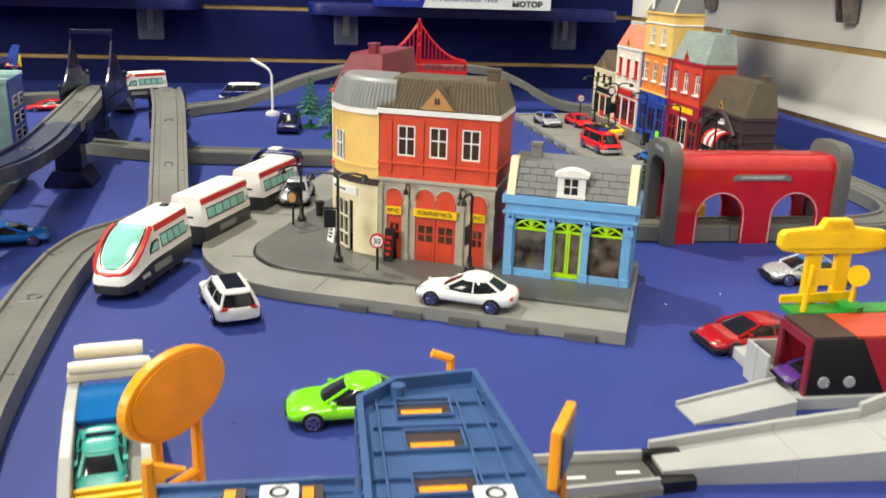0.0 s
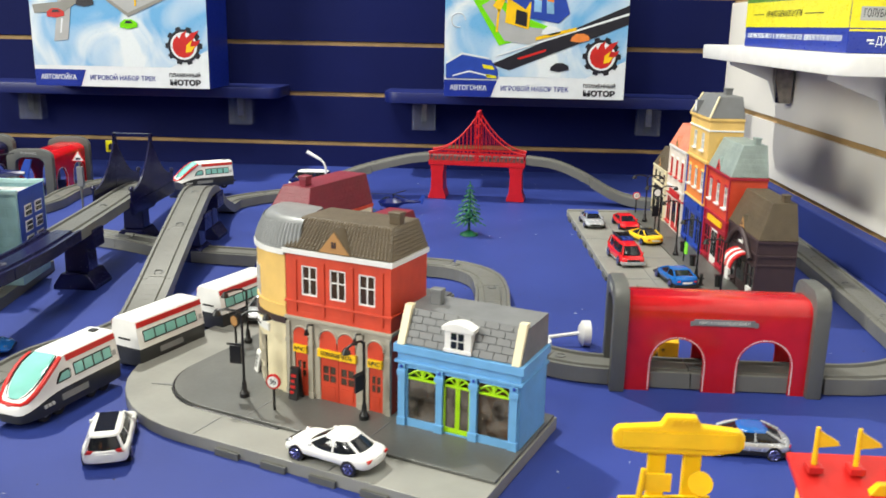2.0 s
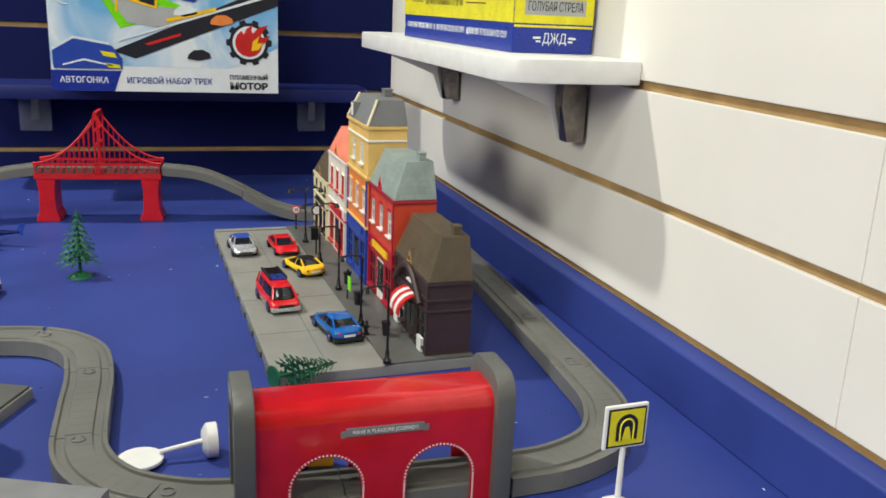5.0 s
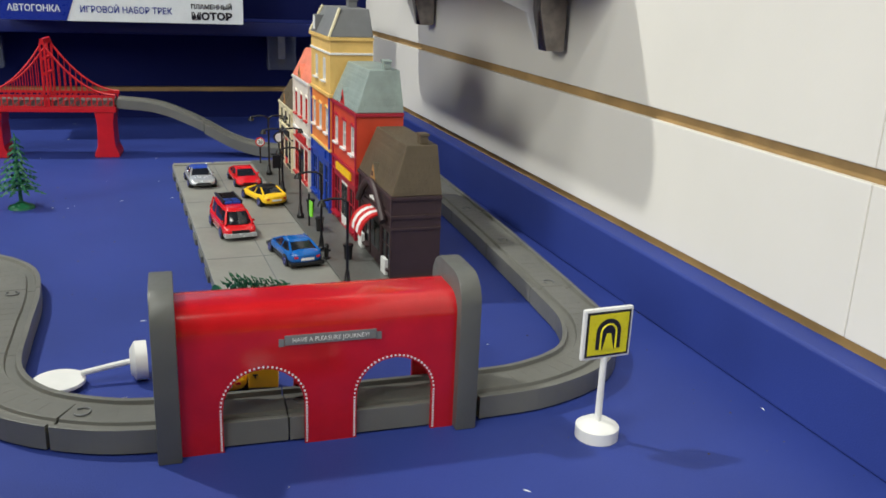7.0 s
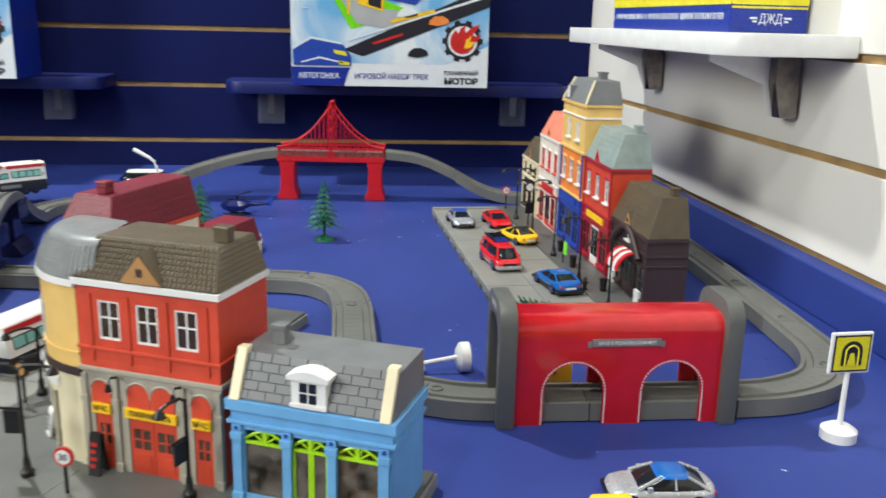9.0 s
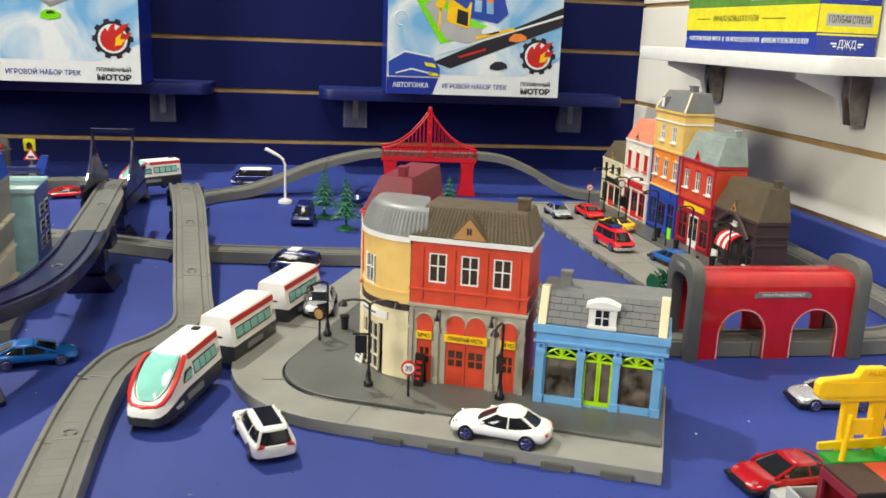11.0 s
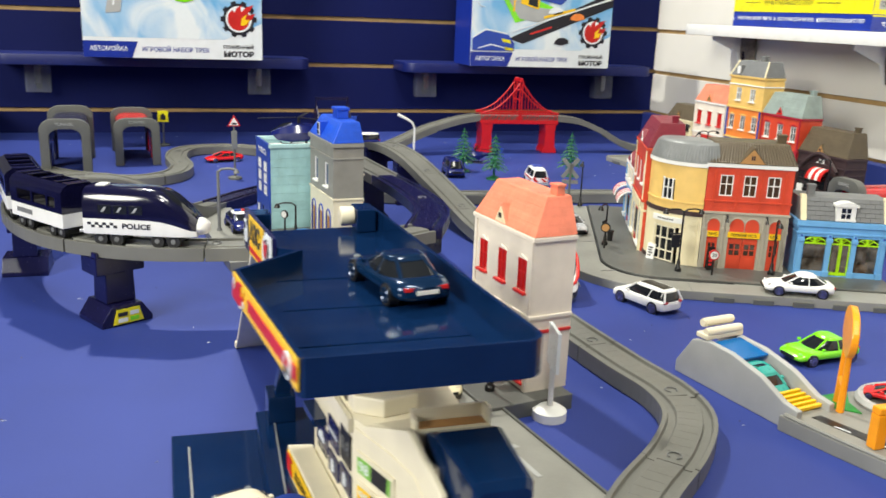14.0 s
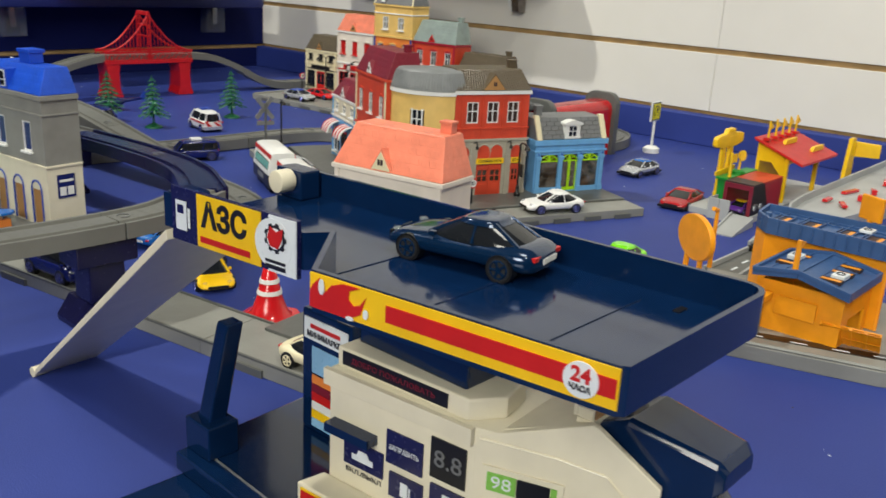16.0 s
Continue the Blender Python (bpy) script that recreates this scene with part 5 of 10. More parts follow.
part("kerb", Shape().box(0.0, 0.0016, -0.52, -0.001, 0.0089, 0.0102).box(0.0444, 0.046, -0.52, -0.001, 0.0089, 0.0102), "dgrey", blk)
for k_ in (-0.06, -0.16, -0.30, -0.40):
    part("connector", Shape().box(-0.0018, -0.0002, k_, k_ + 0.03, 0, 0.005), "dgrey", blk)
part("arrow", Shape().prism([(0.021, -0.47), (0.024, -0.47), (0.024, -0.435), (0.030, -0.435), (0.0225, -0.42), (0.015, -0.435), (0.021, -0.435)], 0.0089, 0.0091), "lgrey", blk, "raised arrow mark")


def police_station():
    e = thing("toy_police_station", QUARTER @ pose(-0.5835, 0.9486, BASE, 0, 0, 6), "aqua brick toy police station with a blue front", "toy house", "toy houses")
    H, wy, dx = 0.088, 0.066, 0.090
    part("near_wall", Shape().box(0.002, dx, 0, 0.002, 0, H), "aqua_brick", e, "aqua block wall")
    part("far_wall", Shape().box(0.002, dx, wy - 0.002, wy, 0, H), "aqua_brick", e)
    part("back_wall", Shape().box(dx - 0.002, dx, 0.0021, wy - 0.0021, 0, H), "aqua_brick", e)
    part("flat_roof", Shape().box(0.002, dx - 0.002, 0.002, wy - 0.002, H - 0.006, H - 0.004), "white", e, "white flat roof")
    for y_ in (-0.0015, wy - 0.0035):
        part("parapet", Shape().box(0.0, dx + 0.001, y_, y_ + 0.005, H + 0.0001, H + 0.004), "aqua", e, bevel=0.0004)
    hold = wall_with_holes(wy, 0, H + 0.004, 0, 0.0018, [(c - 0.008, c + 0.008, z, z + 0.011) for c in (0.019, 0.047) for z in (0.034, 0.047, 0.060)] + [(0.028, 0.038, 0.0005, 0.020)])
    turn = Matrix.Translation((0, wy, 0)) @ Matrix.Rotation(radians(-90), 4, "Z")
    fr = part("front", hold.moved(turn), "blue", e, "blue front with white windows")
    for c in (0.019, 0.047):
        for z in (0.034, 0.047, 0.060):
            s = Shape().box(c - 0.008, c + 0.008, 0.0001, 0.0014, z, z + 0.0012).box(c - 0.008, c + 0.008, 0.0001, 0.0014, z + 0.0098, z + 0.011)
            for x in (-0.008, -0.0035, 0.0008, 0.0068):
                s.box(c + x, c + x + 0.0012, 0.0001, 0.0014, z + 0.0012, z + 0.0098)
            s.box(c - 0.0068, c + 0.0068, 0.0002, 0.0012, z + 0.005, z + 0.0058)
            w_ = part("window_frame", s.moved(turn), "white", fr)
    part("window_glass", Shape().box(0.003, wy - 0.003, 0.0019, 0.0022, 0.03, 0.075).moved(turn), "dark_glass", fr)
    part("door", Shape().box(0.0282, 0.0378, 0.0006, 0.0014, 0.0006, 0.0198).moved(turn), "dark_glass", fr)
    for c in (0.012, 0.054):
        part("side_light", Shape().box(c - 0.004, c + 0.004, -0.0006, -0.0001, 0.006, 0.018).moved(turn), "white", fr, "white framed ground-floor window")
    rear = Matrix.Translation((dx, 0, 0)) @ Matrix.Rotation(radians(90), 4, "Z")
    bk = part("rear_front", Shape().box(0.004, wy - 0.004, -0.0012, -0.0001, 0.02, H + 0.002).moved(rear), "blue", e, "blue rear panel with white windows")
    for c in (0.021, 0.045):
        for z in (0.034, 0.049, 0.064):
            part("window_frame", Shape().box(c - 0.008, c + 0.008, -0.0018, -0.0013, z, z + 0.011).moved(rear), "white", bk)
            for dxx in (-0.0045, 0.0, 0.0045):
                part("pane", Shape().box(c + dxx - 0.0016, c + dxx + 0.0016, -0.0022, -0.0019, z + 0.0012, z + 0.0052).box(c + dxx - 0.0016, c + dxx + 0.0016, -0.0022, -0.0019, z + 0.0062, z + 0.0098).moved(rear), "dark_glass", bk)
    words("POLICE", 0.0085, "white", fr, turn @ upright(wy / 2, -0.0002, 0.081), width=0.04)
    return e


police_station()


def police_tower():
    w, d = 0.086, 0.031
    e = thing("toy_house", QUARTER @ pose(-0.540, 0.9436, BASE, 0, 0, -83.5), "grey and cream toy house with a bright blue roof", "toy house", "toy houses")
    G, R = 0.050, 0.102
    part("ground_wall", wall_with_holes(w, 0, G, 0, 0.002, [(c - 0.007, c + 0.007, 0.0008, 0.030) for c in (0.016, 0.043, 0.070)]), "ivory", e, "cream ground storey")
    for c in (0.016, 0.043, 0.070):
        part("door", Shape().box(c - 0.0068, c + 0.0068, 0.0008, 0.0018, 0.001, 0.0298), "wood", e, "brown door")
        ring = [(c - 0.0072 * math.cos(radians(15 * k)), -0.0004, 0.030 + 0.0072 * math.sin(radians(15 * k))) for k in range(13)]
        part("arch", Shape().wire([(c - 0.0072, -0.0004, 0.001)] + ring + [(c + 0.0072, -0.0004, 0.001)], 0.0008, 5), "blue", e, "blue arch outline")
    part("upper_wall", wall_with_holes(w, G, R, 0, 0.002, [(c - 0.006, c + 0.006, 0.060, 0.084) for c in (0.024, 0.062)]), "tower_grey", e, "grey upper storey")
    for c in (0.024, 0.062):
        window(e, c, 0.060, 0.012, 0.024, 0.0003, "white", 1, 1, True, "car_navy")
    for z0, z1, m in ((0, G, "ivory"), (G, R, "tower_grey")):
        for a, b in ((0, 0.0016), (w - 0.0016, w)):
            part("side_wall", Shape().box(a, b, 0.002, d, z0, z1), m, e)
        part("back_wall", Shape().box(0.0016, w - 0.0016, d - 0.0016, d, z0, z1), m, e)
    for k in range(2):
        for j in range(3):
            part("niche_shelf", Shape().box(0.008 + k * 0.038, 0.040 + k * 0.038, d + 0.0001, d + 0.004, 0.02 + j * 0.026, 0.022 + j * 0.026), "ivory", e)
    band(e, w, d, G - 0.001, G + 0.001, "ivory", 0.0012)
    band(e, w, d, R - 0.012, R - 0.0105, "tower_grey", 0.001)
    band(e, w, d, R + 0.0001, R + 0.004, "tower_grey", 0.002)
    mansard(e, w, d, R + 0.0042, 0.126, "tile_blue", 0.010, 0.001, 0.007)
    g = part("dormer", Shape().box(0.029, 0.041, -0.0005, 0.01, R + 0.0045, 0.122), "roof_blue", e)
    part("dormer_window", Shape().box(0.0315, 0.0385, -0.0012, -0.0006, R + 0.006, 0.121), "white", g)
    part("glazing", Shape().box(0.0322, 0.0347, -0.0016, -0.0013, R + 0.007, 0.113).box(0.0353, 0.0378, -0.0016, -0.0013, R + 0.007, 0.113).box(0.0322, 0.0347, -0.0016, -0.0013, 0.114, 0.120).box(0.0353, 0.0378, -0.0016, -0.0013, 0.114, 0.120), "dark_glass", g)
    chimney(e, 0.043, 0.02, 0.126, 0.015, 0.011, "roof_blue")
    p = part("poster", Shape().box(w + 0.0001, w + 0.0008, 0.008, 0.023, 0.024, 0.043), "car_navy", e, "navy notice with white panels")
    part("print", Shape().box(w + 0.0009, w + 0.0012, 0.0095, 0.0148, 0.026, 0.033).box(w + 0.0009, w + 0.0012, 0.0162, 0.0215, 0.026, 0.033).box(w + 0.0009, w + 0.0012, 0.0095, 0.0215, 0.037, 0.039), "white", p)
    return e


police_tower()


# ---- trains ----
TRAIN_HW, TRAIN_ROOF = 0.0165, 0.0125


def slab(shape, x0, x1, z0, z1, out, s, deep=0.0008):
    """A thin plate on the leaning side of the white train."""
    y = lambda z: TRAIN_HW + (TRAIN_ROOF - TRAIN_HW) * (z - 0.0205) / 0.0215
    lo, hi = y(z0), y(z1)
    return shape.hexa([(x0, s * (lo + out), z0), (x1, s * (lo + out), z0), (x1, s * (lo + out - deep), z0), (x0, s * (lo + out - deep), z0)],
                      [(x0, s * (hi + out), z1), (x1, s * (hi + out), z1), (x1, s * (hi + out - deep), z1), (x0, s * (hi + out - deep), z1)])


def bogies(e, xs, gauge=0.0128, r=0.0058):
    for x in xs:
        part("bogie", Shape().box(x - 0.011, x + 0.011, -gauge + 0.002, gauge - 0.002, 0.0040, 0.0082), "black", e, bevel=0.0005)
        for s in (-1, 1):
            for dx in (-0.0065, 0.0065):
                w = part("wheel", Shape().tube((x + dx, s * (gauge - 0.0035), r), (x + dx, s * gauge, r), r, r * 0.94, 14), "rubber", e)
                part("hub", Shape().tube((x + dx, s * (gauge + 0.0001), r), (x + dx, s * (gauge + 0.0006), r), 0.0022, 0.0018, 10), "slate", w)


def white_train_car(m, lead, label):
    """A white bullet train car, nose towards +x, with leaning sides over a dark skirt."""
    e = thing("toy_train_car", m, label, "toy train", "train cars")
    h = 0.047 if lead else 0.0375
    if lead:
        st = [(-h, 1, 1, 0.0440, 0.0205), (0.004, 1, 1, 0.0440, 0.0205), (0.010, 1, 1, 0.0432, 0.0205), (0.018, 1, 0.98, 0.0392, 0.0200), (0.026, 0.98, 0.94, 0.0335, 0.0185), (0.034, 0.93, 0.86, 0.0270, 0.0160), (0.040, 0.84, 0.74, 0.0222, 0.0138), (0.0445, 0.68, 0.56, 0.0185, 0.0122), (0.0465, 0.46, 0.38, 0.0160, 0.0118)]
    else:
        st = [(-h, 0.97, 0.96, 0.0434, 0.0205), (-h + 0.002, 1, 1, 0.0440, 0.0205), (h - 0.002, 1, 1, 0.0440, 0.0205), (h, 0.97, 0.96, 0.0434, 0.0205)]
    rings = []
    for x, a, b, zt, zb in st:
        wb, wt = TRAIN_HW * a, (TRAIN_HW + (TRAIN_ROOF - TRAIN_HW) * (zt - 0.0205) / 0.0235) * b if zt > 0.0205 else TRAIN_HW * b
        r = min(0.0016, (zt - zb) * 0.3)
        rings.append([(x, -wb, zb), (x, -wt, zt - r), (x, -wt + r * 0.9, zt - r * 0.2), (x, -wt * 0.5, zt + 0.0003), (x, wt * 0.5, zt + 0.0003), (x, wt - r * 0.9, zt - r * 0.2), (x, wt, zt - r), (x, wb, zb)])
    part("upper_shell", Shape().loft(rings), "white", e, smooth=True)
    part("skirt", Shape().loft([[(x, -TRAIN_HW * a * 0.93, 0.0058), (x, -TRAIN_HW * a, 0.0085), (x, -TRAIN_HW * a, zb - 0.0001), (x, TRAIN_HW * a, zb - 0.0001), (x, TRAIN_HW * a, 0.0085), (x, TRAIN_HW * a * 0.93, 0.0058)] for x, a, b, zt, zb in st]), "skirt_grey", e, "very dark grey skirt", smooth=True)
    bogies(e, (-0.026, 0.020) if lead else (-0.022, 0.022))
    for s in (-1, 1):
        part("stripe", slab(Shape(), -h + 0.0006, 0.0045 if lead else h - 0.0006, 0.0378, 0.0420, 0.0004, s), "red_plain", e, "red stripe under the roof edge")
        x0, x1, n = (-0.0400, -0.0010, 4) if lead else (-0.0290, 0.0320, 5)
        band = part("window_band", slab(Shape(), x0, x1, 0.0252, 0.0345, 0.0003, s), "black", e, "black window frame")
        for k in range(n):
            a, b = x0 + (x1 - x0) * k / n + 0.0008, x0 + (x1 - x0) * (k + 1) / n - 0.0008
            part("pane", slab(Shape(), a, b, 0.0262, 0.0335, 0.0006, s), "mint_glass", band, bevel=0.0003)
        plate_ = slab(Shape(), -0.012, 0.014, 0.0120, 0.0165, 0.0003, s) if lead else slab(Shape(), -0.010, 0.016, 0.0125, 0.0170, 0.0003, s)
        part("name_plate", plate_.moved(Matrix.Diagonal((1, 0.955, 1, 1))), "slate", e, "grey lettered plate, too small to read")
        part("maker_mark", slab(Shape(), -h + 0.0025, -h + 0.0060, 0.0262, 0.0300, 0.0004, s), "lgrey", e, "small square mark")
        if lead:
            part("cab_window", Shape().prism([(0.0030, 0.0250), (0.0170, 0.0250), (0.0160, 0.0275), (0.0125, 0.0325), (0.0050, 0.0335), (0.0030, 0.0315)], s * 0.01500, s * 0.01575, "y"), "black", e, "black cab window frame")
            part("cab_pane", Shape().prism([(0.0042, 0.0262), (0.0150, 0.0262), (0.0142, 0.0278), (0.0117, 0.0313), (0.0056, 0.0322), (0.0042, 0.0306)], s * 0.01580, s * 0.01605, "y"), "mint_glass", e, "mint side cab window")
            for k in range(3):
                part("speed_mark", slab(Shape(), 0.022 + k * 0.0035, 0.0245 + k * 0.0035, 0.0128, 0.0150, 0.0002, s), "lgrey", e)
    if lead:
        gl = [(0.0095, 0.0436, 0.0098), (0.0120, 0.0427, 0.0108), (0.018, 0.0396, 0.0118), (0.026, 0.0339, 0.0120), (0.033, 0.0281, 0.0108), (0.038, 0.0240, 0.0082), (0.0405, 0.0221, 0.0050), (0.0412, 0.0216, 0.0018)]
        part("windscreen", Shape().loft([[(x, -w, z - 0.0012), (x, -w * 0.85, z + 0.0003), (x, w * 0.85, z + 0.0003), (x, w, z - 0.0012), (x, 0, z - 0.004)] for x, z, w in gl]), "mint_glass", e, "mint green windscreen", smooth=True)
        rim = [(x, -w - 0.0003, z - 0.0006) for x, z, w in gl] + [(x, w + 0.0003, z - 0.0006) for x, z, w in gl[::-1]]
        part("screen_seal", Shape().wire(rim + rim[:1], 0.0006, 6), "black", e, "thin black screen seal")
        ring = [(x + 0.0022 * (x - 0.0095) / 0.03, -w - 0.0030, z - 0.0016 - 0.0022 * (x - 0.0095) / 0.03) for x, z, w in gl[:-1]] + [(0.0445, 0, 0.0184)] + [(x + 0.0022 * (x - 0.0095) / 0.03, w + 0.0030, z - 0.0016 - 0.0022 * (x - 0.0095) / 0.03) for x, z, w in gl[-2::-1]]
        part("nose_stripe", Shape().wire(ring, 0.0017, 8), "red_plain", e, "red stripe round the windscreen", smooth=True)
        part("roof_knob", Shape().box(-0.0425, -0.0365, -0.0028, 0.0028, 0.0442, 0.0456), "black", e, bevel=0.0006)
    else:
        part("door_mark", Shape().box(h + 0.0001, h + 0.0005, -0.006, 0.006, 0.0265, 0.0280), "black", e)
    part("coupling", Shape().box(-h - 0.010, -h - 0.0002, -0.002, 0.002, 0.0080, 0.0105), "black", e, bevel=0.0005)
    return e


def police_train_car(m, lead, label):
    """A navy police train car, nose towards +x, with a white lower band."""
    e = thing("toy_train_car", m, label, "toy train", "train cars")
    h, hw = (0.047 if lead else 0.040), 0.0165
    def arch(x, w, z0, z1):
        r = (z1 - z0) * 0.48
        return [(x, -w, z0)] + [(x, -w + w * 0.62 * (1 - math.cos(radians(a))), z1 - r + r * math.sin(radians(a))) for a in (0, 25, 50, 72, 90)] + [(x, w - w * 0.62 * (1 - math.cos(radians(a))), z1 - r + r * math.sin(radians(a))) for a in (90, 72, 50, 25, 0)] + [(x, w, z0)]
    if lead:
        st = [(-h, 0.96, 0.0470, 0.0232), (-h + 0.002, 1, 0.0478, 0.0232), (0.006, 1, 0.0478, 0.0232), (0.016, 1, 0.0455, 0.0225), (0.025, 0.98, 0.0400, 0.0205), (0.033, 0.93, 0.0330, 0.0180), (0.039, 0.84, 0.0270, 0.0160), (0.043, 0.70, 0.0228, 0.0150)]
        part("upper_shell", Shape().loft([arch(x, hw * w, zb, zt) for x, w, zt, zb in st]), "train_navy", e, "near-black navy body", smooth=True)
        part("lower_band", Shape().loft([[(x, -hw * w * 0.97, 0.0105), (x, -hw * w * 1.01, 0.0125), (x, -hw * w * 1.01, zb - 0.0001), (x, hw * w * 1.01, zb - 0.0001), (x, hw * w * 1.01, 0.0125), (x, hw * w * 0.97, 0.0105)] for x, w, zt, zb in st]), "white", e, "white lower band", smooth=True)
        part("nose", Shape().loft([[(x, w * math.cos(radians(a)), z + r * math.sin(radians(a))) for a in range(0, 360, 30)] for x, w, z, r in ((0.0405, 0.0118, 0.0172, 0.0072), (0.0450, 0.0112, 0.0168, 0.0066), (0.0485, 0.0088, 0.0162, 0.0052), (0.0500, 0.0050, 0.0158, 0.0030))]), "white", e, "white rounded nose", smooth=True)
        gl = [(0.0140, 0.0466, 0.0075), (0.0180, 0.0447, 0.0098), (0.025, 0.0402, 0.0110), (0.032, 0.0342, 0.0102), (0.037, 0.0292, 0.0085), (0.0405, 0.0256, 0.0050)]
        part("windscreen", Shape().loft([[(x, -w, z - 0.0016), (x, -w * 0.75, z + 0.0003), (x, w * 0.75, z + 0.0003), (x, w, z - 0.0016), (x, 0, z - 0.004)] for x, z, w in gl]), "dark_glass", e, "black glossy windscreen", smooth=True)
        part("roof_hatch", Shape().box(-0.040, -0.032, -0.0055, 0.0055, 0.0476, 0.0486), "white", e, "white roof rectangle", bevel=0.0003)
        for s in (-1, 1):
            for k in range(3):
                x = -0.034 + k * 0.0125
                g = part("window_pane", Shape().box(x, x + 0.0108, min(s * 0.01640, s * 0.01675), max(s * 0.01640, s * 0.01675), 0.0275, 0.0345), "dark_glass", e, "dark window")
                part("glint_mark", Shape().prism([(x + 0.0022, 0.0290), (x + 0.0042, 0.0290), (x + 0.0072, 0.0330), (x + 0.0052, 0.0330)], min(s * 0.01680, s * 0.01690), max(s * 0.01680, s * 0.01690), "y"), "lgrey", g)
            for r in range(2):
                for k in range(8):
                    x = -0.043 + k * 0.0030
                    if (k + r) % 2:
                        part("check", Shape().box(x, x + 0.0030, min(s * 0.01672, s * 0.01685), max(s * 0.01672, s * 0.01685), 0.0160 + r * 0.0022, 0.0182 + r * 0.0022), "ink", e)
            words("POLICE", 0.0058, "ink", e, upright(-0.0035, -0.01690, 0.0178) if s < 0 else upright(-0.0035, 0.01690, 0.0178, 180), width=0.0230, bold=0.00015)
        bogies(e, (-0.028, 0.018))
    else:
        part("lower_band", Shape().box(-h, h, -hw, hw, 0.0105, 0.0225), "white", e, "white lower band", bevel=0.0008)
        for s in (-1, 1):
            a, b = (-hw, -hw + 0.0016) if s < 0 else (hw - 0.0016, hw)
            wall = Shape().box(-h, h, a, b, 0.0227, 0.0262).box(-h, h, a, b, 0.0352, 0.0392)
            for x0, x1 in ((-h, -h + 0.011), (-h + 0.033, -h + 0.0355), (h - 0.0235, h - 0.021), (h - 0.010, h)):
                wall.box(x0, x1, a, b, 0.0262, 0.0352)
            part("side_wall", wall, "train_navy", e, "navy side with open windows")
            part("name_plate", Shape().box(-0.030, -0.006, min(s * 0.01655, s * 0.01675), max(s * 0.01655, s * 0.01675), 0.0150, 0.0190), "slate", e, "lettered plate, too small to read")
            part("roof_shoulder", Shape().prism([(s * hw, 0.0393), (s * hw, 0.0405), (s * (hw - 0.0025), 0.0440), (s * (hw - 0.0065), 0.0462), (s * (hw - 0.0065), 0.0445), (s * (hw - 0.0035), 0.0425), (s * (hw - 0.0018), 0.0393)], -h, h, "x"), "train_navy", e)
        for x0, x1 in ((-h, -h + 0.0016), (h - 0.0016, h)):
            part("end_wall", Shape().prism([(-hw + 0.0017, 0.0227), (hw - 0.0017, 0.0227), (hw - 0.0017, 0.0392), (hw - 0.0066, 0.0452), (-hw + 0.0066, 0.0452), (-hw + 0.0017, 0.0392)], x0, x1, "x"), "train_navy", e)
        for x0, x1 in ((-h, -h + 0.008), (-0.0235, -0.0200), (-0.0020, 0.0020), (0.0200, 0.0235), (h - 0.008, h)):
            part("roof_rib", Shape().box(x0, x1, -hw + 0.0063, hw - 0.0063, 0.0454, 0.0470), "train_navy", e, bevel=0.0004)
        part("cabin_floor", Shape().box(-h + 0.002, h - 0.002, -hw + 0.002, hw - 0.002, 0.0228, 0.0240), "black", e)
        bogies(e, (-0.024, 0.024))
    part("coupling", Shape().box(-h - 0.010, -h - 0.0002, -0.0022, 0.0022, 0.0075, 0.0100), "silver", e, bevel=0.0005)
    return e


def along(x, y, turn, z=0.0):
    return pose(x, y, z, 0, 0, turn)


white_train_car(along(-0.3380, 0.6866, -106.6), True, "white toy bullet train engine with red stripes")
white_train_car(along(-0.3015, 0.7891, -113), False, "white and dark grey toy train coach with red stripe")
white_train_car(along(-0.2626, 0.8807, -113.5), False, "white and dark grey toy train coach with red stripe")
white_train_car(along(-0.4900, 1.4700, -140, HT - 0.0005), True, "white toy bullet train engine behind the hump track")
# the police train follows the near side of the raised loop
loop = smooth_path([(x, y, 0) for x, y, z in LOOP], 0.002)
nose = min(range(len(loop)), key=lambda i: (loop[i] - Vector((-0.668, 0.6545, 0))).length)
for k, (lead, half, back) in enumerate(((True, 0.047, 0.0475), (False, 0.040, 0.1455), (False, 0.040, 0.2365))):
    a, b = loop[nose + round((back - 0.026) / 0.002)], loop[nose + round((back + 0.026) / 0.002)]
    c = (a + b) / 2
    police_train_car(along(c.x, c.y, math.degrees(math.atan2(a.y - b.y, a.x - b.x)), LZ + HT - 0.0018), lead, "navy and white toy police train engine on the raised loop" if lead else "navy and white toy police train coach on the raised loop")


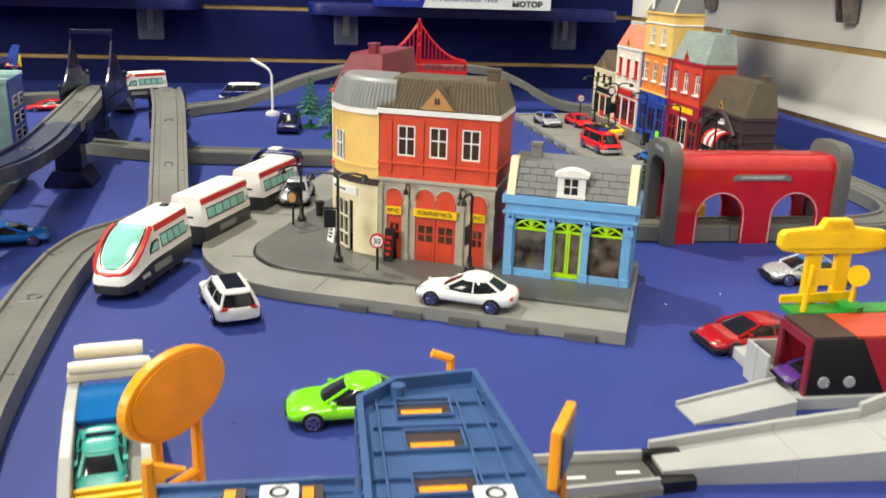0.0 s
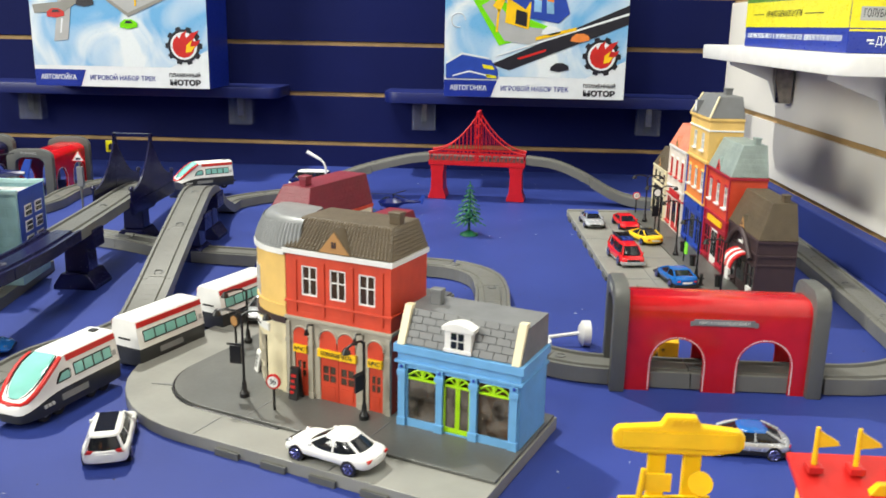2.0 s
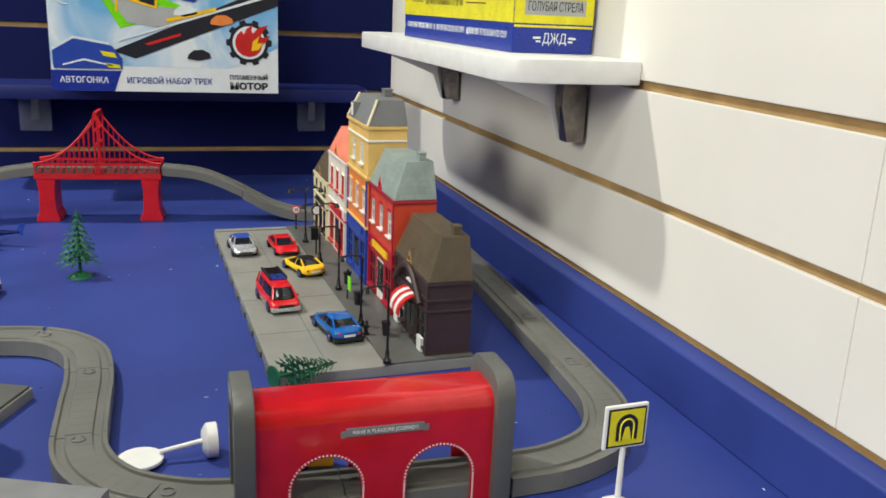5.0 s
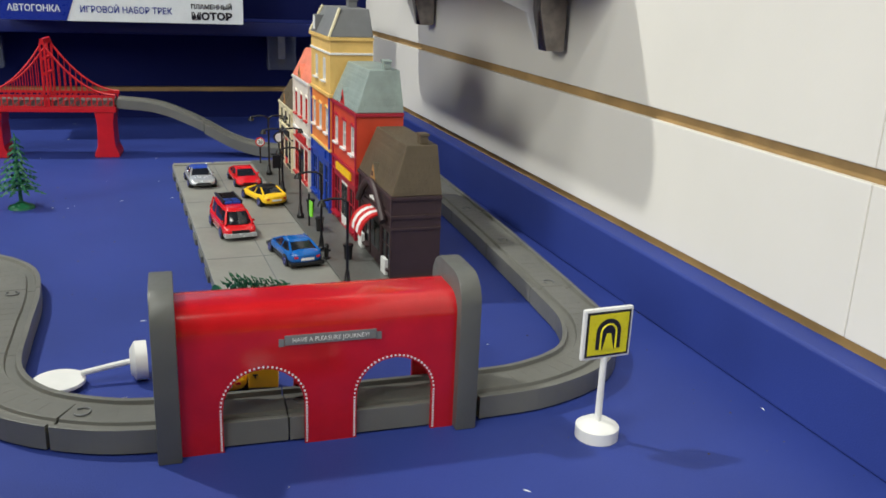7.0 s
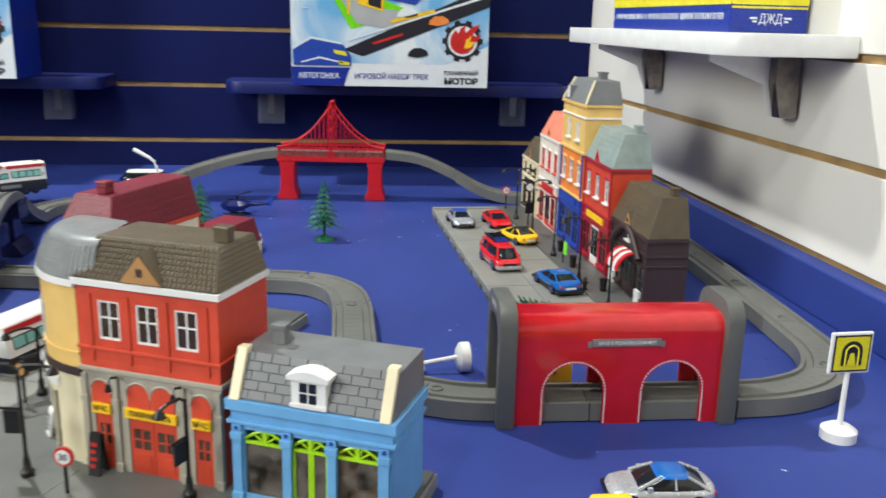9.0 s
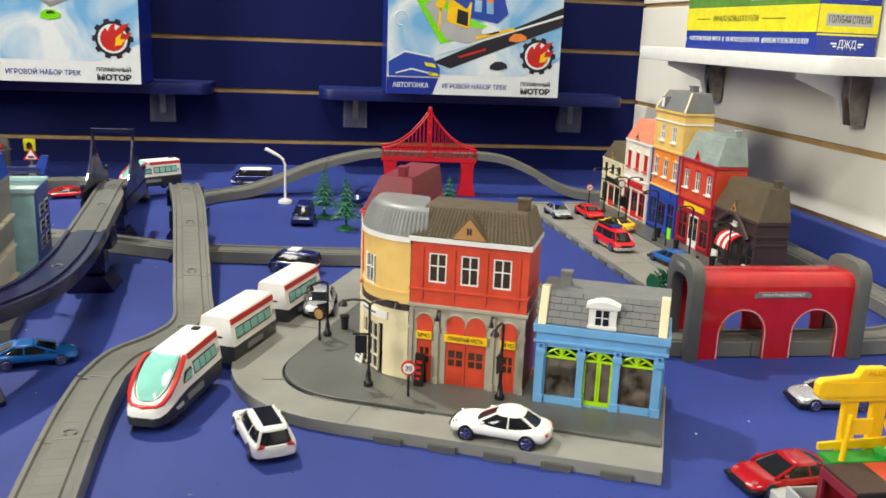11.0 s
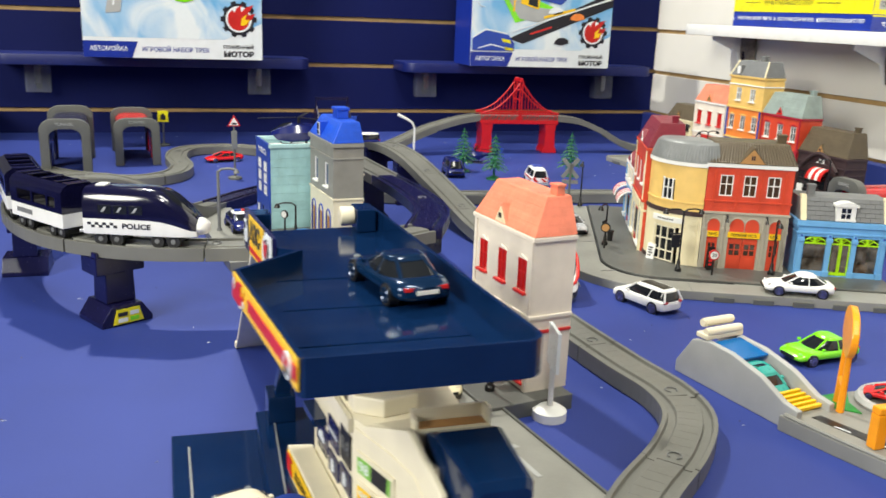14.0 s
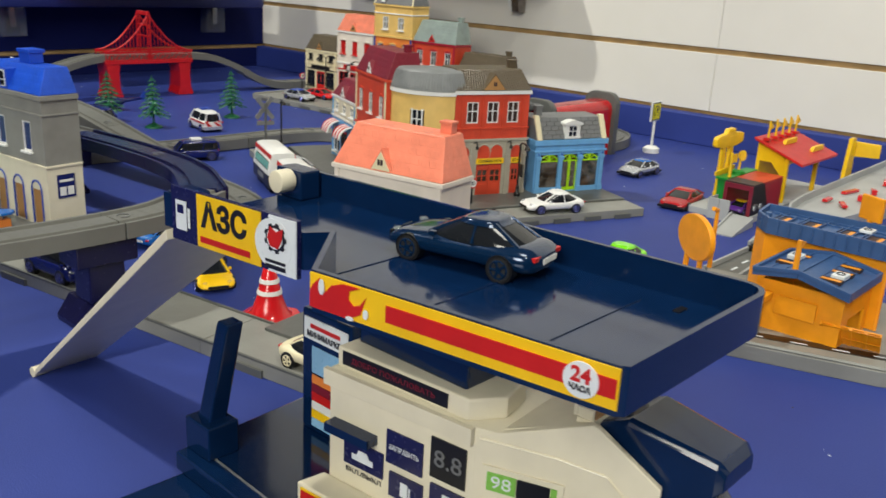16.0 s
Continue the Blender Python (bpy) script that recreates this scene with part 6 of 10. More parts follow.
# ---- toy vehicles ----
STYLES = {
    "coupe": dict(body=[(-.5, .30), (-.5, .47), (-.487, .57), (-.45, .64), (-.36, .665), (-.20, .65), (-.02, .615), (.12, .60), (.26, .585), (.36, .55), (.44, .475), (.487, .385), (.5, .28), (.487, .20), (.45, .15), (-.46, .15), (-.49, .22)], base=(-.43, .24), top=(-.21, .01), belt=.61, lamp=.47),
    "sedan": dict(body=[(-.5, .30), (-.5, .50), (-.487, .61), (-.45, .67), (-.34, .69), (-.10, .695), (.14, .675), (.28, .64), (.38, .585), (.45, .51), (.487, .42), (.5, .32), (.487, .22), (.45, .17), (-.46, .17), (-.49, .22)], base=(-.42, .25), top=(-.22, .04), belt=.68, lamp=.49),
    "sport": dict(body=[(-.5, .34), (-.5, .54), (-.485, .66), (-.44, .72), (-.33, .725), (-.15, .695), (.08, .67), (.22, .63), (.34, .565), (.43, .475), (.485, .38), (.5, .29), (.487, .21), (.45, .16), (-.46, .16), (-.49, .24)], base=(-.43, .25), top=(-.20, .0), belt=.67, lamp=.45),
    "suv": dict(body=[(-.5, .24), (-.5, .50), (-.493, .57), (-.46, .60), (-.30, .61), (.10, .60), (.26, .585), (.38, .555), (.455, .49), (.49, .40), (.5, .28), (.487, .19), (.45, .15), (-.46, .15), (-.49, .19)], base=(-.49, .27), top=(-.44, .09), belt=.59, lamp=.44),
    "van": dict(body=[(-.5, .20), (-.5, .48), (-.493, .55), (-.46, .575), (-.30, .58), (.24, .575), (.36, .55), (.44, .50), (.485, .40), (.5, .25), (.487, .16), (.45, .13), (-.46, .13), (-.49, .16)], base=(-.49, .42), top=(-.47, .28), belt=.57, lamp=.40),
}


def vehicle(m, style, paint, label, L=0.068, Wd=0.029, H=0.019, accent=None, light_bar=None, name="toy_car", glass="dark_glass", rim="rim", spoiler=False, sunroof=False, category="toy car", bumper=None):
    e = thing(name, m, label, category, "toy vehicles")
    st = STYLES[style]
    # side profile, rounded off, then rounded cross sections along the car
    poly = st["body"]
    split = max(range(len(poly)), key=lambda i: poly[i][0])
    upper, lower = poly[1:split + 1], poly[split:] + poly[:1]

    def height(chain, u):
        pts = sorted(chain)
        if u <= pts[0][0]:
            return pts[0][1]
        for (xa, za), (xb, zc) in zip(pts, pts[1:]):
            if u <= xb:
                return za + (zc - za) * (u - xa) / max(xb - xa, 1e-6)
        return pts[-1][1]

    boxy = style in ("van", "suv")
    rings = []
    for u in (-0.5, -0.494, -0.484, -0.465, -0.435, -0.39, -0.34, -0.29, -0.23, -0.15, -0.05, 0.06, 0.15, 0.21, 0.26, 0.31, 0.36, 0.405, 0.44, 0.466, 0.484, 0.494, 0.5):
        top = sum(height(upper, u + d) for d in (-0.04, -0.02, 0, 0.02, 0.04)) / 5
        low = sum(height(lower, u + d) for d in (-0.02, 0, 0.02)) / 3
        v = abs(2 * u)
        hw = Wd / 2 * (1 - (0.07 if boxy else 0.17) * v ** 5) * math.sqrt(max(1 - v ** (40 if boxy else 26), 0.22))
        hw *= 0.975 + 0.035 * (math.exp(-((u - 0.30) / 0.10) ** 2) + math.exp(-((u + 0.305) / 0.10) ** 2))
        zc, hz, n = (top + low) / 2 * H, (top - low) / 2 * H, 5.0 if boxy else 3.0
        ring = []
        for k in range(28):
            c_, s_ = math.cos(2 * math.pi * k / 28), math.sin(2 * math.pi * k / 28)
            ring.append((u * L, math.copysign(abs(c_) ** (2 / n), c_) * hw, zc + math.copysign(abs(s_) ** (2 / n), s_) * hz))
        rings.append(ring)
    part("body", Shape().loft(rings), paint, e, smooth=True)
    b0, b1, t0, t1, zb, zt = st["base"][0] * L, st["base"][1] * L, st["top"][0] * L, st["top"][1] * L, st["belt"] * H - 0.0008, H
    wb, wt = Wd * 0.435, Wd * 0.315
    curve = 0.72 if style == "coupe" else 0.42
    mid = lambda a, b, f: a + (b - a) * f
    # rounded outline of the cabin at a height f (0 at the belt line, 1 at the crown of the roof)
    def outline(f, out=0.0):
        q = max(f, 0.0) / 0.86 if f < 0.86 else 1.0
        e0, e1, hw = mid(b0, t0, q ** 1.12), mid(b1, t1, q ** 1.12), mid(wb, wt, q ** 1.5)
        if f >= 0.86:
            c = (f - 0.86) / 0.14
            sh = 1 - math.sqrt(max(1 - c * c, 0))
            e0, e1, hw = e0 + sh * 0.30 * (t1 - t0), e1 - sh * 0.30 * (t1 - t0), hw * (1 - 0.45 * sh)
        cx, hl, n = (e0 + e1) / 2, (e1 - e0) / 2 + out, 24
        pts = []
        for k in range(n):
            a = 2 * math.pi * k / n
            ca, sa = math.cos(a), math.sin(a)
            x, y = math.copysign(abs(ca) ** curve, ca), math.copysign(abs(sa) ** curve, sa)
            pts.append((cx + x * hl, y * (hw + out), mid(zb, zt, f)))
        return pts
    g = part("cabin_glass", Shape().loft([outline(f) for f in (-0.22, 0, 0.2, 0.4, 0.6, 0.75, 0.86)]), glass, e, "dark tinted windows", smooth=True)
    part("roof", Shape().loft([outline(f, 0.0004) for f in (0.76, 0.82, 0.86, 0.91, 0.95, 0.98, 1.0)]), accent or paint, e, smooth=True)
    for s in (-1, 1):
        for (xa, xb) in ((b0, t0), (b1, t1)):
            k_ = 0.70 if style == "coupe" else 0.93
            g_ = 0.90 if style == "coupe" else 1.0
            part("pillar", Shape().tube((mid((b0 + b1) / 2, xa, g_), s * (wb * k_), zb - 0.0004), (mid((t0 + t1) / 2, xb, g_), s * (wt * k_), mid(zb, zt, 0.84)), 0.0011, 0.0009, 6), paint, e)
        f = 0.48 if style in ("sedan", "sport", "coupe") else 0.40
        part("pillar", Shape().tube((mid(b0, b1, f), s * wb, zb), (mid(t0, t1, f), s * wt, mid(zb, zt, 0.80)), 0.0008, 0.0007, 6), paint, e)
        r = min(0.0046, 0.235 * H) if H < 0.022 else 0.0052
        for x in (-0.305 * L, 0.30 * L):
            y1 = s * (Wd / 2 + 0.0004)
            y0 = s * (Wd / 2 - 0.0048)
            part("wheel_arch", Shape().tube((x, y0, r), (x, s * (Wd / 2 + 0.0001), r), r * 1.17, r * 1.17, 20), "black", e)
            w = part("wheel", Shape().tube((x, y0, r), (x, y1, r), r, r * 0.96, 18), "rubber", e)
            hub = Shape().tube((x, y1, r), (x, y1 + s * 0.0003, r), r * 0.28, r * 0.25, 8)
            for k in range(5):
                a = 2 * math.pi * k / 5
                ca, sa = math.cos(a), math.sin(a)
                hub.tube((x + ca * r * 0.2, y1 + s * 0.0001, r + sa * r * 0.2), (x + ca * r * 0.68, y1 + s * 0.0001, r + sa * r * 0.68), r * 0.11, r * 0.15, 5)
            hub.wire([(x + r * 0.72 * math.cos(2 * math.pi * k / 14), y1, r + r * 0.72 * math.sin(2 * math.pi * k / 14)) for k in range(15)], r * 0.09, 4)
            part("rim", hub, rim, w)
        part("headlight", Shape().ball(((0.448 if boxy else 0.430) * L, s * Wd * (0.345 if boxy else 0.310), st["lamp"] * H), 0.0019, 10, 0.55), "glass" if paint != "white" else "silver", e, smooth=True)
        part("tail_light", Shape().box((-0.4945 if boxy else -0.4900) * L, -0.462 * L, s * Wd * (0.32 if boxy else 0.27) - 0.0024, s * Wd * (0.32 if boxy else 0.27) + 0.0024, (0.49 if boxy else 0.44) * H, (0.57 if boxy else 0.52) * H), "red_plain", e)
        part("mirror", Shape().box(b1 - 0.0075, b1 - 0.0050, s * (wb + 0.0008) - 0.0010, s * (wb + 0.0008) + 0.0010, zb + 0.0004, zb + 0.0020), paint, e)
    part("plate", Shape().box(-0.5055 * L, -0.501 * L, -0.0052, 0.0052, 0.36 * H, 0.46 * H), "white", e, "number plate with dark bars")
    part("grille", Shape().box(0.4965 * L, 0.5035 * L, -0.0075, 0.0075, 0.26 * H, 0.38 * H), "black", e)
    if bumper:
        part("bumper", Shape().box(-0.507 * L, 0.507 * L, -Wd * 0.47, Wd * 0.47, 0.13 * H, 0.28 * H), bumper, e, bevel=0.0006)
    if sunroof:
        part("sunroof", Shape().box(t0 + 0.004, t1 - 0.003, -wt + 0.003, wt - 0.003, zt - 0.0004, zt + 0.0002), "dark_glass", e)
    if light_bar:
        for s, c in zip((-1, 1), light_bar):
            part("light_bar", Shape().box(mid(t0, t1, 0.45), mid(t0, t1, 0.75), min(s * 0.0005, s * 0.007), max(s * 0.0005, s * 0.007), zt + 0.0001, zt + 0.0022), c, e, bevel=0.0004)
    if spoiler:
        part("spoiler", Shape().box(-0.505 * L, -0.45 * L, -Wd * 0.42, Wd * 0.42, 0.86 * H, 0.90 * H).box(-0.48 * L, -0.46 * L, -Wd * 0.3, -Wd * 0.26, 0.7 * H, 0.86 * H).box(-0.48 * L, -0.46 * L, Wd * 0.26, Wd * 0.3, 0.7 * H, 0.86 * H), paint, e)
    return e


def spot(x, y, z, turn):
    return pose(x, y, z, 0, 0, turn)


RD = 0.0089
vehicle(spot(-0.1196, 0.6077, RD, 154), "coupe", "white", "white toy saloon car parked on the grey street block", 0.066, 0.030, 0.0205)
vehicle(spot(-0.2730, 0.6264, 0, 107), "suv", "white", "white toy estate car with a dark sunroof", 0.066, 0.029, 0.0235, sunroof=True)
vehicle(spot(-0.2000, 0.4775, 0, 183), "coupe", "green_car", "bright lime green toy sports car", 0.064, 0.030, 0.0205)
vehicle(spot(-0.530, 0.4740, RD, -83), "coupe", "cream", "cream toy sports car on the grey road", 0.063, 0.0285, 0.0195, rim="cream")
vehicle(spot(-0.5736, 0.7238, RD, -82), "van", "car_navy", "dark blue toy police van", 0.062, 0.029, 0.026, name="toy_van", category="toy van")
vehicle(spot(-0.4848, 0.6678, 0, -112), "sport", "yel", "yellow toy sports car with black stripes", 0.066, 0.029, 0.0175, accent="black")
vehicle(QUARTER @ spot(-0.6116, 0.9661, RD * 0.95, -82), "sedan", "car_navy", "dark blue toy police car with white hood", 0.062, 0.028, 0.019, accent="white", light_bar=("blue", "red_plain"))
vehicle(spot(-0.6113, 1.4582, 0, 196), "sport", "red", "red toy sports car inside the track oval", 0.064, 0.028, 0.0165)
vehicle(spot(-0.3428, 1.603, 0, 182), "van", "car_navy", "navy and white toy police minibus", 0.070, 0.029, 0.028, accent="white", name="toy_van", category="toy van", bumper="white")
vehicle(spot(-0.2535, 1.2931, 0, -95), "van", "car_navy", "navy toy police van near the trees", 0.058, 0.029, 0.029, name="toy_van", category="toy van")
vehicle(spot(-0.2614, 1.0425, 0, 158), "van", "car_navy", "navy toy van beside the grey track", 0.056, 0.027, 0.024, light_bar=("white", "white"), name="toy_van", category="toy van")
amb = vehicle(spot(-0.1427, 1.2055, 0, 80), "van", "white", "white toy ambulance with red stripes", 0.060, 0.029, 0.029, light_bar=("blue", "blue"), name="toy_ambulance", category="toy van", bumper="silver")
part("stripe", Shape().box(-0.0305, 0.018, -0.01475, -0.0140, 0.0125, 0.0148).box(-0.0305, 0.018, 0.0140, 0.01475, 0.0125, 0.0148), "red_plain", amb, "red side stripes")
part("chevrons", Shape().prism([(-0.012, 0.009), (-0.006, 0.009), (0.0, 0.015), (-0.004, 0.015)], -0.0309, -0.0303, "x").prism([(0.002, 0.009), (0.008, 0.009), (0.012, 0.014), (0.009, 0.015)], -0.0309, -0.0303, "x"), "red_plain", amb, "red rear chevrons")
vehicle(spot(0.1153, 1.3144, RD, -86), "sedan", "silver", "silver and blue toy police car on the street", 0.062, 0.028, 0.0185, accent="blue")
vehicle(spot(0.1618, 1.3112, RD, -84), "sport", "red", "red toy sports car on the street", 0.062, 0.028, 0.017)
vehicle(spot(0.1733, 1.2266, RD, 108), "sport", "yel", "yellow toy sports car on the street", 0.062, 0.028, 0.018, accent="black")
vehicle(spot(0.1771, 1.0401, RD, 100), "sport", "car_blue", "blue toy sports car on the street", 0.066, 0.029, 0.019, bumper="black")
vehicle(spot(0.1480, 0.6627, 0, 176), "sedan", "silver", "silver toy police car with a blue roof", 0.060, 0.029, 0.019, accent="car_blue", bumper="black")
vehicle(spot(0.0485, 0.5490, 0, 186), "sport", "wine", "red toy racing car with a black base", 0.066, 0.032, 0.0185, bumper="black")
vehicle(spot(0.1102, 0.8458, 0, 80), "sport", "yel", "yellow toy car behind the red tunnel", 0.058, 0.027, 0.0175)
vehicle(spot(-0.4574, 0.7778, 0, 15), "sport", "car_blue", "blue toy sports car beside a track pillar", 0.064, 0.029, 0.0175)
vehicle(spot(-0.2345, 0.8795, RD, -95), "sedan", "silver", "silver toy car on the corner street", 0.064, 0.028, 0.0195)
ft = vehicle(spot(0.1342, 1.1244, RD, -82), "van", "red", "red toy fire engine with a black ladder", 0.070, 0.029, 0.0255, name="toy_fire_engine", category="toy truck", bumper="silver", light_bar=("blue", "blue"))
lad = Shape()
for s in (-0.0075, 0.0075):
    lad.box(-0.030, 0.006, s - 0.001, s + 0.001, 0.0262, 0.0285)
for k in range(7):
    lad.box(-0.028 + k * 0.005, -0.0265 + k * 0.005, -0.0065, 0.0065, 0.0265, 0.028)
part("ladder", lad, "black", ft, "black ladder")


def helicopter(m, label):
    e = thing("toy_helicopter", m, label, "helicopter")
    st = [(0.024, 0.002, 0.011, 0.013), (0.018, 0.008, 0.006, 0.017), (0.006, 0.011, 0.005, 0.021), (-0.008, 0.010, 0.006, 0.021), (-0.018, 0.004, 0.012, 0.019), (-0.045, 0.0016, 0.016, 0.019)]
    part("body", Shape().loft([[(x, -w, (a + b) / 2), (x, -w * 0.7, b - (b - a) * 0.1), (x, 0, b), (x, w * 0.7, b - (b - a) * 0.1), (x, w, (a + b) / 2), (x, w * 0.6, a), (x, -w * 0.6, a)] for x, w, a, b in st]), "car_navy", e, smooth=True)
    part("canopy", Shape().loft([[(x, -w, a), (x, 0, b), (x, w, a)] for x, w, a, b in ((0.022, 0.003, 0.0115, 0.015), (0.014, 0.009, 0.012, 0.0202), (0.006, 0.0105, 0.012, 0.0218))]), "dark_glass", e)
    part("tail_fin", Shape().prism([(-0.047, 0.013), (-0.040, 0.017), (-0.046, 0.028), (-0.051, 0.028)], -0.0008, 0.0008, "y"), "blue", e)
    part("mast", Shape().tube((0, 0, 0.021), (0, 0, 0.026), 0.0014, 0.0014, 8), "black", e)
    for k in range(3):
        a = radians(20 + 120 * k)
        part("rotor_blade", Shape().box(0.002, 0.036, -0.0014, 0.0014, 0.0255, 0.0261).moved(Matrix.Rotation(a, 4, "Z")), "black", e)
    for s in (-1, 1):
        part("skid", Shape().wire([(-0.014, s * 0.009, 0.0008), (0.014, s * 0.009, 0.0008), (0.017, s * 0.009, 0.003)], 0.0008, 6).tube((0.007, s * 0.009, 0.0012), (0.006, s * 0.005, 0.0065), 0.0007, 0.0007, 6).tube((-0.007, s * 0.009, 0.0012), (-0.006, s * 0.005, 0.0065), 0.0007, 0.0007, 6), "black", e)
    return e


helicopter(pose(-0.1748, 1.4112, 0, 0, 0, 165), "dark blue toy helicopter on the blue table")
helicopter(QUARTER @ pose(-0.5465, 0.9846, BASE + 0.0842, 0, 0, 170) @ Matrix.Scale(1.25, 4), "dark blue toy helicopter on the police station roof")


# ---- trees ----
def fir(m, label, seed):
    e = thing("toy_tree", m, label, "tree", "fir trees")
    rnd = random.Random(seed)
    part("base", Shape().lathe([(0.0125, 0), (0.0118, 0.0022), (0.007, 0.004), (0.003, 0.0065)], 16), "leaf", e, smooth=True)
    part("trunk", Shape().tube((0, 0, 0.005), (0, 0, 0.068), 0.0020, 0.0006, 8), "leaf", e)
    crown = Shape()
    for k in range(9):
        z = 0.020 + k * 0.0058
        r = 0.0175 * (1 - k / 9.6) + 0.0015
        n = max(5, 10 - k // 2)
        a0 = rnd.random() * 6
        for i in range(n):
            a = a0 + 2 * math.pi * i / n + rnd.uniform(-0.2, 0.2)
            rr = r * rnd.uniform(0.75, 1.1)
            d = Vector((math.cos(a), math.sin(a), 0))
            p0, p1 = Vector((0, 0, z + 0.003)), d * rr + Vector((0, 0, z - rr * 0.22))
            side = Vector((-d.y, d.x, 0)) * rr * 0.36
            for f in (0.45, 0.75, 1.0):
                c = p0.lerp(p1, f)
                s_ = side * (1.25 - f)
                crown.add([c + s_, c - s_, c + d * rr * 0.28 + Vector((0, 0, -0.0012)), c + Vector((0, 0, 0.0021)), c + Vector((0, 0, -0.0008))], [(0, 3, 1), (0, 2, 3), (1, 3, 2), (0, 1, 4), (0, 4, 2), (1, 2, 4)])
    crown.tube((0, 0, 0.066), (0, 0, 0.074), 0.0016, 0.0003, 6)
    tagged(part("crown", crown, "leaf", e), kind="stuff")
    return e


fir(pose(-0.0551, 1.2672, 0), "dark green plastic toy fir tree on the table", 1)
fir(pose(-0.2249, 1.3273, 0, 0, 0, 40), "dark green plastic toy fir tree near the helicopter", 2)
fir(pose(-0.1966, 1.2525, 0, 0, 0, 80), "dark green plastic toy fir tree near the ambulance", 3)
fir(pose(0.1094, 0.9287, RD + 0.0094, 90, 0, 112) @ Matrix.Scale(0.76, 4), "dark green plastic toy fir tree lying on the street", 4)


# ---- street furniture ----
def street_lamp(m, label="black toy street lamp with a curved arm", h=0.060, double=False, lantern=False, mat="black", r=1.0):
    e = thing("toy_street_lamp", m, label, "street lamp", "street lamps")
    part("foot", Shape().lathe([(0.0036 * r, 0), (0.0036 * r, 0.003), (0.0022 * r, 0.0045), (0.0018 * r, 0.010), (0.0013 * r, 0.012)], 10), mat, e, smooth=True)
    part("pole", Shape().tube((0, 0, 0.010), (0, 0, h), 0.0011 * r, 0.0010 * r, 8), mat, e)
    for s in ((-1, 1) if double else (-1,)):
        part("arm", Shape().wire([(0, 0, h - 0.001), (s * 0.004, 0, h + 0.002), (s * 0.012, 0, h + 0.0025), (s * 0.019, 0, h + 0.001)], 0.0009 * r, 6), mat, e)
        part("shade", Shape().lathe([(0.0034, h - 0.0025), (0.0028, h - 0.0005), (0.001, h + 0.002)], 10, (s * 0.019, 0)), mat, e, smooth=True)
    if lantern:
        part("sign_arm", Shape().box(-0.012, 0, -0.0006, 0.0006, h * 0.62, h * 0.64).box(-0.010, -0.0015, -0.0007, 0.0007, h * 0.40, h * 0.61), "black", e)
    return e


def disc_sign(m, label, face, ring, h=0.030, r=0.0055, text="", pole="black", base=False, back=None):
    e = thing("toy_road_sign", m, label, "road sign", "road signs")
    part("post", Shape().tube((0, 0, 0.0), (0, 0, h), 0.001, 0.001, 8), pole, e)
    if base:
        part("foot", Shape().lathe([(0.010, 0), (0.010, 0.005), (0.006, 0.0075)], 20), pole, e, smooth=True)
    d = part("disc", Shape().tube((0, -0.0012, h + r), (0, 0.0006, h + r), r, r, 24), ring, e)
    part("face", Shape().tube((0, -0.0016, h + r), (0, -0.0013, h + r), r * 0.76, r * 0.76, 24), face, d)
    if text:
        words(text, r * 1.0, "ink", d, upright(0, -0.0018, h + r))
    return e


street_lamp(pose(-0.201, 0.6903, BASE, 0, 0, -8), h=0.063, double=True, lantern=True, label="black double-armed toy street lamp with a hanging sign")
street_lamp(pose(-0.1092, 0.6615, BASE, 0, 0, 60), h=0.056, lantern=True)
street_lamp(pose(-0.1653, 0.9971, BASE, 0, 0, 60))
street_lamp(pose(-0.2288, 0.7997, BASE, 0, 0, 40), h=0.046, lantern=True)
disc_sign(pose(-0.1740, 0.6700, BASE, 0, 0, -15), "round toy speed limit sign with a red ring", "white", "red_plain", 0.0160, 0.0054, "30")
disc_sign(pose(-0.2355, 0.7874, BASE, 0, 0, -35), "round black and brown toy road sign on a post", "wood", "black", 0.018, 0.0055)


def board(m, label, w, h, mats, lean=6, text=None):
    e = thing("toy_sign_board", m, label, "sign board")
    b = part("panel", Shape().hexa([(-w / 2, -0.004, 0), (w / 2, -0.004, 0), (w / 2, -0.0026, 0), (-w / 2, -0.0026, 0)], [(-w / 2, -0.001, h), (w / 2, -0.001, h), (w / 2, 0.0004, h), (-w / 2, 0.0004, h)]), mats[0], e)
    part("back_leg", Shape().hexa([(-w / 2, 0.004, 0), (w / 2, 0.004, 0), (w / 2, 0.0052, 0), (-w / 2, 0.0052, 0)], [(-w / 2, 0.0006, h), (w / 2, 0.0006, h), (w / 2, 0.0018, h), (-w / 2, 0.0018, h)]), mats[0], e)
    pr = Shape()
    for k in range(4):
        z = h * (0.2 + 0.17 * k)
        y = -0.0042 + 0.003 * z / h
        pr.box(-w * 0.3, w * (0.3 if k % 2 else 0.15), y - 0.0003, y, z, z + h * 0.09)
    part("print", pr, mats[1], b, "print too small to read")
    return e


board(pose(-0.1635, 0.6907, BASE, 0, 0, -23), "black toy menu stand with red print", 0.007, 0.024, ("black", "red_plain"))
board(pose(-0.2027, 0.7413, BASE, 0, 0, -60), "white toy pavement board with dark print", 0.009, 0.016, ("white", "ink"))


def litter_bin(m, label="black toy litter bin on the pavement"):
    e = thing("toy_litter_bin", m, label, "bin", "litter bins")
    part("drum", Shape().lathe([(0.0030, 0), (0.0036, 0.009), (0.0036, 0.0105)], 12), "black", e, smooth=True)
    part("rim", Shape().lathe([(0.0042, 0.0106), (0.0042, 0.0125), (0.0025, 0.013)], 12), "black", e, smooth=True)
    return e


litter_bin(pose(-0.2138, 0.8161, BASE))
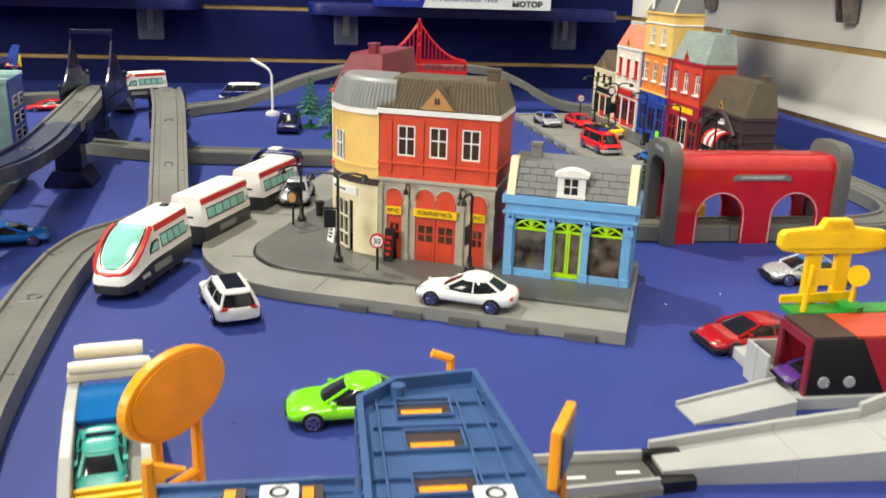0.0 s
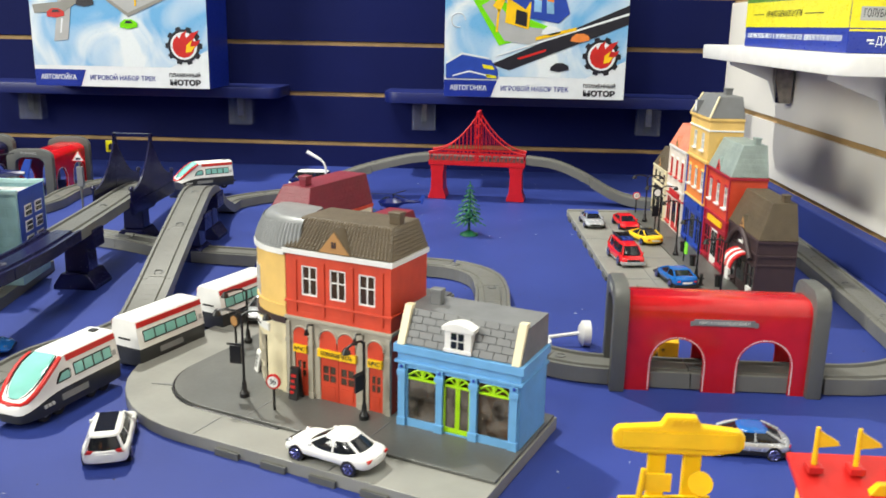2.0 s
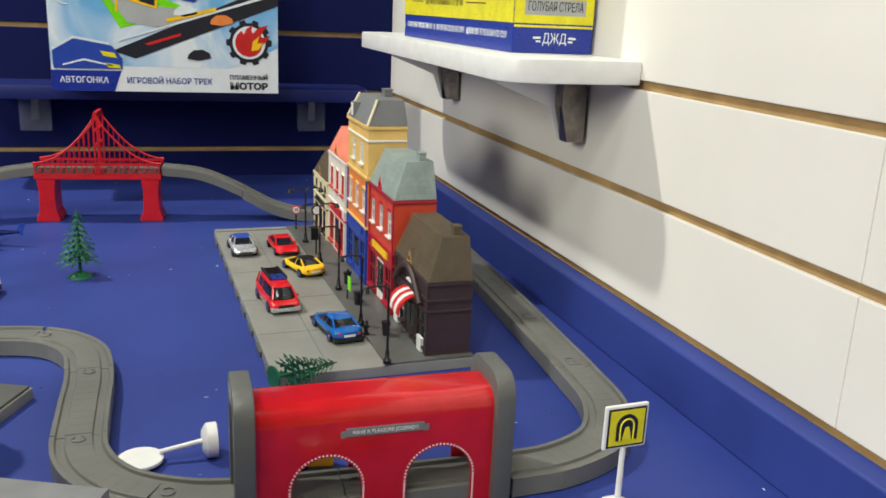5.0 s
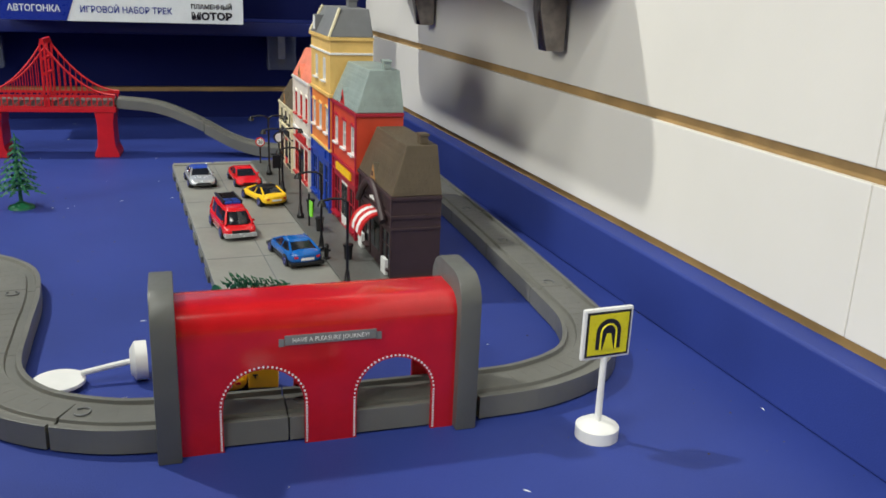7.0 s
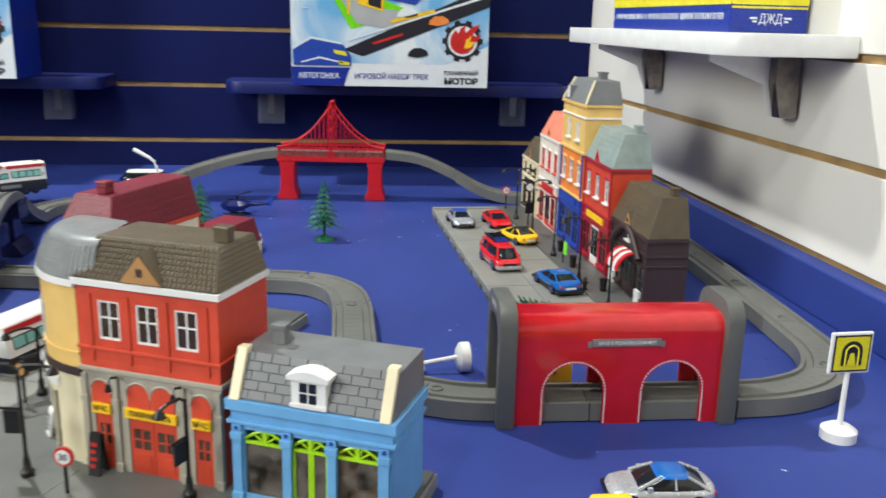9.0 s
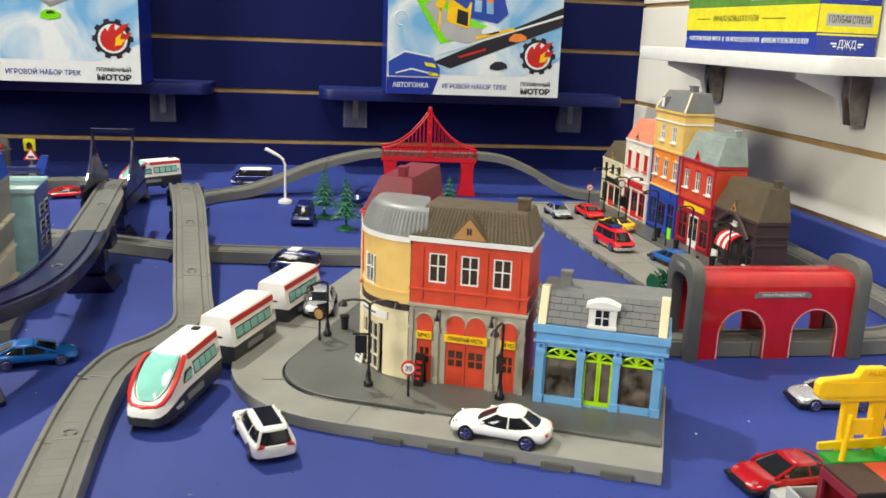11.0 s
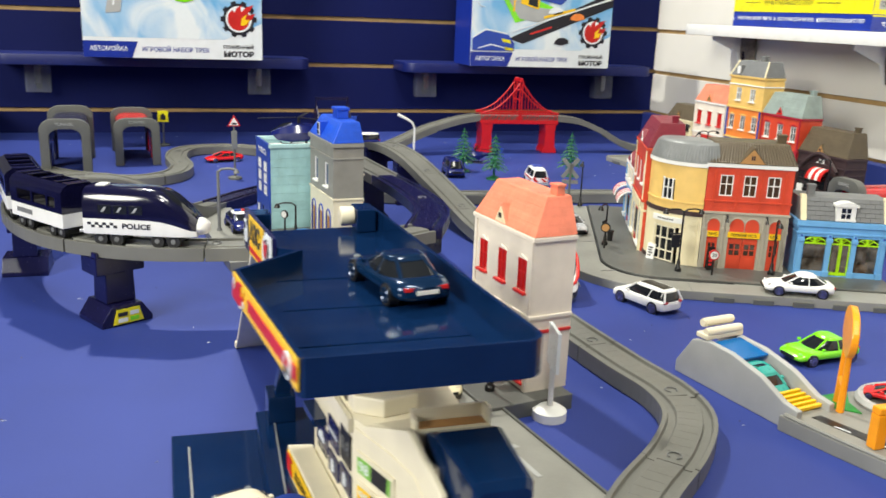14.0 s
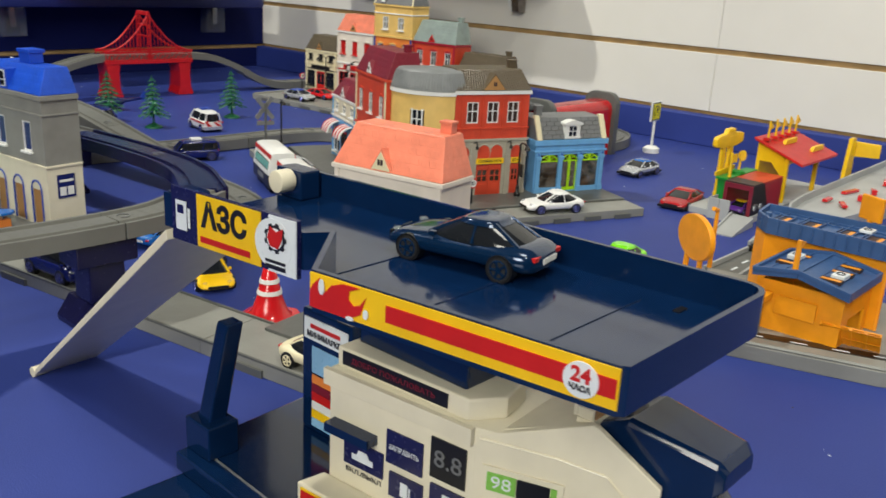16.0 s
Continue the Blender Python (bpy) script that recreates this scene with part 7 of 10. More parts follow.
# along the white wall
for k, (x, y, kw) in enumerate(((0.2039, 0.9571, {}), (0.2003, 1.0461, {}), (0.1986, 1.1498, {}), (0.1954, 1.2512, {"lantern": True, "double": True}), (0.1916, 1.336, {"double": True}))):
    street_lamp(pose(x, y, BASE, 0, 0, 4), h=0.064, **kw)
for x, y in ((0.2172, 1.0188), (0.2111, 1.1688), (0.2086, 1.1031)):
    litter_bin(pose(x, y, BASE))
disc_sign(pose(0.1886, 1.3996, BASE), "round toy speed limit sign far along the street", "white", "red_plain", 0.020, 0.0055, "30")
disc_sign(pose(0.1962, 1.2822, BASE, 0, 0, 10), "round white toy pharmacy sign with a red cross", "white", "black", 0.046, 0.006)
e = thing("toy_hydrant", pose(0.2004, 1.0234, BASE), "black toy fire hydrant on the pavement", "hydrant")
part("barrel", Shape().lathe([(0.0032, 0), (0.0032, 0.001), (0.0018, 0.0015), (0.0018, 0.009), (0.0024, 0.0095), (0.0012, 0.0125)], 10).tube((-0.0032, 0, 0.007), (0.0032, 0, 0.007), 0.001, 0.001, 8), "black", e, smooth=True)
e = thing("toy_sign_board", pose(0.2022, 1.1213, BASE, 0, 0, -80), "green toy street banner on a black post", "sign board")
part("post", Shape().tube((0, 0, 0), (0, 0, 0.030), 0.0009, 0.0009, 8), "black", e)
part("banner", Shape().box(0.0012, 0.009, -0.0005, 0.0005, 0.010, 0.024), "green_car", e, "lime green banner")
street_lamp(QUARTER @ pose(-0.6357, 0.9591, 0, 0, 0, 175), "grey toy street lamp beside the police station", 0.074, mat="slate", r=1.6)
disc_sign(QUARTER @ pose(-0.5699, 0.9256, BASE, 0, 0, -50), "small round black toy sign by the police station", "white", "black", 0.017, 0.0045)
street_lamp(QUARTER @ pose(-0.5601, 0.9138, BASE, 0, 0, 0), "black toy street lamp with a hanging red sign", 0.034)
e = thing("toy_cart", QUARTER @ pose(-0.5554, 0.887, BASE), "toy snack cart with a round blue parasol", "toy cart")
part("box", Shape().box(-0.006, 0.004, -0.005, 0.005, 0, 0.007), "orange", e, bevel=0.0004)
part("parasol", Shape().lathe([(0.009, 0.0115), (0.0085, 0.013), (0.001, 0.0142)], 16).tube((0, 0, 0.007), (0, 0, 0.0115), 0.0006, 0.0006, 6), "car_blue", e, "blue parasol", smooth=True)

# signs on the table
e = thing("toy_road_sign", pose(0.2928, 0.729, 0, 0, 0, 4), "yellow square toy tunnel sign on a white stand", "road sign", "road signs")
part("foot", Shape().lathe([(0.0115, 0), (0.0115, 0.0065), (0.0070, 0.0095)], 24), "white", e, smooth=True)
part("post", Shape().tube((0, 0, 0.009), (0, 0, 0.046), 0.0019, 0.0017, 10), "white", e)
pl = part("panel", Shape().box(-0.0145, 0.0145, -0.0012, 0.0014, 0.0455, 0.0735), "white", e, "white bordered panel", bevel=0.0012)
part("border", Shape().box(-0.0128, 0.0128, -0.0016, -0.0013, 0.0472, 0.0718), "ink", pl, "black inner border")
part("field", Shape().box(-0.0116, 0.0116, -0.00186, -0.0017, 0.0484, 0.0706), "box_yellow", pl, "yellow field")
arc = [(-0.0072, 0.0515)] + [(-0.0072 * math.cos(radians(15 * k)), 0.0608 + 0.0072 * math.sin(radians(15 * k))) for k in range(13)] + [(0.0072, 0.0515)]
part("symbol", Shape().prism(arc, -0.0022, -0.0019, "y"), "ink", pl, "black tunnel arch symbol")
arc = [(-0.0045, 0.0515)] + [(-0.0045 * math.cos(radians(20 * k)), 0.0605 + 0.0045 * math.sin(radians(20 * k))) for k in range(10)] + [(0.0045, 0.0515)]
part("symbol_line", Shape().wire([(p[0], -0.0023, p[1]) for p in arc], 0.0006, 4), "box_yellow", pl)
part("symbol_road", Shape().prism([(-0.0032, 0.0515), (0.0032, 0.0515), (0.0012, 0.060), (-0.0012, 0.060)], -0.0025, -0.00225, "y"), "box_yellow", pl)

e = thing("toy_road_sign", pose(0.0649, 0.8536, 0.0115, 0, -90, 4), "white round toy road sign lying on its side", "road sign", "road signs")
part("foot", Shape().lathe([(0.0115, 0), (0.0115, 0.0065), (0.0070, 0.0095)], 24), "white", e, smooth=True)
part("post", Shape().tube((0, 0, 0.009), (-0.004, 0, 0.036), 0.0018, 0.0017, 10), "white", e)
part("disc", Shape().tube((-0.0085, 0, 0.048), (-0.0062, 0, 0.048), 0.0145, 0.0145, 28), "white", e, bevel=0.0005)

e = thing("toy_block", pose(0.1284, 0.823, 0, 0, 0, -8), "small yellow plastic toy block on a dark base", "toy block")
part("base", Shape().box(-0.0080, 0.0080, -0.0065, 0.0065, 0, 0.0042), "dgrey", e, bevel=0.0008)
body = part("body", Shape().prism([(-0.0084, 0.0043), (0.0084, 0.0043), (0.0084, 0.0192), (-0.0066, 0.0192), (-0.0084, 0.0172)], -0.0070, 0.0070, "y"), "yel", e, bevel=0.0009)
part("mark", Shape().box(-0.0058, -0.0030, -0.0076, -0.0071, 0.0123, 0.0131).box(-0.0048, -0.0040, -0.0076, -0.0071, 0.0108, 0.0122), "black", body, "small black printed mark")
part("stub", Shape().tube((-0.0085, 0, 0.0135), (-0.0125, 0, 0.0138), 0.0014, 0.0014, 10), "lgrey", e, "short pale peg")


def stand_sign(m, label, h, shape, mats, foot="dgrey"):
    e = thing("toy_road_sign", m, label, "road sign", "road signs")
    part("foot", Shape().lathe([(0.010, 0), (0.010, 0.003), (0.005, 0.005)], 16), foot, e, smooth=True)
    part("post", Shape().tube((0, 0, 0.004), (0, 0, h), 0.0016, 0.0016, 8), foot, e)
    if shape == "triangle":
        p = part("panel", Shape().prism([(-0.0125, h), (0.0125, h), (0, h + 0.022)], -0.001, 0.001, "y"), mats[0], e, "red-edged triangle")
        part("field", Shape().prism([(-0.0088, h + 0.002), (0.0088, h + 0.002), (0, h + 0.0175)], -0.0014, -0.0011, "y"), mats[1], p)
        part("symbol", Shape().box(-0.0045, 0.0045, -0.0018, -0.0015, h + 0.0035, h + 0.0065).box(-0.0035, -0.0005, -0.0018, -0.0015, h + 0.0066, h + 0.0095), "ink", p)
    else:
        p = part("panel", Shape().box(-0.0095, 0.0095, -0.001, 0.001, h, h + 0.021), mats[0], e, bevel=0.0008)
        part("symbol", Shape().prism([(-0.0045, h + 0.004), (0.0045, h + 0.004), (0.0045, h + 0.012), (0, h + 0.0165), (-0.0045, h + 0.012)], -0.0014, -0.0011, "y"), "ink", p)
    return e


stand_sign(pose(-0.7091, 1.6368, 0), "yellow toy tunnel sign by the blue wall", 0.044, "square", ("box_yellow", "ink"))
e = thing("toy_traffic_light", pose(-0.604, 1.2954, 0), "grey toy traffic light under a red-edged triangular sign", "traffic light")
part("foot", Shape().lathe([(0.0105, 0), (0.0105, 0.003), (0.005, 0.005)], 16), "dgrey", e, smooth=True)
part("post", Shape().tube((0, 0, 0.004), (0, 0, 0.083), 0.0016, 0.0016, 8), "dgrey", e)
tri = part("triangle", Shape().prism([(-0.0098, 0.0815), (0.0098, 0.0815), (0, 0.0980)], -0.0030, -0.0017, "y"), "red_plain", e, "red-edged triangular sign")
part("triangle_field", Shape().prism([(-0.0071, 0.0829), (0.0071, 0.0829), (0, 0.0948)], -0.0034, -0.0031, "y"), "white", tri)
part("triangle_symbol", Shape().box(-0.0035, 0.0035, -0.0038, -0.0035, 0.0840, 0.0868), "ink", tri)
h = part("housing", Shape().box(-0.0042, 0.0042, -0.003, 0.003, 0.046, 0.074), "slate", e, bevel=0.0008)
for k, c in enumerate(("green", "amber", "red_plain")):
    part("lens", Shape().tube((0, 0.0031, 0.051 + k * 0.009), (0, 0.0042, 0.051 + k * 0.009), 0.0028, 0.0025, 12), c, h)
e = thing("toy_street_lamp", pose(-0.2826, 1.4348, 0, 0, 0, -10), "white toy street lamp with a bent arm", "street lamp", "street lamps")
part("foot", Shape().lathe([(0.0105, 0), (0.0105, 0.004), (0.006, 0.0065)], 20), "white", e, smooth=True)
part("pole", Shape().wire([(0, 0, 0.006), (0, 0, 0.060), (-0.003, 0, 0.067), (-0.009, 0, 0.072)], 0.0019, 8), "white", e, smooth=True)
part("lamp_head", Shape().tube((-0.008, 0, 0.0715), (-0.030, 0, 0.0825), 0.0022, 0.0028, 10), "white", e, smooth=True)
e = thing("toy_road_sign", pose(-0.46, 0.4254, 0, 0, 0, -10), "translucent white toy street sign on a round foot", "road sign", "road signs")
part("foot", Shape().lathe([(0.0115, 0), (0.0115, 0.006), (0.007, 0.009)], 24), "white", e, smooth=True)
part("post", Shape().tube((0, 0, 0.008), (0, 0, 0.036), 0.002, 0.0018, 10), "white", e)
part("panel", Shape().tube((-0.0015, 0, 0.036), (-0.0015, 0, 0.0365), 0.001, 0.001, 8).box(-0.0012, 0.0012, -0.012, 0.012, 0.036, 0.064), "paper", e, "sign panel seen from its edge", bevel=0.0006)

e = thing("toy_crossing_sign", pose(-0.1709, 1.0223, BASE, 0, 0, 160), "black and yellow crossed toy railway sign with lamps", "road sign", "road signs")
part("foot", Shape().lathe([(0.009, 0), (0.009, 0.003), (0.004, 0.005)], 16), "dgrey", e, smooth=True)
part("post", Shape().tube((0, 0, 0.004), (0, 0, 0.054), 0.0016, 0.0016, 8), "dgrey", e)
for s in (-1, 1):
    c = part("cross_arm", Shape().box(-0.017, 0.017, -0.0012, 0.0012, -0.0026, 0.0026).moved(Matrix.Translation((0, -0.002 - 0.0013 * (s + 1), 0.047)) @ Matrix.Rotation(s * 0.9, 4, "Y")), "slate", e)
    for k in (-0.011, -0.003, 0.005, 0.013):
        part("stripe", Shape().box(k - 0.0018, k + 0.0018, -0.0016, -0.0013, -0.0026, 0.0026).moved(Matrix.Translation((0, -0.002 - 0.0013 * (s + 1), 0.047)) @ Matrix.Rotation(s * 0.9, 4, "Y")), "yel", c, "yellow stripe")
part("lamp_bar", Shape().box(-0.011, 0.011, -0.002, 0.001, 0.026, 0.031), "slate", e)
for s in (-0.007, 0.007):
    part("lens", Shape().tube((s, -0.0021, 0.0285), (s, -0.0035, 0.0285), 0.0032, 0.003, 12), "red_plain", e)


def cone(m, label):
    e = thing("toy_traffic_cone", m, label, "traffic cone", "traffic cones")
    r = lambda z: 0.0125 - 0.0094 * z / 0.042
    part("foot", Shape().lathe([(0.0235, 0), (0.0235, 0.003), (0.0175, 0.0052)], 8), "red", e)
    part("cone", Shape().lathe([(0.0160, 0.0050), (r(0.004) + 0.001, 0.008), (r(0.018), 0.020), (r(0.038), 0.040), (0.0012, 0.0425)], 20), "red", e, smooth=True)
    for z in (0.019, 0.027):
        part("stripe", Shape().lathe([(r(z) + 0.0006, z + 0.002), (r(z + 0.0028) + 0.0006, z + 0.0048)], 20), "white", e, "white reflective stripe", smooth=True)
    return e


cone(pose(-0.4985, 0.573, 0), "red toy traffic cone with two white stripes")
cone(pose(-0.5490, 0.3400, 0, 0, 0, 20), "red toy traffic cone beside the filling station")
doll = Shape().ball((0, 0, 0.030), 0.0075).lathe([(0.006, 0.010), (0.0075, 0.018), (0.0055, 0.025)], 12).lathe([(0.011, 0.034), (0.005, 0.0365), (0.0045, 0.041), (0.001, 0.043)], 14)
doll.ball((-0.005, -0.002, 0.004), 0.0055, 10, 0.7).ball((0.005, -0.002, 0.004), 0.0055, 10, 0.7).tube((-0.007, 0, 0.022), (-0.012, -0.006, 0.017), 0.002, 0.0022, 8).tube((0.007, 0, 0.022), (0.012, -0.006, 0.018), 0.002, 0.0022, 8)
solid("toy_figure", doll, "purple", "small plain plastic toy figure beside the pink-roofed house", "toy figure", smooth=True, m=pose(-0.4895, 0.497, BASE, 0, 0, -60))
street_lamp(pose(-0.4929, 0.453, BASE, 0, 0, 10), "black toy street lamp by the pink-roofed house", 0.040)
e = thing("toy_road_sign", pose(-0.4908, 0.4726, BASE, 0, 0, -5), "round white toy pharmacy sign on a black bracket", "road sign", "road signs")
part("post", Shape().tube((0, 0, 0), (0, 0, 0.033), 0.0008, 0.0008, 6), "black", e)
part("disc", Shape().tube((0.007, -0.0012, 0.026), (0.007, 0.0006, 0.026), 0.006, 0.006, 20), "white", e)
part("arm", Shape().box(-0.001, 0.014, -0.0006, 0.0006, 0.0325, 0.0342), "black", e)
part("cross", Shape().box(0.0062, 0.0078, -0.0016, -0.0013, 0.023, 0.029).box(0.004, 0.0062, -0.0016, -0.0013, 0.0252, 0.0268).box(0.0078, 0.010, -0.0016, -0.0013, 0.0252, 0.0268), "red_plain", e)


# ---- boxes on the shelves ----
def gear_logo(parent, x, z, r, y):
    """A plain gear ring with a red drop and yellow spots, drawn as shapes."""
    ring, n = [], 10
    for k in range(n):
        for f, rr in ((-0.28, 0.86), (-0.2, 1.0), (0.2, 1.0), (0.28, 0.86)):
            a = 2 * math.pi * (k + f) / n
            ring.append((x + r * rr * math.cos(a), z + r * rr * math.sin(a)))
    g = part("emblem", Shape().prism(ring, y, y + 0.0002, "y"), "ink", parent, "black gear emblem with a red flame shape")
    circ = lambda q, m: [(x + q * math.cos(2 * math.pi * k / 24), z + q * math.sin(2 * math.pi * k / 24)) for k in range(m)]
    part("emblem_field", Shape().prism(circ(r * 0.72, 24), y - 0.0003, y - 0.0001, "y"), "paper", g)
    fl = [(-0.60, 0.08), (-0.60, -0.12), (-0.50, -0.36), (-0.30, -0.54), (0.0, -0.62), (0.30, -0.54), (0.50, -0.34), (0.58, -0.08), (0.72, 0.02), (0.92, 0.34), (0.62, 0.24), (0.50, 0.30), (0.62, 0.52), (0.84, 0.80), (0.40, 0.66), (0.16, 0.40), (0.10, 0.56), (0.18, 0.80), (-0.10, 0.62), (-0.22, 0.36), (-0.34, 0.52), (-0.52, 0.32)]
    part("flame", Shape().prism([(x + p[0] * r, z + p[1] * r) for p in fl], y - 0.0007, y - 0.0004, "y"), "red_plain", g)
    part("flame_tongue", Shape().prism([(x + p[0] * r, z + p[1] * r) for p in ((0.1, -0.35), (0.4, -0.3), (0.62, 0.0), (0.35, -0.02), (0.45, 0.3), (0.15, 0.05))], y - 0.0011, y - 0.0008, "y"), "yel", g)


def track_box(m, w, h, d, name, label, kind):
    e = thing("toy_box", m, label, "toy box", "toy boxes")
    part("carton", Shape().box(0, w, 0, d, 0, h), "box_blue", e, "dark blue carton sides", bevel=0.0006)
    f = part("front_print", Shape().box(0.0003, w - 0.0003, -0.0006, -0.0001, 0.0003, h - 0.0003), "paper", e, "white printed front with a pale blue sky")
    part("sky", Shape().prism([(0.0004, h * 0.13), (w * 0.78, h * 0.13), (w - 0.0004, h * 0.24), (w - 0.0004, h - 0.0004), (0.0004, h - 0.0004)], -0.0010, -0.0007, "y"), "sky_print", f)
    b = part("title_band", Shape().prism([(0.0004, 0.0005), (w * 0.262, 0.0005), (w * 0.295, h * 0.105), (w * 0.0015, h * 0.105)], -0.0015, -0.0011, "y"), "box_blue", f, "blue title band")
    words(name, 0.0115, "paper", b, upright(w * 0.137, -0.0017, h * 0.056), width=w * 0.205, bold=0.0002)
    words("ИГРОВОЙ НАБОР ТРЕК", 0.0115, "box_blue", f, upright(w * 0.505, -0.0013, h * 0.056), width=w * 0.375, bold=0.0001)
    words("ПЛАМЕННЫЙ", 0.0085, "ink", f, upright(w * 0.862, -0.0013, h * 0.082), width=w * 0.175, bold=0.0002)
    words("МОТОР", 0.0125, "ink", f, upright(w * 0.862, -0.0013, h * 0.035), width=w * 0.175, bold=0.0006)
    gear_logo(f, w * 0.865, h * 0.265, w * 0.105, -0.0018)
    def q(nm, pts, mat, k=0, label=""):
        part(nm, Shape().prism([(w * x, h * z) for x, z in pts], -0.0019 - 0.0004 * k, -0.0016 - 0.0004 * k, "y"), mat, f, label)
    if kind == "race":
        q("lawn", [(0.15, 0.60), (0.26, 0.64), (0.42, 0.50), (0.62, 0.42), (0.30, 0.32)], "green_car", 0, "green base of the pictured set")
        q("road_print", [(0.26, 0.205), (0.36, 0.17), (1.0, 0.46), (1.0, 0.575)], "ink", 1, "black pictured race track")
        q("road_edge", [(0.28, 0.25), (0.30, 0.265), (1.0, 0.53), (1.0, 0.515)], "paper", 2)
        q("road_edge", [(0.40, 0.245), (0.56, 0.305), (0.56, 0.29), (0.42, 0.238)], "red_plain", 2)
        q("tower_print", [(0.42, 0.50), (0.62, 0.46), (0.68, 0.52), (0.60, 0.82), (0.40, 0.86), (0.38, 0.66)], "blue", 2, "blue pictured garage tower")
        q("tower_panel", [(0.485, 0.53), (0.525, 0.525), (0.525, 0.76), (0.485, 0.77)], "pale_blue", 3)
        q("tower_panel", [(0.555, 0.52), (0.595, 0.515), (0.58, 0.74), (0.545, 0.75)], "pale_blue", 3)
        q("tower_stripe", [(0.485, 0.60), (0.525, 0.595), (0.525, 0.68), (0.485, 0.685)], "orange", 4)
        q("tower_stripe", [(0.555, 0.59), (0.592, 0.585), (0.585, 0.66), (0.55, 0.665)], "orange", 4)
        q("hangar", [(0.33, 0.46), (0.46, 0.42), (0.47, 0.58), (0.42, 0.64), (0.34, 0.62)], "yel", 3)
        q("hangar_roof", [(0.325, 0.62), (0.44, 0.54), (0.47, 0.60), (0.40, 0.67)], "blue", 4)
        q("hangar_mouth", [(0.385, 0.455), (0.45, 0.435), (0.45, 0.52), (0.39, 0.54)], "ink", 4)
        q("yard", [(0.20, 0.56), (0.26, 0.60), (0.40, 0.44), (0.62, 0.42), (0.70, 0.40), (0.46, 0.33), (0.33, 0.35)], "lgrey", 1)
        q("sign_print", [(0.26, 0.56), (0.30, 0.62), (0.33, 0.60), (0.30, 0.52)], "yel", 2)
        q("sign_print", [(0.28, 0.40), (0.292, 0.40), (0.30, 0.54), (0.288, 0.54)], "yel", 2)
        q("yard_edge", [(0.50, 0.355), (0.72, 0.42), (0.72, 0.44), (0.50, 0.375)], "yel", 3)
        for x, z, c in ((0.58, 0.395, "paper"), (0.74, 0.355, "orange"), (0.635, 0.175, "ink")):
            q("car_print", [(x - 0.05, z), (x - 0.045, z + 0.022), (x - 0.02, z + 0.045), (x + 0.02, z + 0.048), (x + 0.05, z + 0.03), (x + 0.055, z + 0.008), (x + 0.0, z - 0.008)], c, 3)
        q("jump", [(0.01, 0.20), (0.10, 0.26), (0.26, 0.23), (0.30, 0.17), (0.30, 0.115), (0.012, 0.115)], "blue", 2, "blue pictured jump ramps")
        q("jump_edge", [(0.01, 0.215), (0.10, 0.275), (0.25, 0.245), (0.25, 0.235), (0.10, 0.263), (0.01, 0.203)], "paper", 3)
        q("jump_edge", [(0.05, 0.135), (0.14, 0.165), (0.26, 0.135), (0.26, 0.127), (0.14, 0.155), (0.05, 0.127)], "paper", 3)
        q("jump_mark", [(0.21, 0.205), (0.27, 0.195), (0.28, 0.17), (0.22, 0.18)], "box_yellow", 3)
        q("jump_mark", [(0.23, 0.145), (0.29, 0.135), (0.295, 0.118), (0.24, 0.122)], "box_yellow", 3)
        q("inset", [(0.80, 0.84), (0.95, 0.84), (0.95, 1.0), (0.80, 1.0)], "box_blue", 2)
        q("inset_picture", [(0.815, 0.87), (0.935, 0.87), (0.935, 0.97), (0.815, 0.97)], "wood", 3)
        part("swirl", Shape().wire([(w * 0.075 + 0.012 * math.cos(0.5 * k), -0.0019, h * 0.47 + 0.012 * math.sin(0.5 * k)) for k in range(11)], 0.0009, 4), "paper", f)
    else:
        q("road_print", [(0.13, 0.28), (0.21, 0.29), (0.31, 1.0), (0.24, 1.0)], "lgrey", 1, "grey pictured road")
        q("road_print", [(0.02, 0.50), (0.03, 0.45), (0.20, 0.46), (0.42, 0.62), (0.38, 0.66), (0.18, 0.52)], "grey", 2, "grey pictured road")
        q("road_dash", [(0.168, 0.33), (0.178, 0.33), (0.190, 0.42), (0.180, 0.42)], "paper", 2)
        q("yard", [(0.36, 0.62), (0.56, 0.46), (0.88, 0.62), (0.90, 0.74), (0.70, 0.82), (0.40, 0.74)], "lgrey", 1, "grey pictured yard")
        q("yard_edge", [(0.36, 0.62), (0.56, 0.46), (0.88, 0.62), (0.88, 0.60), (0.56, 0.435), (0.36, 0.60)], "grey", 2)
        q("garage_print", [(0.36, 0.80), (0.40, 0.70), (0.74, 0.80), (0.74, 1.0), (0.36, 1.0)], "blue", 2, "blue pictured garage")
        q("garage_sign", [(0.42, 0.735), (0.66, 0.80), (0.66, 0.835), (0.42, 0.77)], "paper", 3)
        for k in range(5):
            q("garage_gap", [(0.40 + k * 0.065, 0.82 + k * 0.015), (0.435 + k * 0.065, 0.83 + k * 0.015), (0.435 + k * 0.065, 0.92 + k * 0.012), (0.40 + k * 0.065, 0.91 + k * 0.012)], "yel" if k % 2 else "ink", 3)
        q("sign_print", [(0.76, 0.70), (0.79, 0.71), (0.79, 0.98), (0.77, 0.98)], "yel", 3)
        q("sign_print", [(0.60, 0.50), (0.61, 0.50), (0.615, 0.60), (0.605, 0.60)], "yel", 3)
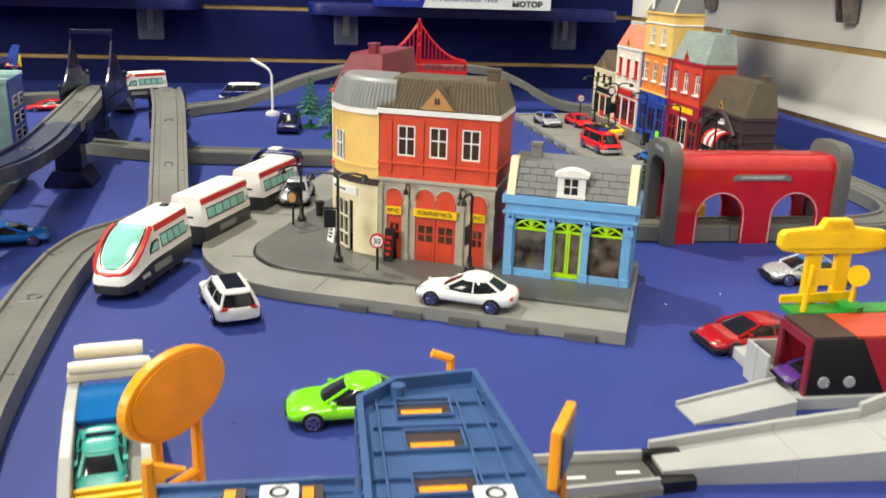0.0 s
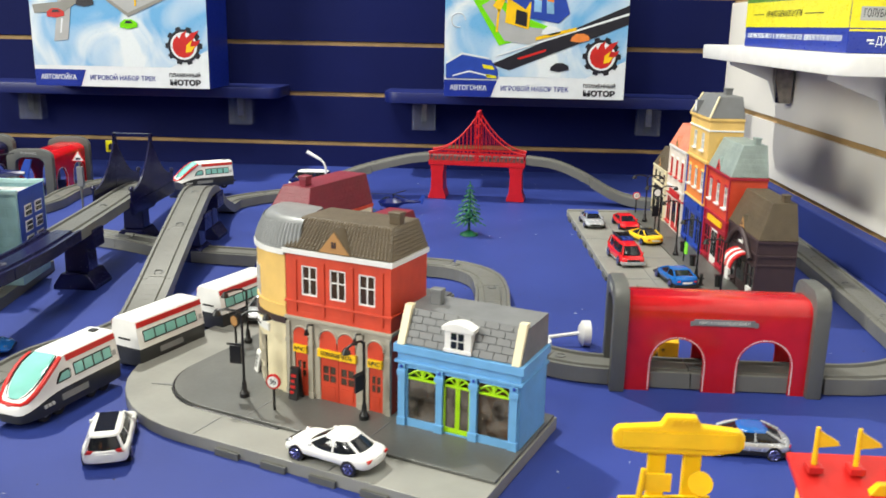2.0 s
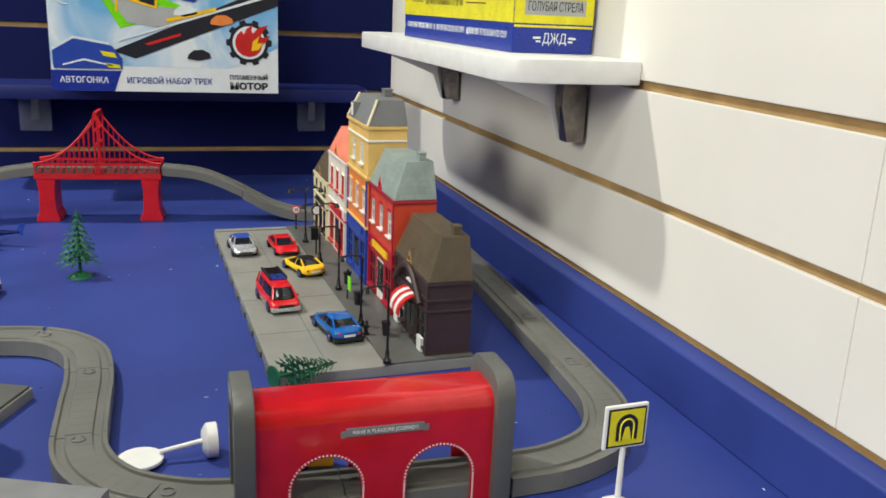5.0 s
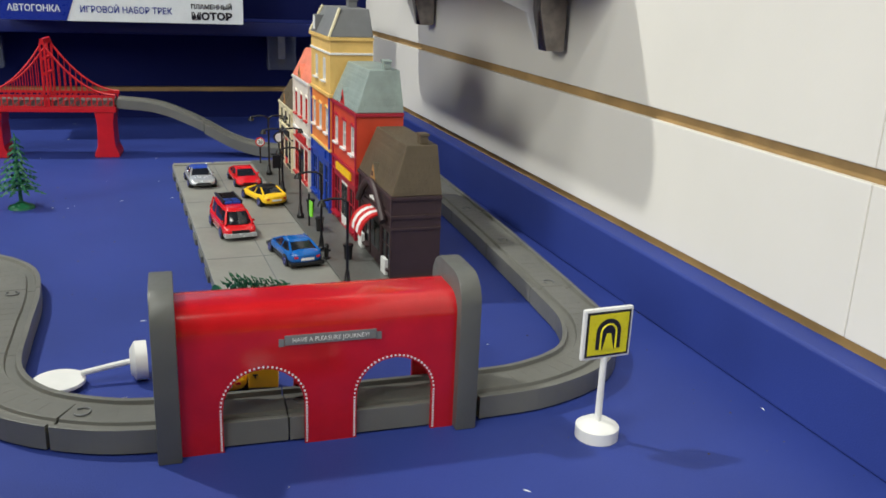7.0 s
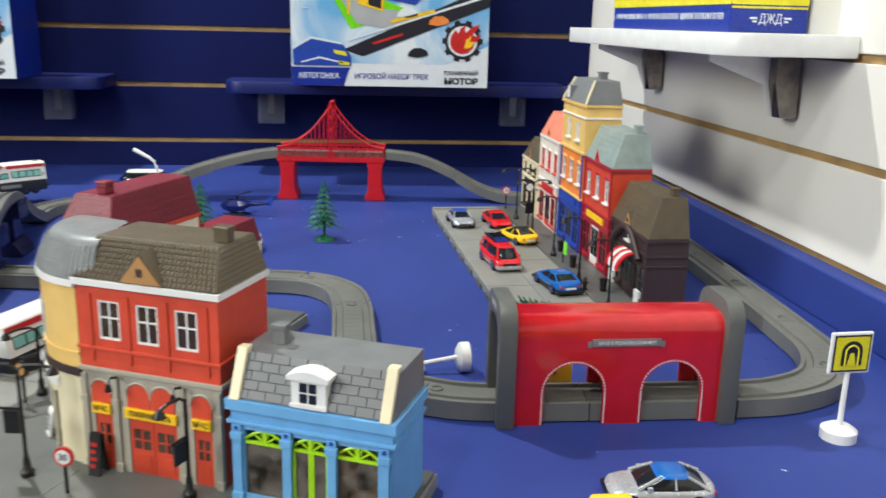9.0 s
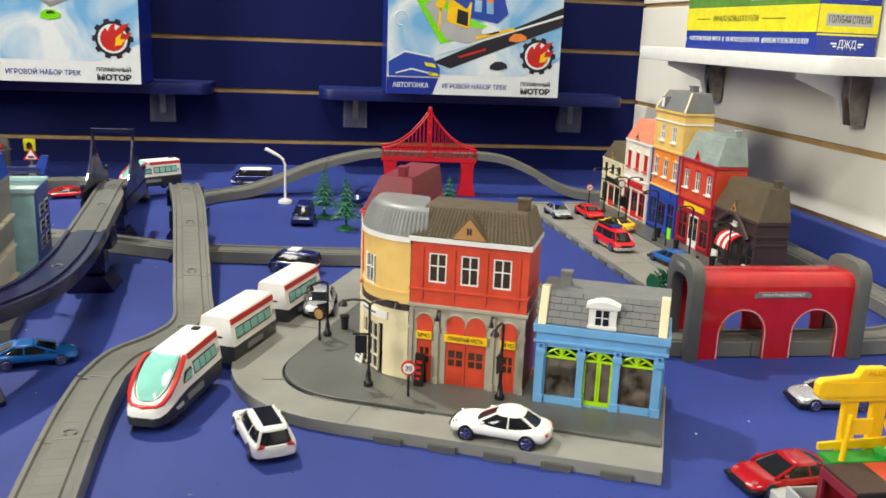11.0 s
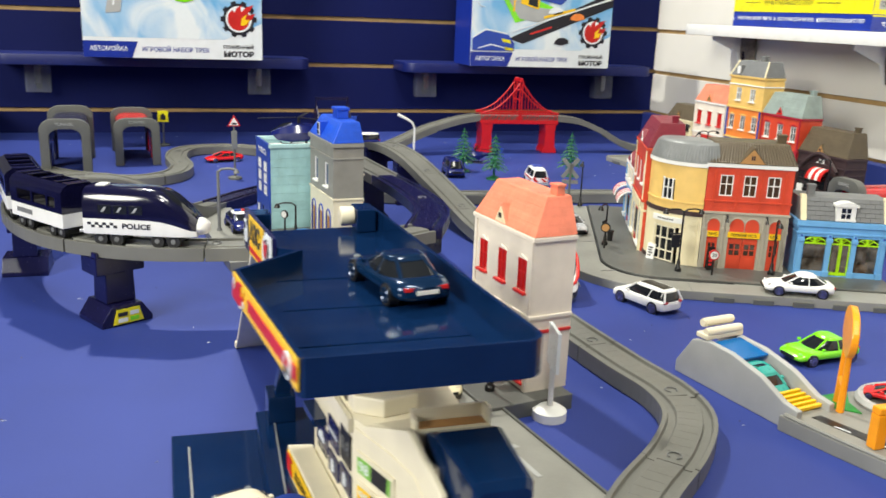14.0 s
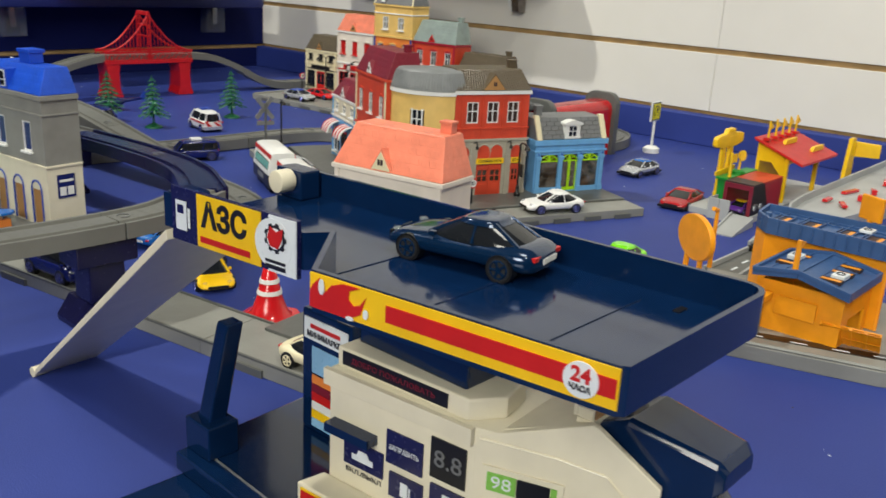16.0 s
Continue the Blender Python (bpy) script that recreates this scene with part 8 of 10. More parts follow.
        for x, z, c in ((0.60, 0.625, "aqua"), (0.71, 0.655, "red_plain"), (0.56, 0.37, "green_car"), (0.32, 0.50, "ink"), (0.15, 0.43, "red_plain"), (0.09, 0.68, "pale_blue"), (0.88, 0.83, "paper")):
            q("car_print", [(x - 0.05, z), (x - 0.047, z + 0.028), (x - 0.02, z + 0.05), (x + 0.02, z + 0.05), (x + 0.05, z + 0.03), (x + 0.05, z + 0.006), (x, z - 0.008)], c, 3)
            q("car_print_window", [(x - 0.02, z + 0.025), (x - 0.012, z + 0.042), (x + 0.015, z + 0.042), (x + 0.026, z + 0.027)], "ink", 4)
        q("inset", [(0.80, 0.86), (0.95, 0.86), (0.95, 1.0), (0.80, 1.0)], "box_blue", 2)
    return e


track_box(pose(-0.1144, 1.642, 0.1564, 0, 0, 0), 0.309, 0.273, 0.105, "АВТОГОНКА", "white and blue toy race track box on a shelf", "race")
track_box(pose(-0.8385, 1.642, 0.1589, 0, 0, 0), 0.313, 0.277, 0.115, "АВТОМОЙКА", "white and blue toy car wash box on a shelf", "wash")


def train_box():
    """The toy train box on the white shelf: a long side and an end that can be seen."""
    e = thing("toy_box", pose(0.3245, 1.4054, 0.2549, 0, 0, -87.5), "green, yellow and blue toy train box on the white shelf", "toy box", "toy boxes")
    w, d, h = 0.335, 0.080, 0.275
    part("carton", Shape().box(0, w, 0, d, 0, h), "box_blue", e, "blue carton", bevel=0.0006)
    f = part("long_side", Shape().box(0.0004, w - 0.0004, -0.0008, -0.0001, 0.026, 0.058), "box_yellow", e, "yellow band")
    words("НАЧАЛО БОЛЬШОГО ПУТИ", 0.0105, "ink", f, upright(w * 0.43, -0.0010, 0.042), width=w * 0.36)
    part("rule", Shape().box(w * 0.10, w * 0.22, -0.0012, -0.0009, 0.0415, 0.0425).box(w * 0.64, w * 0.80, -0.0012, -0.0009, 0.0415, 0.0425), "ink", f)
    b = part("lower_print", Shape().box(0.002, 0.003, -0.0008, -0.0001, 0.01, 0.016), "paper", e)
    for t, x, ww in (("РЕАЛИСТИЧНЫЕ ЗВУКОВЫЕ ЭФФЕКТЫ", 0.18, 0.28), ("МАГНИТНАЯ СЦЕПКА ВАГОНОВ", 0.50, 0.26), ("ДВИЖЕНИЕ ПО РЕЛЬСАМ И ПО ПОЛУ", 0.81, 0.30)):
        words(t, 0.0085, "paper", b, upright(w * x, -0.0004, 0.0145), width=w * ww)
    for x in (0.345, 0.655):
        part("dot", Shape().box(w * x - 0.0012, w * x + 0.0012, -0.0006, -0.0001, 0.0115, 0.0175), "paper", e)
    g = part("meadow", Shape().box(0.0004, w - 0.0004, -0.0008, -0.0001, 0.0585, h - 0.0004), "box_green", e, "green printed meadow")
    part("inset", Shape().box(w * 0.56, w - 0.004, -0.0013, -0.0009, 0.092, h - 0.01), "box_blue", g, "blue picture of the track layout", bevel=0.0002)
    part("inset_line", Shape().box(w * 0.575, w - 0.008, -0.0017, -0.0014, 0.097, 0.0985).box(w * 0.575, w * 0.58, -0.0017, -0.0014, 0.0985, h - 0.02), "paper", g)
    for k in range(6):
        x = w * 0.545 + k * 0.0178
        c = part("icon_card", Shape().box(x, x + 0.0145, -0.0013, -0.0009, 0.065, 0.0885), "paper", g, bevel=0.0002)
        part("icon_field", Shape().box(x + 0.0010, x + 0.0135, -0.0017, -0.0014, 0.0662, 0.0873), "box_blue", c)
        part("icon_mark", Shape().box(x + 0.004, x + 0.0105, -0.0021, -0.0018, 0.077, 0.0845).box(x + 0.005, x + 0.0095, -0.0021, -0.0018, 0.0685, 0.0715), "paper", c)
    part("train_print", Shape().prism([(0.002, 0.14), (0.06, 0.10), (0.10, 0.12), (0.09, 0.20), (0.002, 0.24)], -0.0013, -0.0009, "y"), "slate", g)
    part("badge", Shape().box(0.012, 0.040, -0.0013, -0.0009, 0.084, 0.106), "paper", g, "white badge with red bars")
    part("badge_bar", Shape().box(0.0135, 0.0385, -0.0017, -0.0014, 0.087, 0.094).box(0.0135, 0.0385, -0.0017, -0.0014, 0.096, 0.103), "red_plain", g)
    # the end that faces the table's front
    n = part("end_band", Shape().box(w + 0.0001, w + 0.0008, 0.0004, d - 0.0004, 0.026, 0.058), "box_yellow", e, "yellow band")
    part("end_rule", Shape().box(w + 0.0001, w + 0.0006, 0.0004, d - 0.0004, 0.0225, 0.0245), "box_yellow", e)
    p = part("end_label", Shape().box(w + 0.0009, w + 0.0012, 0.010, 0.071, 0.0335, 0.0475), "lgrey", n, "silver title plate")
    side = Matrix.Rotation(radians(90), 4, "Z")
    words("ГОЛУБАЯ СТРЕЛА", 0.0115, "ink", p, Matrix.Translation((w + 0.0014, 0.0405, 0.0405)) @ side @ FRONT, width=0.055)
    words("ДЖД", 0.0125, "paper", e, Matrix.Translation((w + 0.0003, 0.0415, 0.0125)) @ side @ FRONT, width=0.024)
    for ya, yb, za, zb in ((0.020, 0.0275, 0.0125, 0.0145), (0.0555, 0.063, 0.0125, 0.0145), (0.023, 0.0275, 0.0095, 0.0112), (0.0555, 0.060, 0.0095, 0.0112)):
        part("wing", Shape().box(w + 0.0001, w + 0.0004, ya, yb, za, zb), "paper", e)
    c = part("contents_panel", Shape().prism([(0.010, 0.083), (0.022, 0.066), (0.060, 0.064), (0.076, 0.070), (0.079, 0.10), (0.079, h - 0.006), (0.010, h - 0.006)], w + 0.0001, w + 0.0006, "x"), "paper", e, "white panel with pictured track pieces")
    for y0, y1, z0, z1, m in ((0.024, 0.042, 0.098, 0.107, "slate"), (0.040, 0.066, 0.086, 0.094, "slate"), (0.026, 0.033, 0.080, 0.096, "slate"), (0.044, 0.056, 0.072, 0.080, "red_plain"), (0.030, 0.042, 0.114, 0.122, "red_plain"), (0.03, 0.06, 0.135, 0.145, "slate"), (0.03, 0.06, 0.155, 0.163, "slate")):
        part("piece_print", Shape().box(w + 0.0007, w + 0.0010, y0, y1, z0, z1), m, c)
    return e


train_box()


# ---- filling station ----
def tray(parent, name, poly, z0, z1, mat, t=0.002, floor=0.003, gaps=()):
    """A floor with an upright rim round a polygon, open along the one side in gaps."""
    n = len(poly)
    P = [Vector((*p, 0)) for p in poly]
    turn = 1 if sum(P[i].x * P[(i + 1) % n].y - P[(i + 1) % n].x * P[i].y for i in range(n)) > 0 else -1
    def inward(i):
        d = (P[(i + 1) % n] - P[i]).normalized()
        return Vector((-d.y, d.x, 0)) * turn
    inner = []
    for i in range(n):
        a, b = inward(i - 1), inward(i)
        inner.append(P[i] + (a + b) * (t / max(1 + a.dot(b), 0.5)))
    base = part(name, Shape().prism([(p.x, p.y) for p in inner], z0, z0 + floor), mat, parent)
    first = (gaps[0] + 1) % n if gaps else 0
    order = [(first + k) % n for k in range(n)]
    verts = [(q.x, q.y, z) for i in order for q in (P[i], inner[i]) for z in (z0, z1)]
    faces = []
    for k in range(n if not gaps else n - 1):
        a, b = 4 * k, 4 * ((k + 1) % n)
        faces += [(a, b, b + 1, a + 1), (a + 1, b + 1, b + 3, a + 3), (a + 3, b + 3, b + 2, a + 2), (a + 2, b + 2, b, a)]
    if gaps:
        e_ = 4 * (n - 1)
        faces += [(0, 1, 3, 2), (e_, e_ + 2, e_ + 3, e_ + 1)]
    part("rim", Shape().add(verts, faces), mat, base, smooth=True)
    return base


def face_pose(a, b, z, along=0.5, out=0.0):
    """Lettering pose on the upright face that runs from a to b (seen from outside, a is on the left)."""
    d = Vector((b[0] - a[0], b[1] - a[1], 0))
    u = d.normalized()
    n = Vector((u.y, -u.x, 0))
    o = Vector((a[0], a[1], z)) + d * along + n * out
    m = Matrix.Identity(4)
    m.col[0], m.col[1], m.col[2], m.col[3] = (*u, 0), (0, 0, 1, 0), (*n, 0), (*o, 1)
    return m


def plate(parent, name, a, b, f0, f1, z0, z1, mat, out0=0.0001, out1=0.0006, label=""):
    """A thin plate on the face a-b between the fractions f0 and f1."""
    d = Vector((b[0] - a[0], b[1] - a[1], 0))
    u = d.normalized()
    n = Vector((u.y, -u.x, 0))
    p = [Vector((a[0], a[1], 0)) + d * f for f in (f0, f1)]
    lo = [p[0] + n * out0, p[1] + n * out0, p[1] + n * out1, p[0] + n * out1]
    return part(name, Shape().hexa([(q.x, q.y, z0) for q in lo], [(q.x, q.y, z1) for q in lo]), mat, parent, label)


STATION = Matrix.Translation((0.004, -0.0581, 0)) @ Matrix.Scale(1.02, 4)


def filling_station():
    e = thing("toy_filling_station", STATION, "glossy navy and ivory toy filling station with a rooftop deck", "filling station")
    base = part("base", Shape().prism([(-0.692, 0.485), (-0.690, 0.15), (-0.56, 0.13), (-0.556, 0.480)], 0, 0.0085), "navy_gloss", e, bevel=0.0012)
    part("island", Shape().prism([(-0.643, 0.488), (-0.652, 0.15), (-0.562, 0.13), (-0.556, 0.492)], 0.0086, 0.0175), "navy_gloss", e, bevel=0.0012)
    part("lane_mark", Shape().prism([(-0.683, 0.468), (-0.680, 0.17), (-0.6788, 0.17), (-0.6818, 0.468)], 0.0086, 0.0090), "slate", base)
    part("kerb_line", Shape().prism([(-0.634, 0.470), (-0.641, 0.300), (-0.640, 0.300), (-0.633, 0.470)], 0.0176, 0.0180), "slate", base)
    post = part("post", Shape().box(-0.637, -0.621, 0.469, 0.488, 0.0177, 0.034), "navy_gloss", e, bevel=0.0008)
    part("pole", Shape().hexa([(-0.6340, 0.4745, 0.0290), (-0.6245, 0.4745, 0.0290), (-0.6245, 0.4840, 0.0290), (-0.6340, 0.4840, 0.0290)], [(-0.6225, 0.4735, 0.0790), (-0.6140, 0.4735, 0.0790), (-0.6140, 0.4820, 0.0790), (-0.6225, 0.4820, 0.0790)]), "navy_gloss", post, bevel=0.0010)
    # pump housing
    P1, P2, P3, P4, P5 = (-0.620, 0.407), (-0.6135, 0.336), (-0.5955, 0.2846), (-0.566, 0.290), (-0.560, 0.407)
    P6 = (-0.5918, 0.2738)
    zt = 0.083
    body = part("pump_housing", Shape().prism([P1, P2, P3, P4, P5], 0.0177, zt), "ivory", e, "ivory pump housing", bevel=0.0016, smooth=True)
    h1, h2, h3 = (-0.6175, 0.405), (-0.6130, 0.340), (-0.6010, 0.332)
    part("head", Shape().prism([h1, h2, h3, (-0.5845, 0.336), (-0.5840, 0.405)], zt + 0.0001, 0.0918), "ivory", body, bevel=0.001)
    plate(body, "display", h1, h2, 0.05, 0.86, 0.0850, 0.0908, "black", 0.0002, 0.0006, "dark display strip")
    words("ДОБРО ПОЖАЛОВАТЬ", 0.0032, "maroon", body, face_pose(h1, h2, 0.0879, 0.45, 0.0008), width=0.042)
    plate(body, "shelf_front", P1, P2, -0.01, 1.0, zt - 0.0070, zt - 0.0002, "ivory", 0.0002, 0.0026)
    plate(body, "lever", P1, P2, 0.05, 0.37, zt - 0.0250, zt - 0.0212, "navy_gloss", 0.0002, 0.0065)
    a = plate(body, "switch_label", P1, P2, 0.13, 0.42, 0.0440, 0.0552, "sign_navy", 0.0002, 0.0008, "blue switch label")
    words("ВКЛ./ВЫКЛ", 0.0030, "ink", body, face_pose(P1, P2, 0.0412, 0.275, 0.0004), width=0.0185)
    part("car_symbol", Shape().box(-0.0055, 0.0055, -0.0022, 0.0003, 0, 0.0003).prism([(-0.003, 0.0004), (0.0035, 0.0004), (0.002, 0.0026), (-0.002, 0.0026)], 0, 0.0003).moved(face_pose(P1, P2, 0.0496, 0.275, 0.001)), "paper", a)
    b = plate(body, "fill_label", P1, P2, 0.44, 0.69, 0.0530, 0.0672, "sign_navy", 0.0002, 0.0008, "blue label")
    words("ЗАПРАВИТЬ", 0.0030, "paper", b, face_pose(P1, P2, 0.0602, 0.565, 0.001), width=0.0145)
    c = plate(body, "counter", P1, P2, 0.74, 0.965, 0.0558, 0.0725, "black", 0.0002, 0.0008, "black digit display")
    words("8.8", 0.0098, "slate", c, face_pose(P1, P2, 0.0642, 0.855, 0.001), width=0.0125)
    for f, z in ((0.585, 0.0445), (0.865, 0.0480)):
        k = plate(body, "key", P1, P2, f - 0.115, f + 0.115, z - 0.0052, z + 0.0052, "sign_navy", 0.0002, 0.0012, "blue pump key")
        part("pump_symbol", Shape().box(-0.002, 0.0015, -0.003, 0.003, 0, 0.0003).moved(face_pose(P1, P2, z, f, 0.0014)), "paper", k)
        part("pump_hose", Shape().box(0.002, 0.0028, -0.002, 0.002, 0, 0.0003).moved(face_pose(P1, P2, z, f, 0.0014)), "paper", k)
    s1, s2 = (-0.633, 0.411), (-0.627, 0.348)
    part("step", Shape().prism([s1, s2, (-0.6146, 0.344), (-0.6204, 0.409)], 0.0177, 0.034), "ivory", body, bevel=0.0008)
    st = plate(body, "price_strip", s1, s2, 0.04, 0.92, 0.0215, 0.0325, "yel", 0.0002, 0.0008, "yellow welcome strip with red flames")
    part("flame", Shape().prism([(-0.006, -0.0048), (0.005, -0.0048), (0.002, 0.001), (0.006, 0.0048), (-0.006, 0.0048)], 0, 0.0003).moved(face_pose(s1, s2, 0.027, 0.145, 0.001)), "red_plain", st)
    words("ДОБРО П", 0.006, "ink", st, face_pose(s1, s2, 0.027, 0.55, 0.001), width=0.030)
    for z, col, t in ((0.0640, "price_green", "98"), (0.0500, "yel", "95"), (0.0360, "sign_navy", "92")):
        fr = plate(body, "price_frame", P2, P3, 0.07, 0.62, z - 0.0056, z + 0.0056, "ivory", 0.0002, 0.0010, "ivory framed price display")
        plate(fr, "price_tag", P2, P3, 0.11, 0.31, z - 0.0036, z + 0.0036, col, 0.0012, 0.0016)
        plate(fr, "price_screen", P2, P3, 0.315, 0.535, z - 0.0036, z + 0.0036, "black", 0.0012, 0.0016)
        plate(fr, "price_end", P2, P3, 0.54, 0.58, z - 0.0036, z + 0.0036, col, 0.0012, 0.0016)
        words(t, 0.0068, "paper", fr, face_pose(P2, P3, z, 0.21, 0.0018), width=0.0075)
    # the raised cheek at the end of the slanted face, with slots in it
    cheek = part("cheek", Shape().prism([(0, 0.0178), (0, 0.0805), (0.010, 0.0832), (0.0410, 0.0945), (0.0432, 0.0938), (0.0655, 0.0771), (0.0655, 0.0178)], -0.0030, 0.0).moved(face_pose(P2, P6, 0, 0.0, 0.0001)), "ivory", body, "ivory side cheek", bevel=0.0006)
    edge = face_pose(P2, P6, 0, 0.0, 0.0004)
    part("panel_edge", Shape().wire([edge @ Vector((a_, z_, 0)) for a_, z_ in [(0.002, 0.0790)] + [(0.030, 0.0790), (0.0475, 0.0770), (0.0575, 0.0680), (0.0575, 0.022)]], 0.0005, 6), "ivory", cheek)
    for a_ in (0.0445, 0.0505):
        part("pump_slot", Shape().box(a_ - 0.0011, a_ + 0.0011, 0.030, 0.060, 0.0003, 0.0012).moved(face_pose(P2, P6, 0, 0.0, 0.0)), "ivory", cheek, bevel=0.0003)
    # sloping top between the head and the cheek
    part("top_wedge", Shape().hexa([(-0.6080, 0.328, 0.0831), (-0.575, 0.331, 0.0831), (-0.567, 0.299, 0.0831), (-0.5985, 0.2990, 0.0831)], [(-0.6075, 0.327, 0.0838), (-0.576, 0.330, 0.0840), (-0.567, 0.300, 0.0935), (-0.5975, 0.3000, 0.0930)]), "ivory", body, bevel=0.0006)
    # the open collar behind the hood
    part("collar", Shape().prism([(-0.5960, 0.3065), (-0.5640, 0.3045), (-0.5640, 0.2990), (-0.5958, 0.3005)], 0.0900, 0.0930).box(-0.5960, -0.5640, 0.3063, 0.3080, 0.0931, 0.0990).box(-0.5655, -0.5640, 0.2990, 0.3062, 0.0931, 0.1000).box(-0.5960, -0.5945, 0.3000, 0.3062, 0.0931, 0.0970), "ivory", body, "ivory hopper collar", bevel=0.0005)
    part("collar_mouth", Shape().box(-0.5940, -0.5660, 0.3000, 0.3058, 0.0931, 0.0936), "wood", body, "open hopper mouth")
    # the rounded navy hood and the chute below it
    rows = [(0.3005, -0.5920, -0.5625, 0.0350, 0.0915), (0.2900, -0.5905, -0.5620, 0.0440, 0.0962), (0.2600, -0.5850, -0.5610, 0.0780, 0.0905), (0.2572, -0.5835, -0.5622, 0.0806, 0.0872)]
    ck = part("screen_hood", Shape().loft([[(xl, y_, lo), (xl, y_, hi - 0.0022), (xl + 0.0008, y_, hi - 0.0006), (xl + 0.0026, y_, hi), (xr - 0.0030, y_, hi), (xr - 0.0008, y_, hi - 0.0009), (xr, y_, hi - 0.0028), (xr, y_, lo)] for y_, xl, xr, lo, hi in rows]), "navy_gloss", e, "glossy navy screen hood", bevel=0.0005)
    rows = [(0.2900, 0.0178, 0.0600), (0.2660, 0.0178, 0.0755), (0.2630, 0.0178, 0.0745), (0.2500, 0.0178, 0.0600), (0.2200, 0.0178, 0.0290), (0.2090, 0.0178, 0.0190)]
    part("chute", Shape().loft([[(-0.5850, y_, lo), (-0.5850, y_, max(hi - 0.002, lo + 0.0002)), (-0.5830, y_, hi), (-0.5685, y_, hi), (-0.5665, y_, max(hi - 0.002, lo + 0.0002)), (-0.5665, y_, lo)] for y_, lo, hi in rows]), "navy_gloss", ck, smooth=True)
    part("chute_line", Shape().wire([(-0.5770, 0.2630, 0.0747), (-0.5770, 0.2500, 0.0602), (-0.5770, 0.2200, 0.0292)], 0.0008, 6), "navy_gloss", ck)
    part("deck_column", Shape().box(-0.609, -0.574, 0.345, 0.402, 0.0919, 0.1286), "navy_gloss", e, bevel=0.001)
    # roof deck
    A, B, F, G = (-0.6605, 0.3690), (-0.6468, 0.2625), (-0.6380, 0.4010), (-0.6300, 0.3960)
    near = [(-0.5574 - 0.0090 + 0.0090 * math.sin(radians(a)), 0.2620 + 0.0090 - 0.0090 * math.cos(radians(a))) for a in (0, 22, 45, 68, 90)]
    deck = tray(e, "roof_deck", [A, (-0.6471, 0.2645), (-0.6452, 0.2622)] + near + [(-0.5725, 0.486), (-0.647, 0.480), F, G], 0.1287, 0.1430, "navy_gloss", 0.0019, 0.003, gaps=(8,))
    s = plate(e, "strip", A, B, 0.0, 0.990, 0.1307, 0.1424, "yel", 0.0002, 0.0007, "yellow strip with red flames and a red bar")
    plate(s, "red_bar", A, B, 0.29, 0.985, 0.1340, 0.1394, "red_plain", 0.0008, 0.0012)
    fl = [(-0.0125, -0.0056), (0.0035, -0.0056), (0.0085, -0.0030), (0.0105, 0.0030), (0.0082, 0.0000), (0.0055, -0.0010), (0.0035, 0.0008), (0.0040, 0.0036), (0.0080, 0.0053), (0.0010, 0.0052), (-0.0035, 0.0035), (-0.0068, -0.0002), (-0.0088, 0.0008), (-0.0085, 0.0048), (-0.0115, 0.0018), (-0.0125, -0.0005)]
    part("flame", Shape().prism(fl, 0, 0.0004).moved(face_pose(A, B, 0.1366, 0.120, 0.0008)), "red_plain", s, "red flame shape with curled tongues")
    for x_, z_, w_, h_ in ((-0.0073, 0.0022, 0.0012, 0.0026), (0.0108, -0.0022, 0.0010, 0.0016), (0.0045, -0.0052, 0.0016, 0.0007)):
        part("spark", Shape().tube((0, 0, 0), (0, 0, 0.0003), 1.0, 1.0, 14).moved(face_pose(A, B, 0.1366, 0.120, 0.0013) @ Matrix.Translation((x_, z_, 0)) @ Matrix.Diagonal((w_, h_, 1, 1))), "paper", s)
    r_ = part("roundel", Shape().tube((0, 0, 0), (0, 0, 0.0005), 0.0051, 0.0051, 28).moved(face_pose(A, B, 0.1366, 0.895, 0.0013)), "paper", s, "white roundel")
    words("24", 0.0058, "red_plain", r_, face_pose(A, B, 0.1380, 0.895, 0.0020), bold=0.0002)
    words("ЧАСА", 0.0023, "ink", r_, face_pose(A, B, 0.1343, 0.895, 0.0020), bold=0.0001)
    # the name sign on the notch of the deck
    a, b = (-0.6480, 0.4725), (-0.6405, 0.4015)
    n_ = Vector((b[1] - a[1], -(b[0] - a[0]), 0)).normalized()
    q = [(a[0], a[1]), (b[0], b[1]), (b[0] - n_.x * 0.002, b[1] - n_.y * 0.002), (a[0] - n_.x * 0.002, a[1] - n_.y * 0.002)]
    z0, z1 = 0.1255, 0.1475
    sg = part("name_sign", Shape().prism(q, z0, z1), "sign_navy", e, "dark blue, yellow and white station sign")
    y = plate(sg, "yellow_field", a, b, 0.23, 0.74, z0 + 0.0004, z1 - 0.0004, "yel", 0.0002, 0.0006)
    wf = plate(sg, "white_field", a, b, 0.80, 0.999, z0 + 0.0002, z1 - 0.0002, "paper", 0.0002, 0.0006)
    part("white_round", Shape().tube((0, 0, 0), (0, 0, 0.0001), 0.0097, 0.0097, 32).moved(face_pose(a, b, 0.1365, 0.835, 0.00065)), "paper", wf)
    words("АЗС", 0.0136, "ink", y, face_pose(a, b, 0.1390, 0.455, 0.0008), bold=0.00055, width=0.0265)
    plate(y, "red_line", a, b, 0.26, 0.66, 0.1281, 0.1305, "red_plain", 0.0007, 0.0010)
    m = face_pose(a, b, 0.1365, 0.115, 0.0006)
    part("pump_symbol", Shape().box(-0.0045, 0.002, -0.006, 0.006, 0, 0.0003).moved(m), "paper", sg)
    part("pump_hose", Shape().box(0.0028, 0.0040, -0.0045, 0.0035, 0, 0.0003).moved(m), "paper", sg)
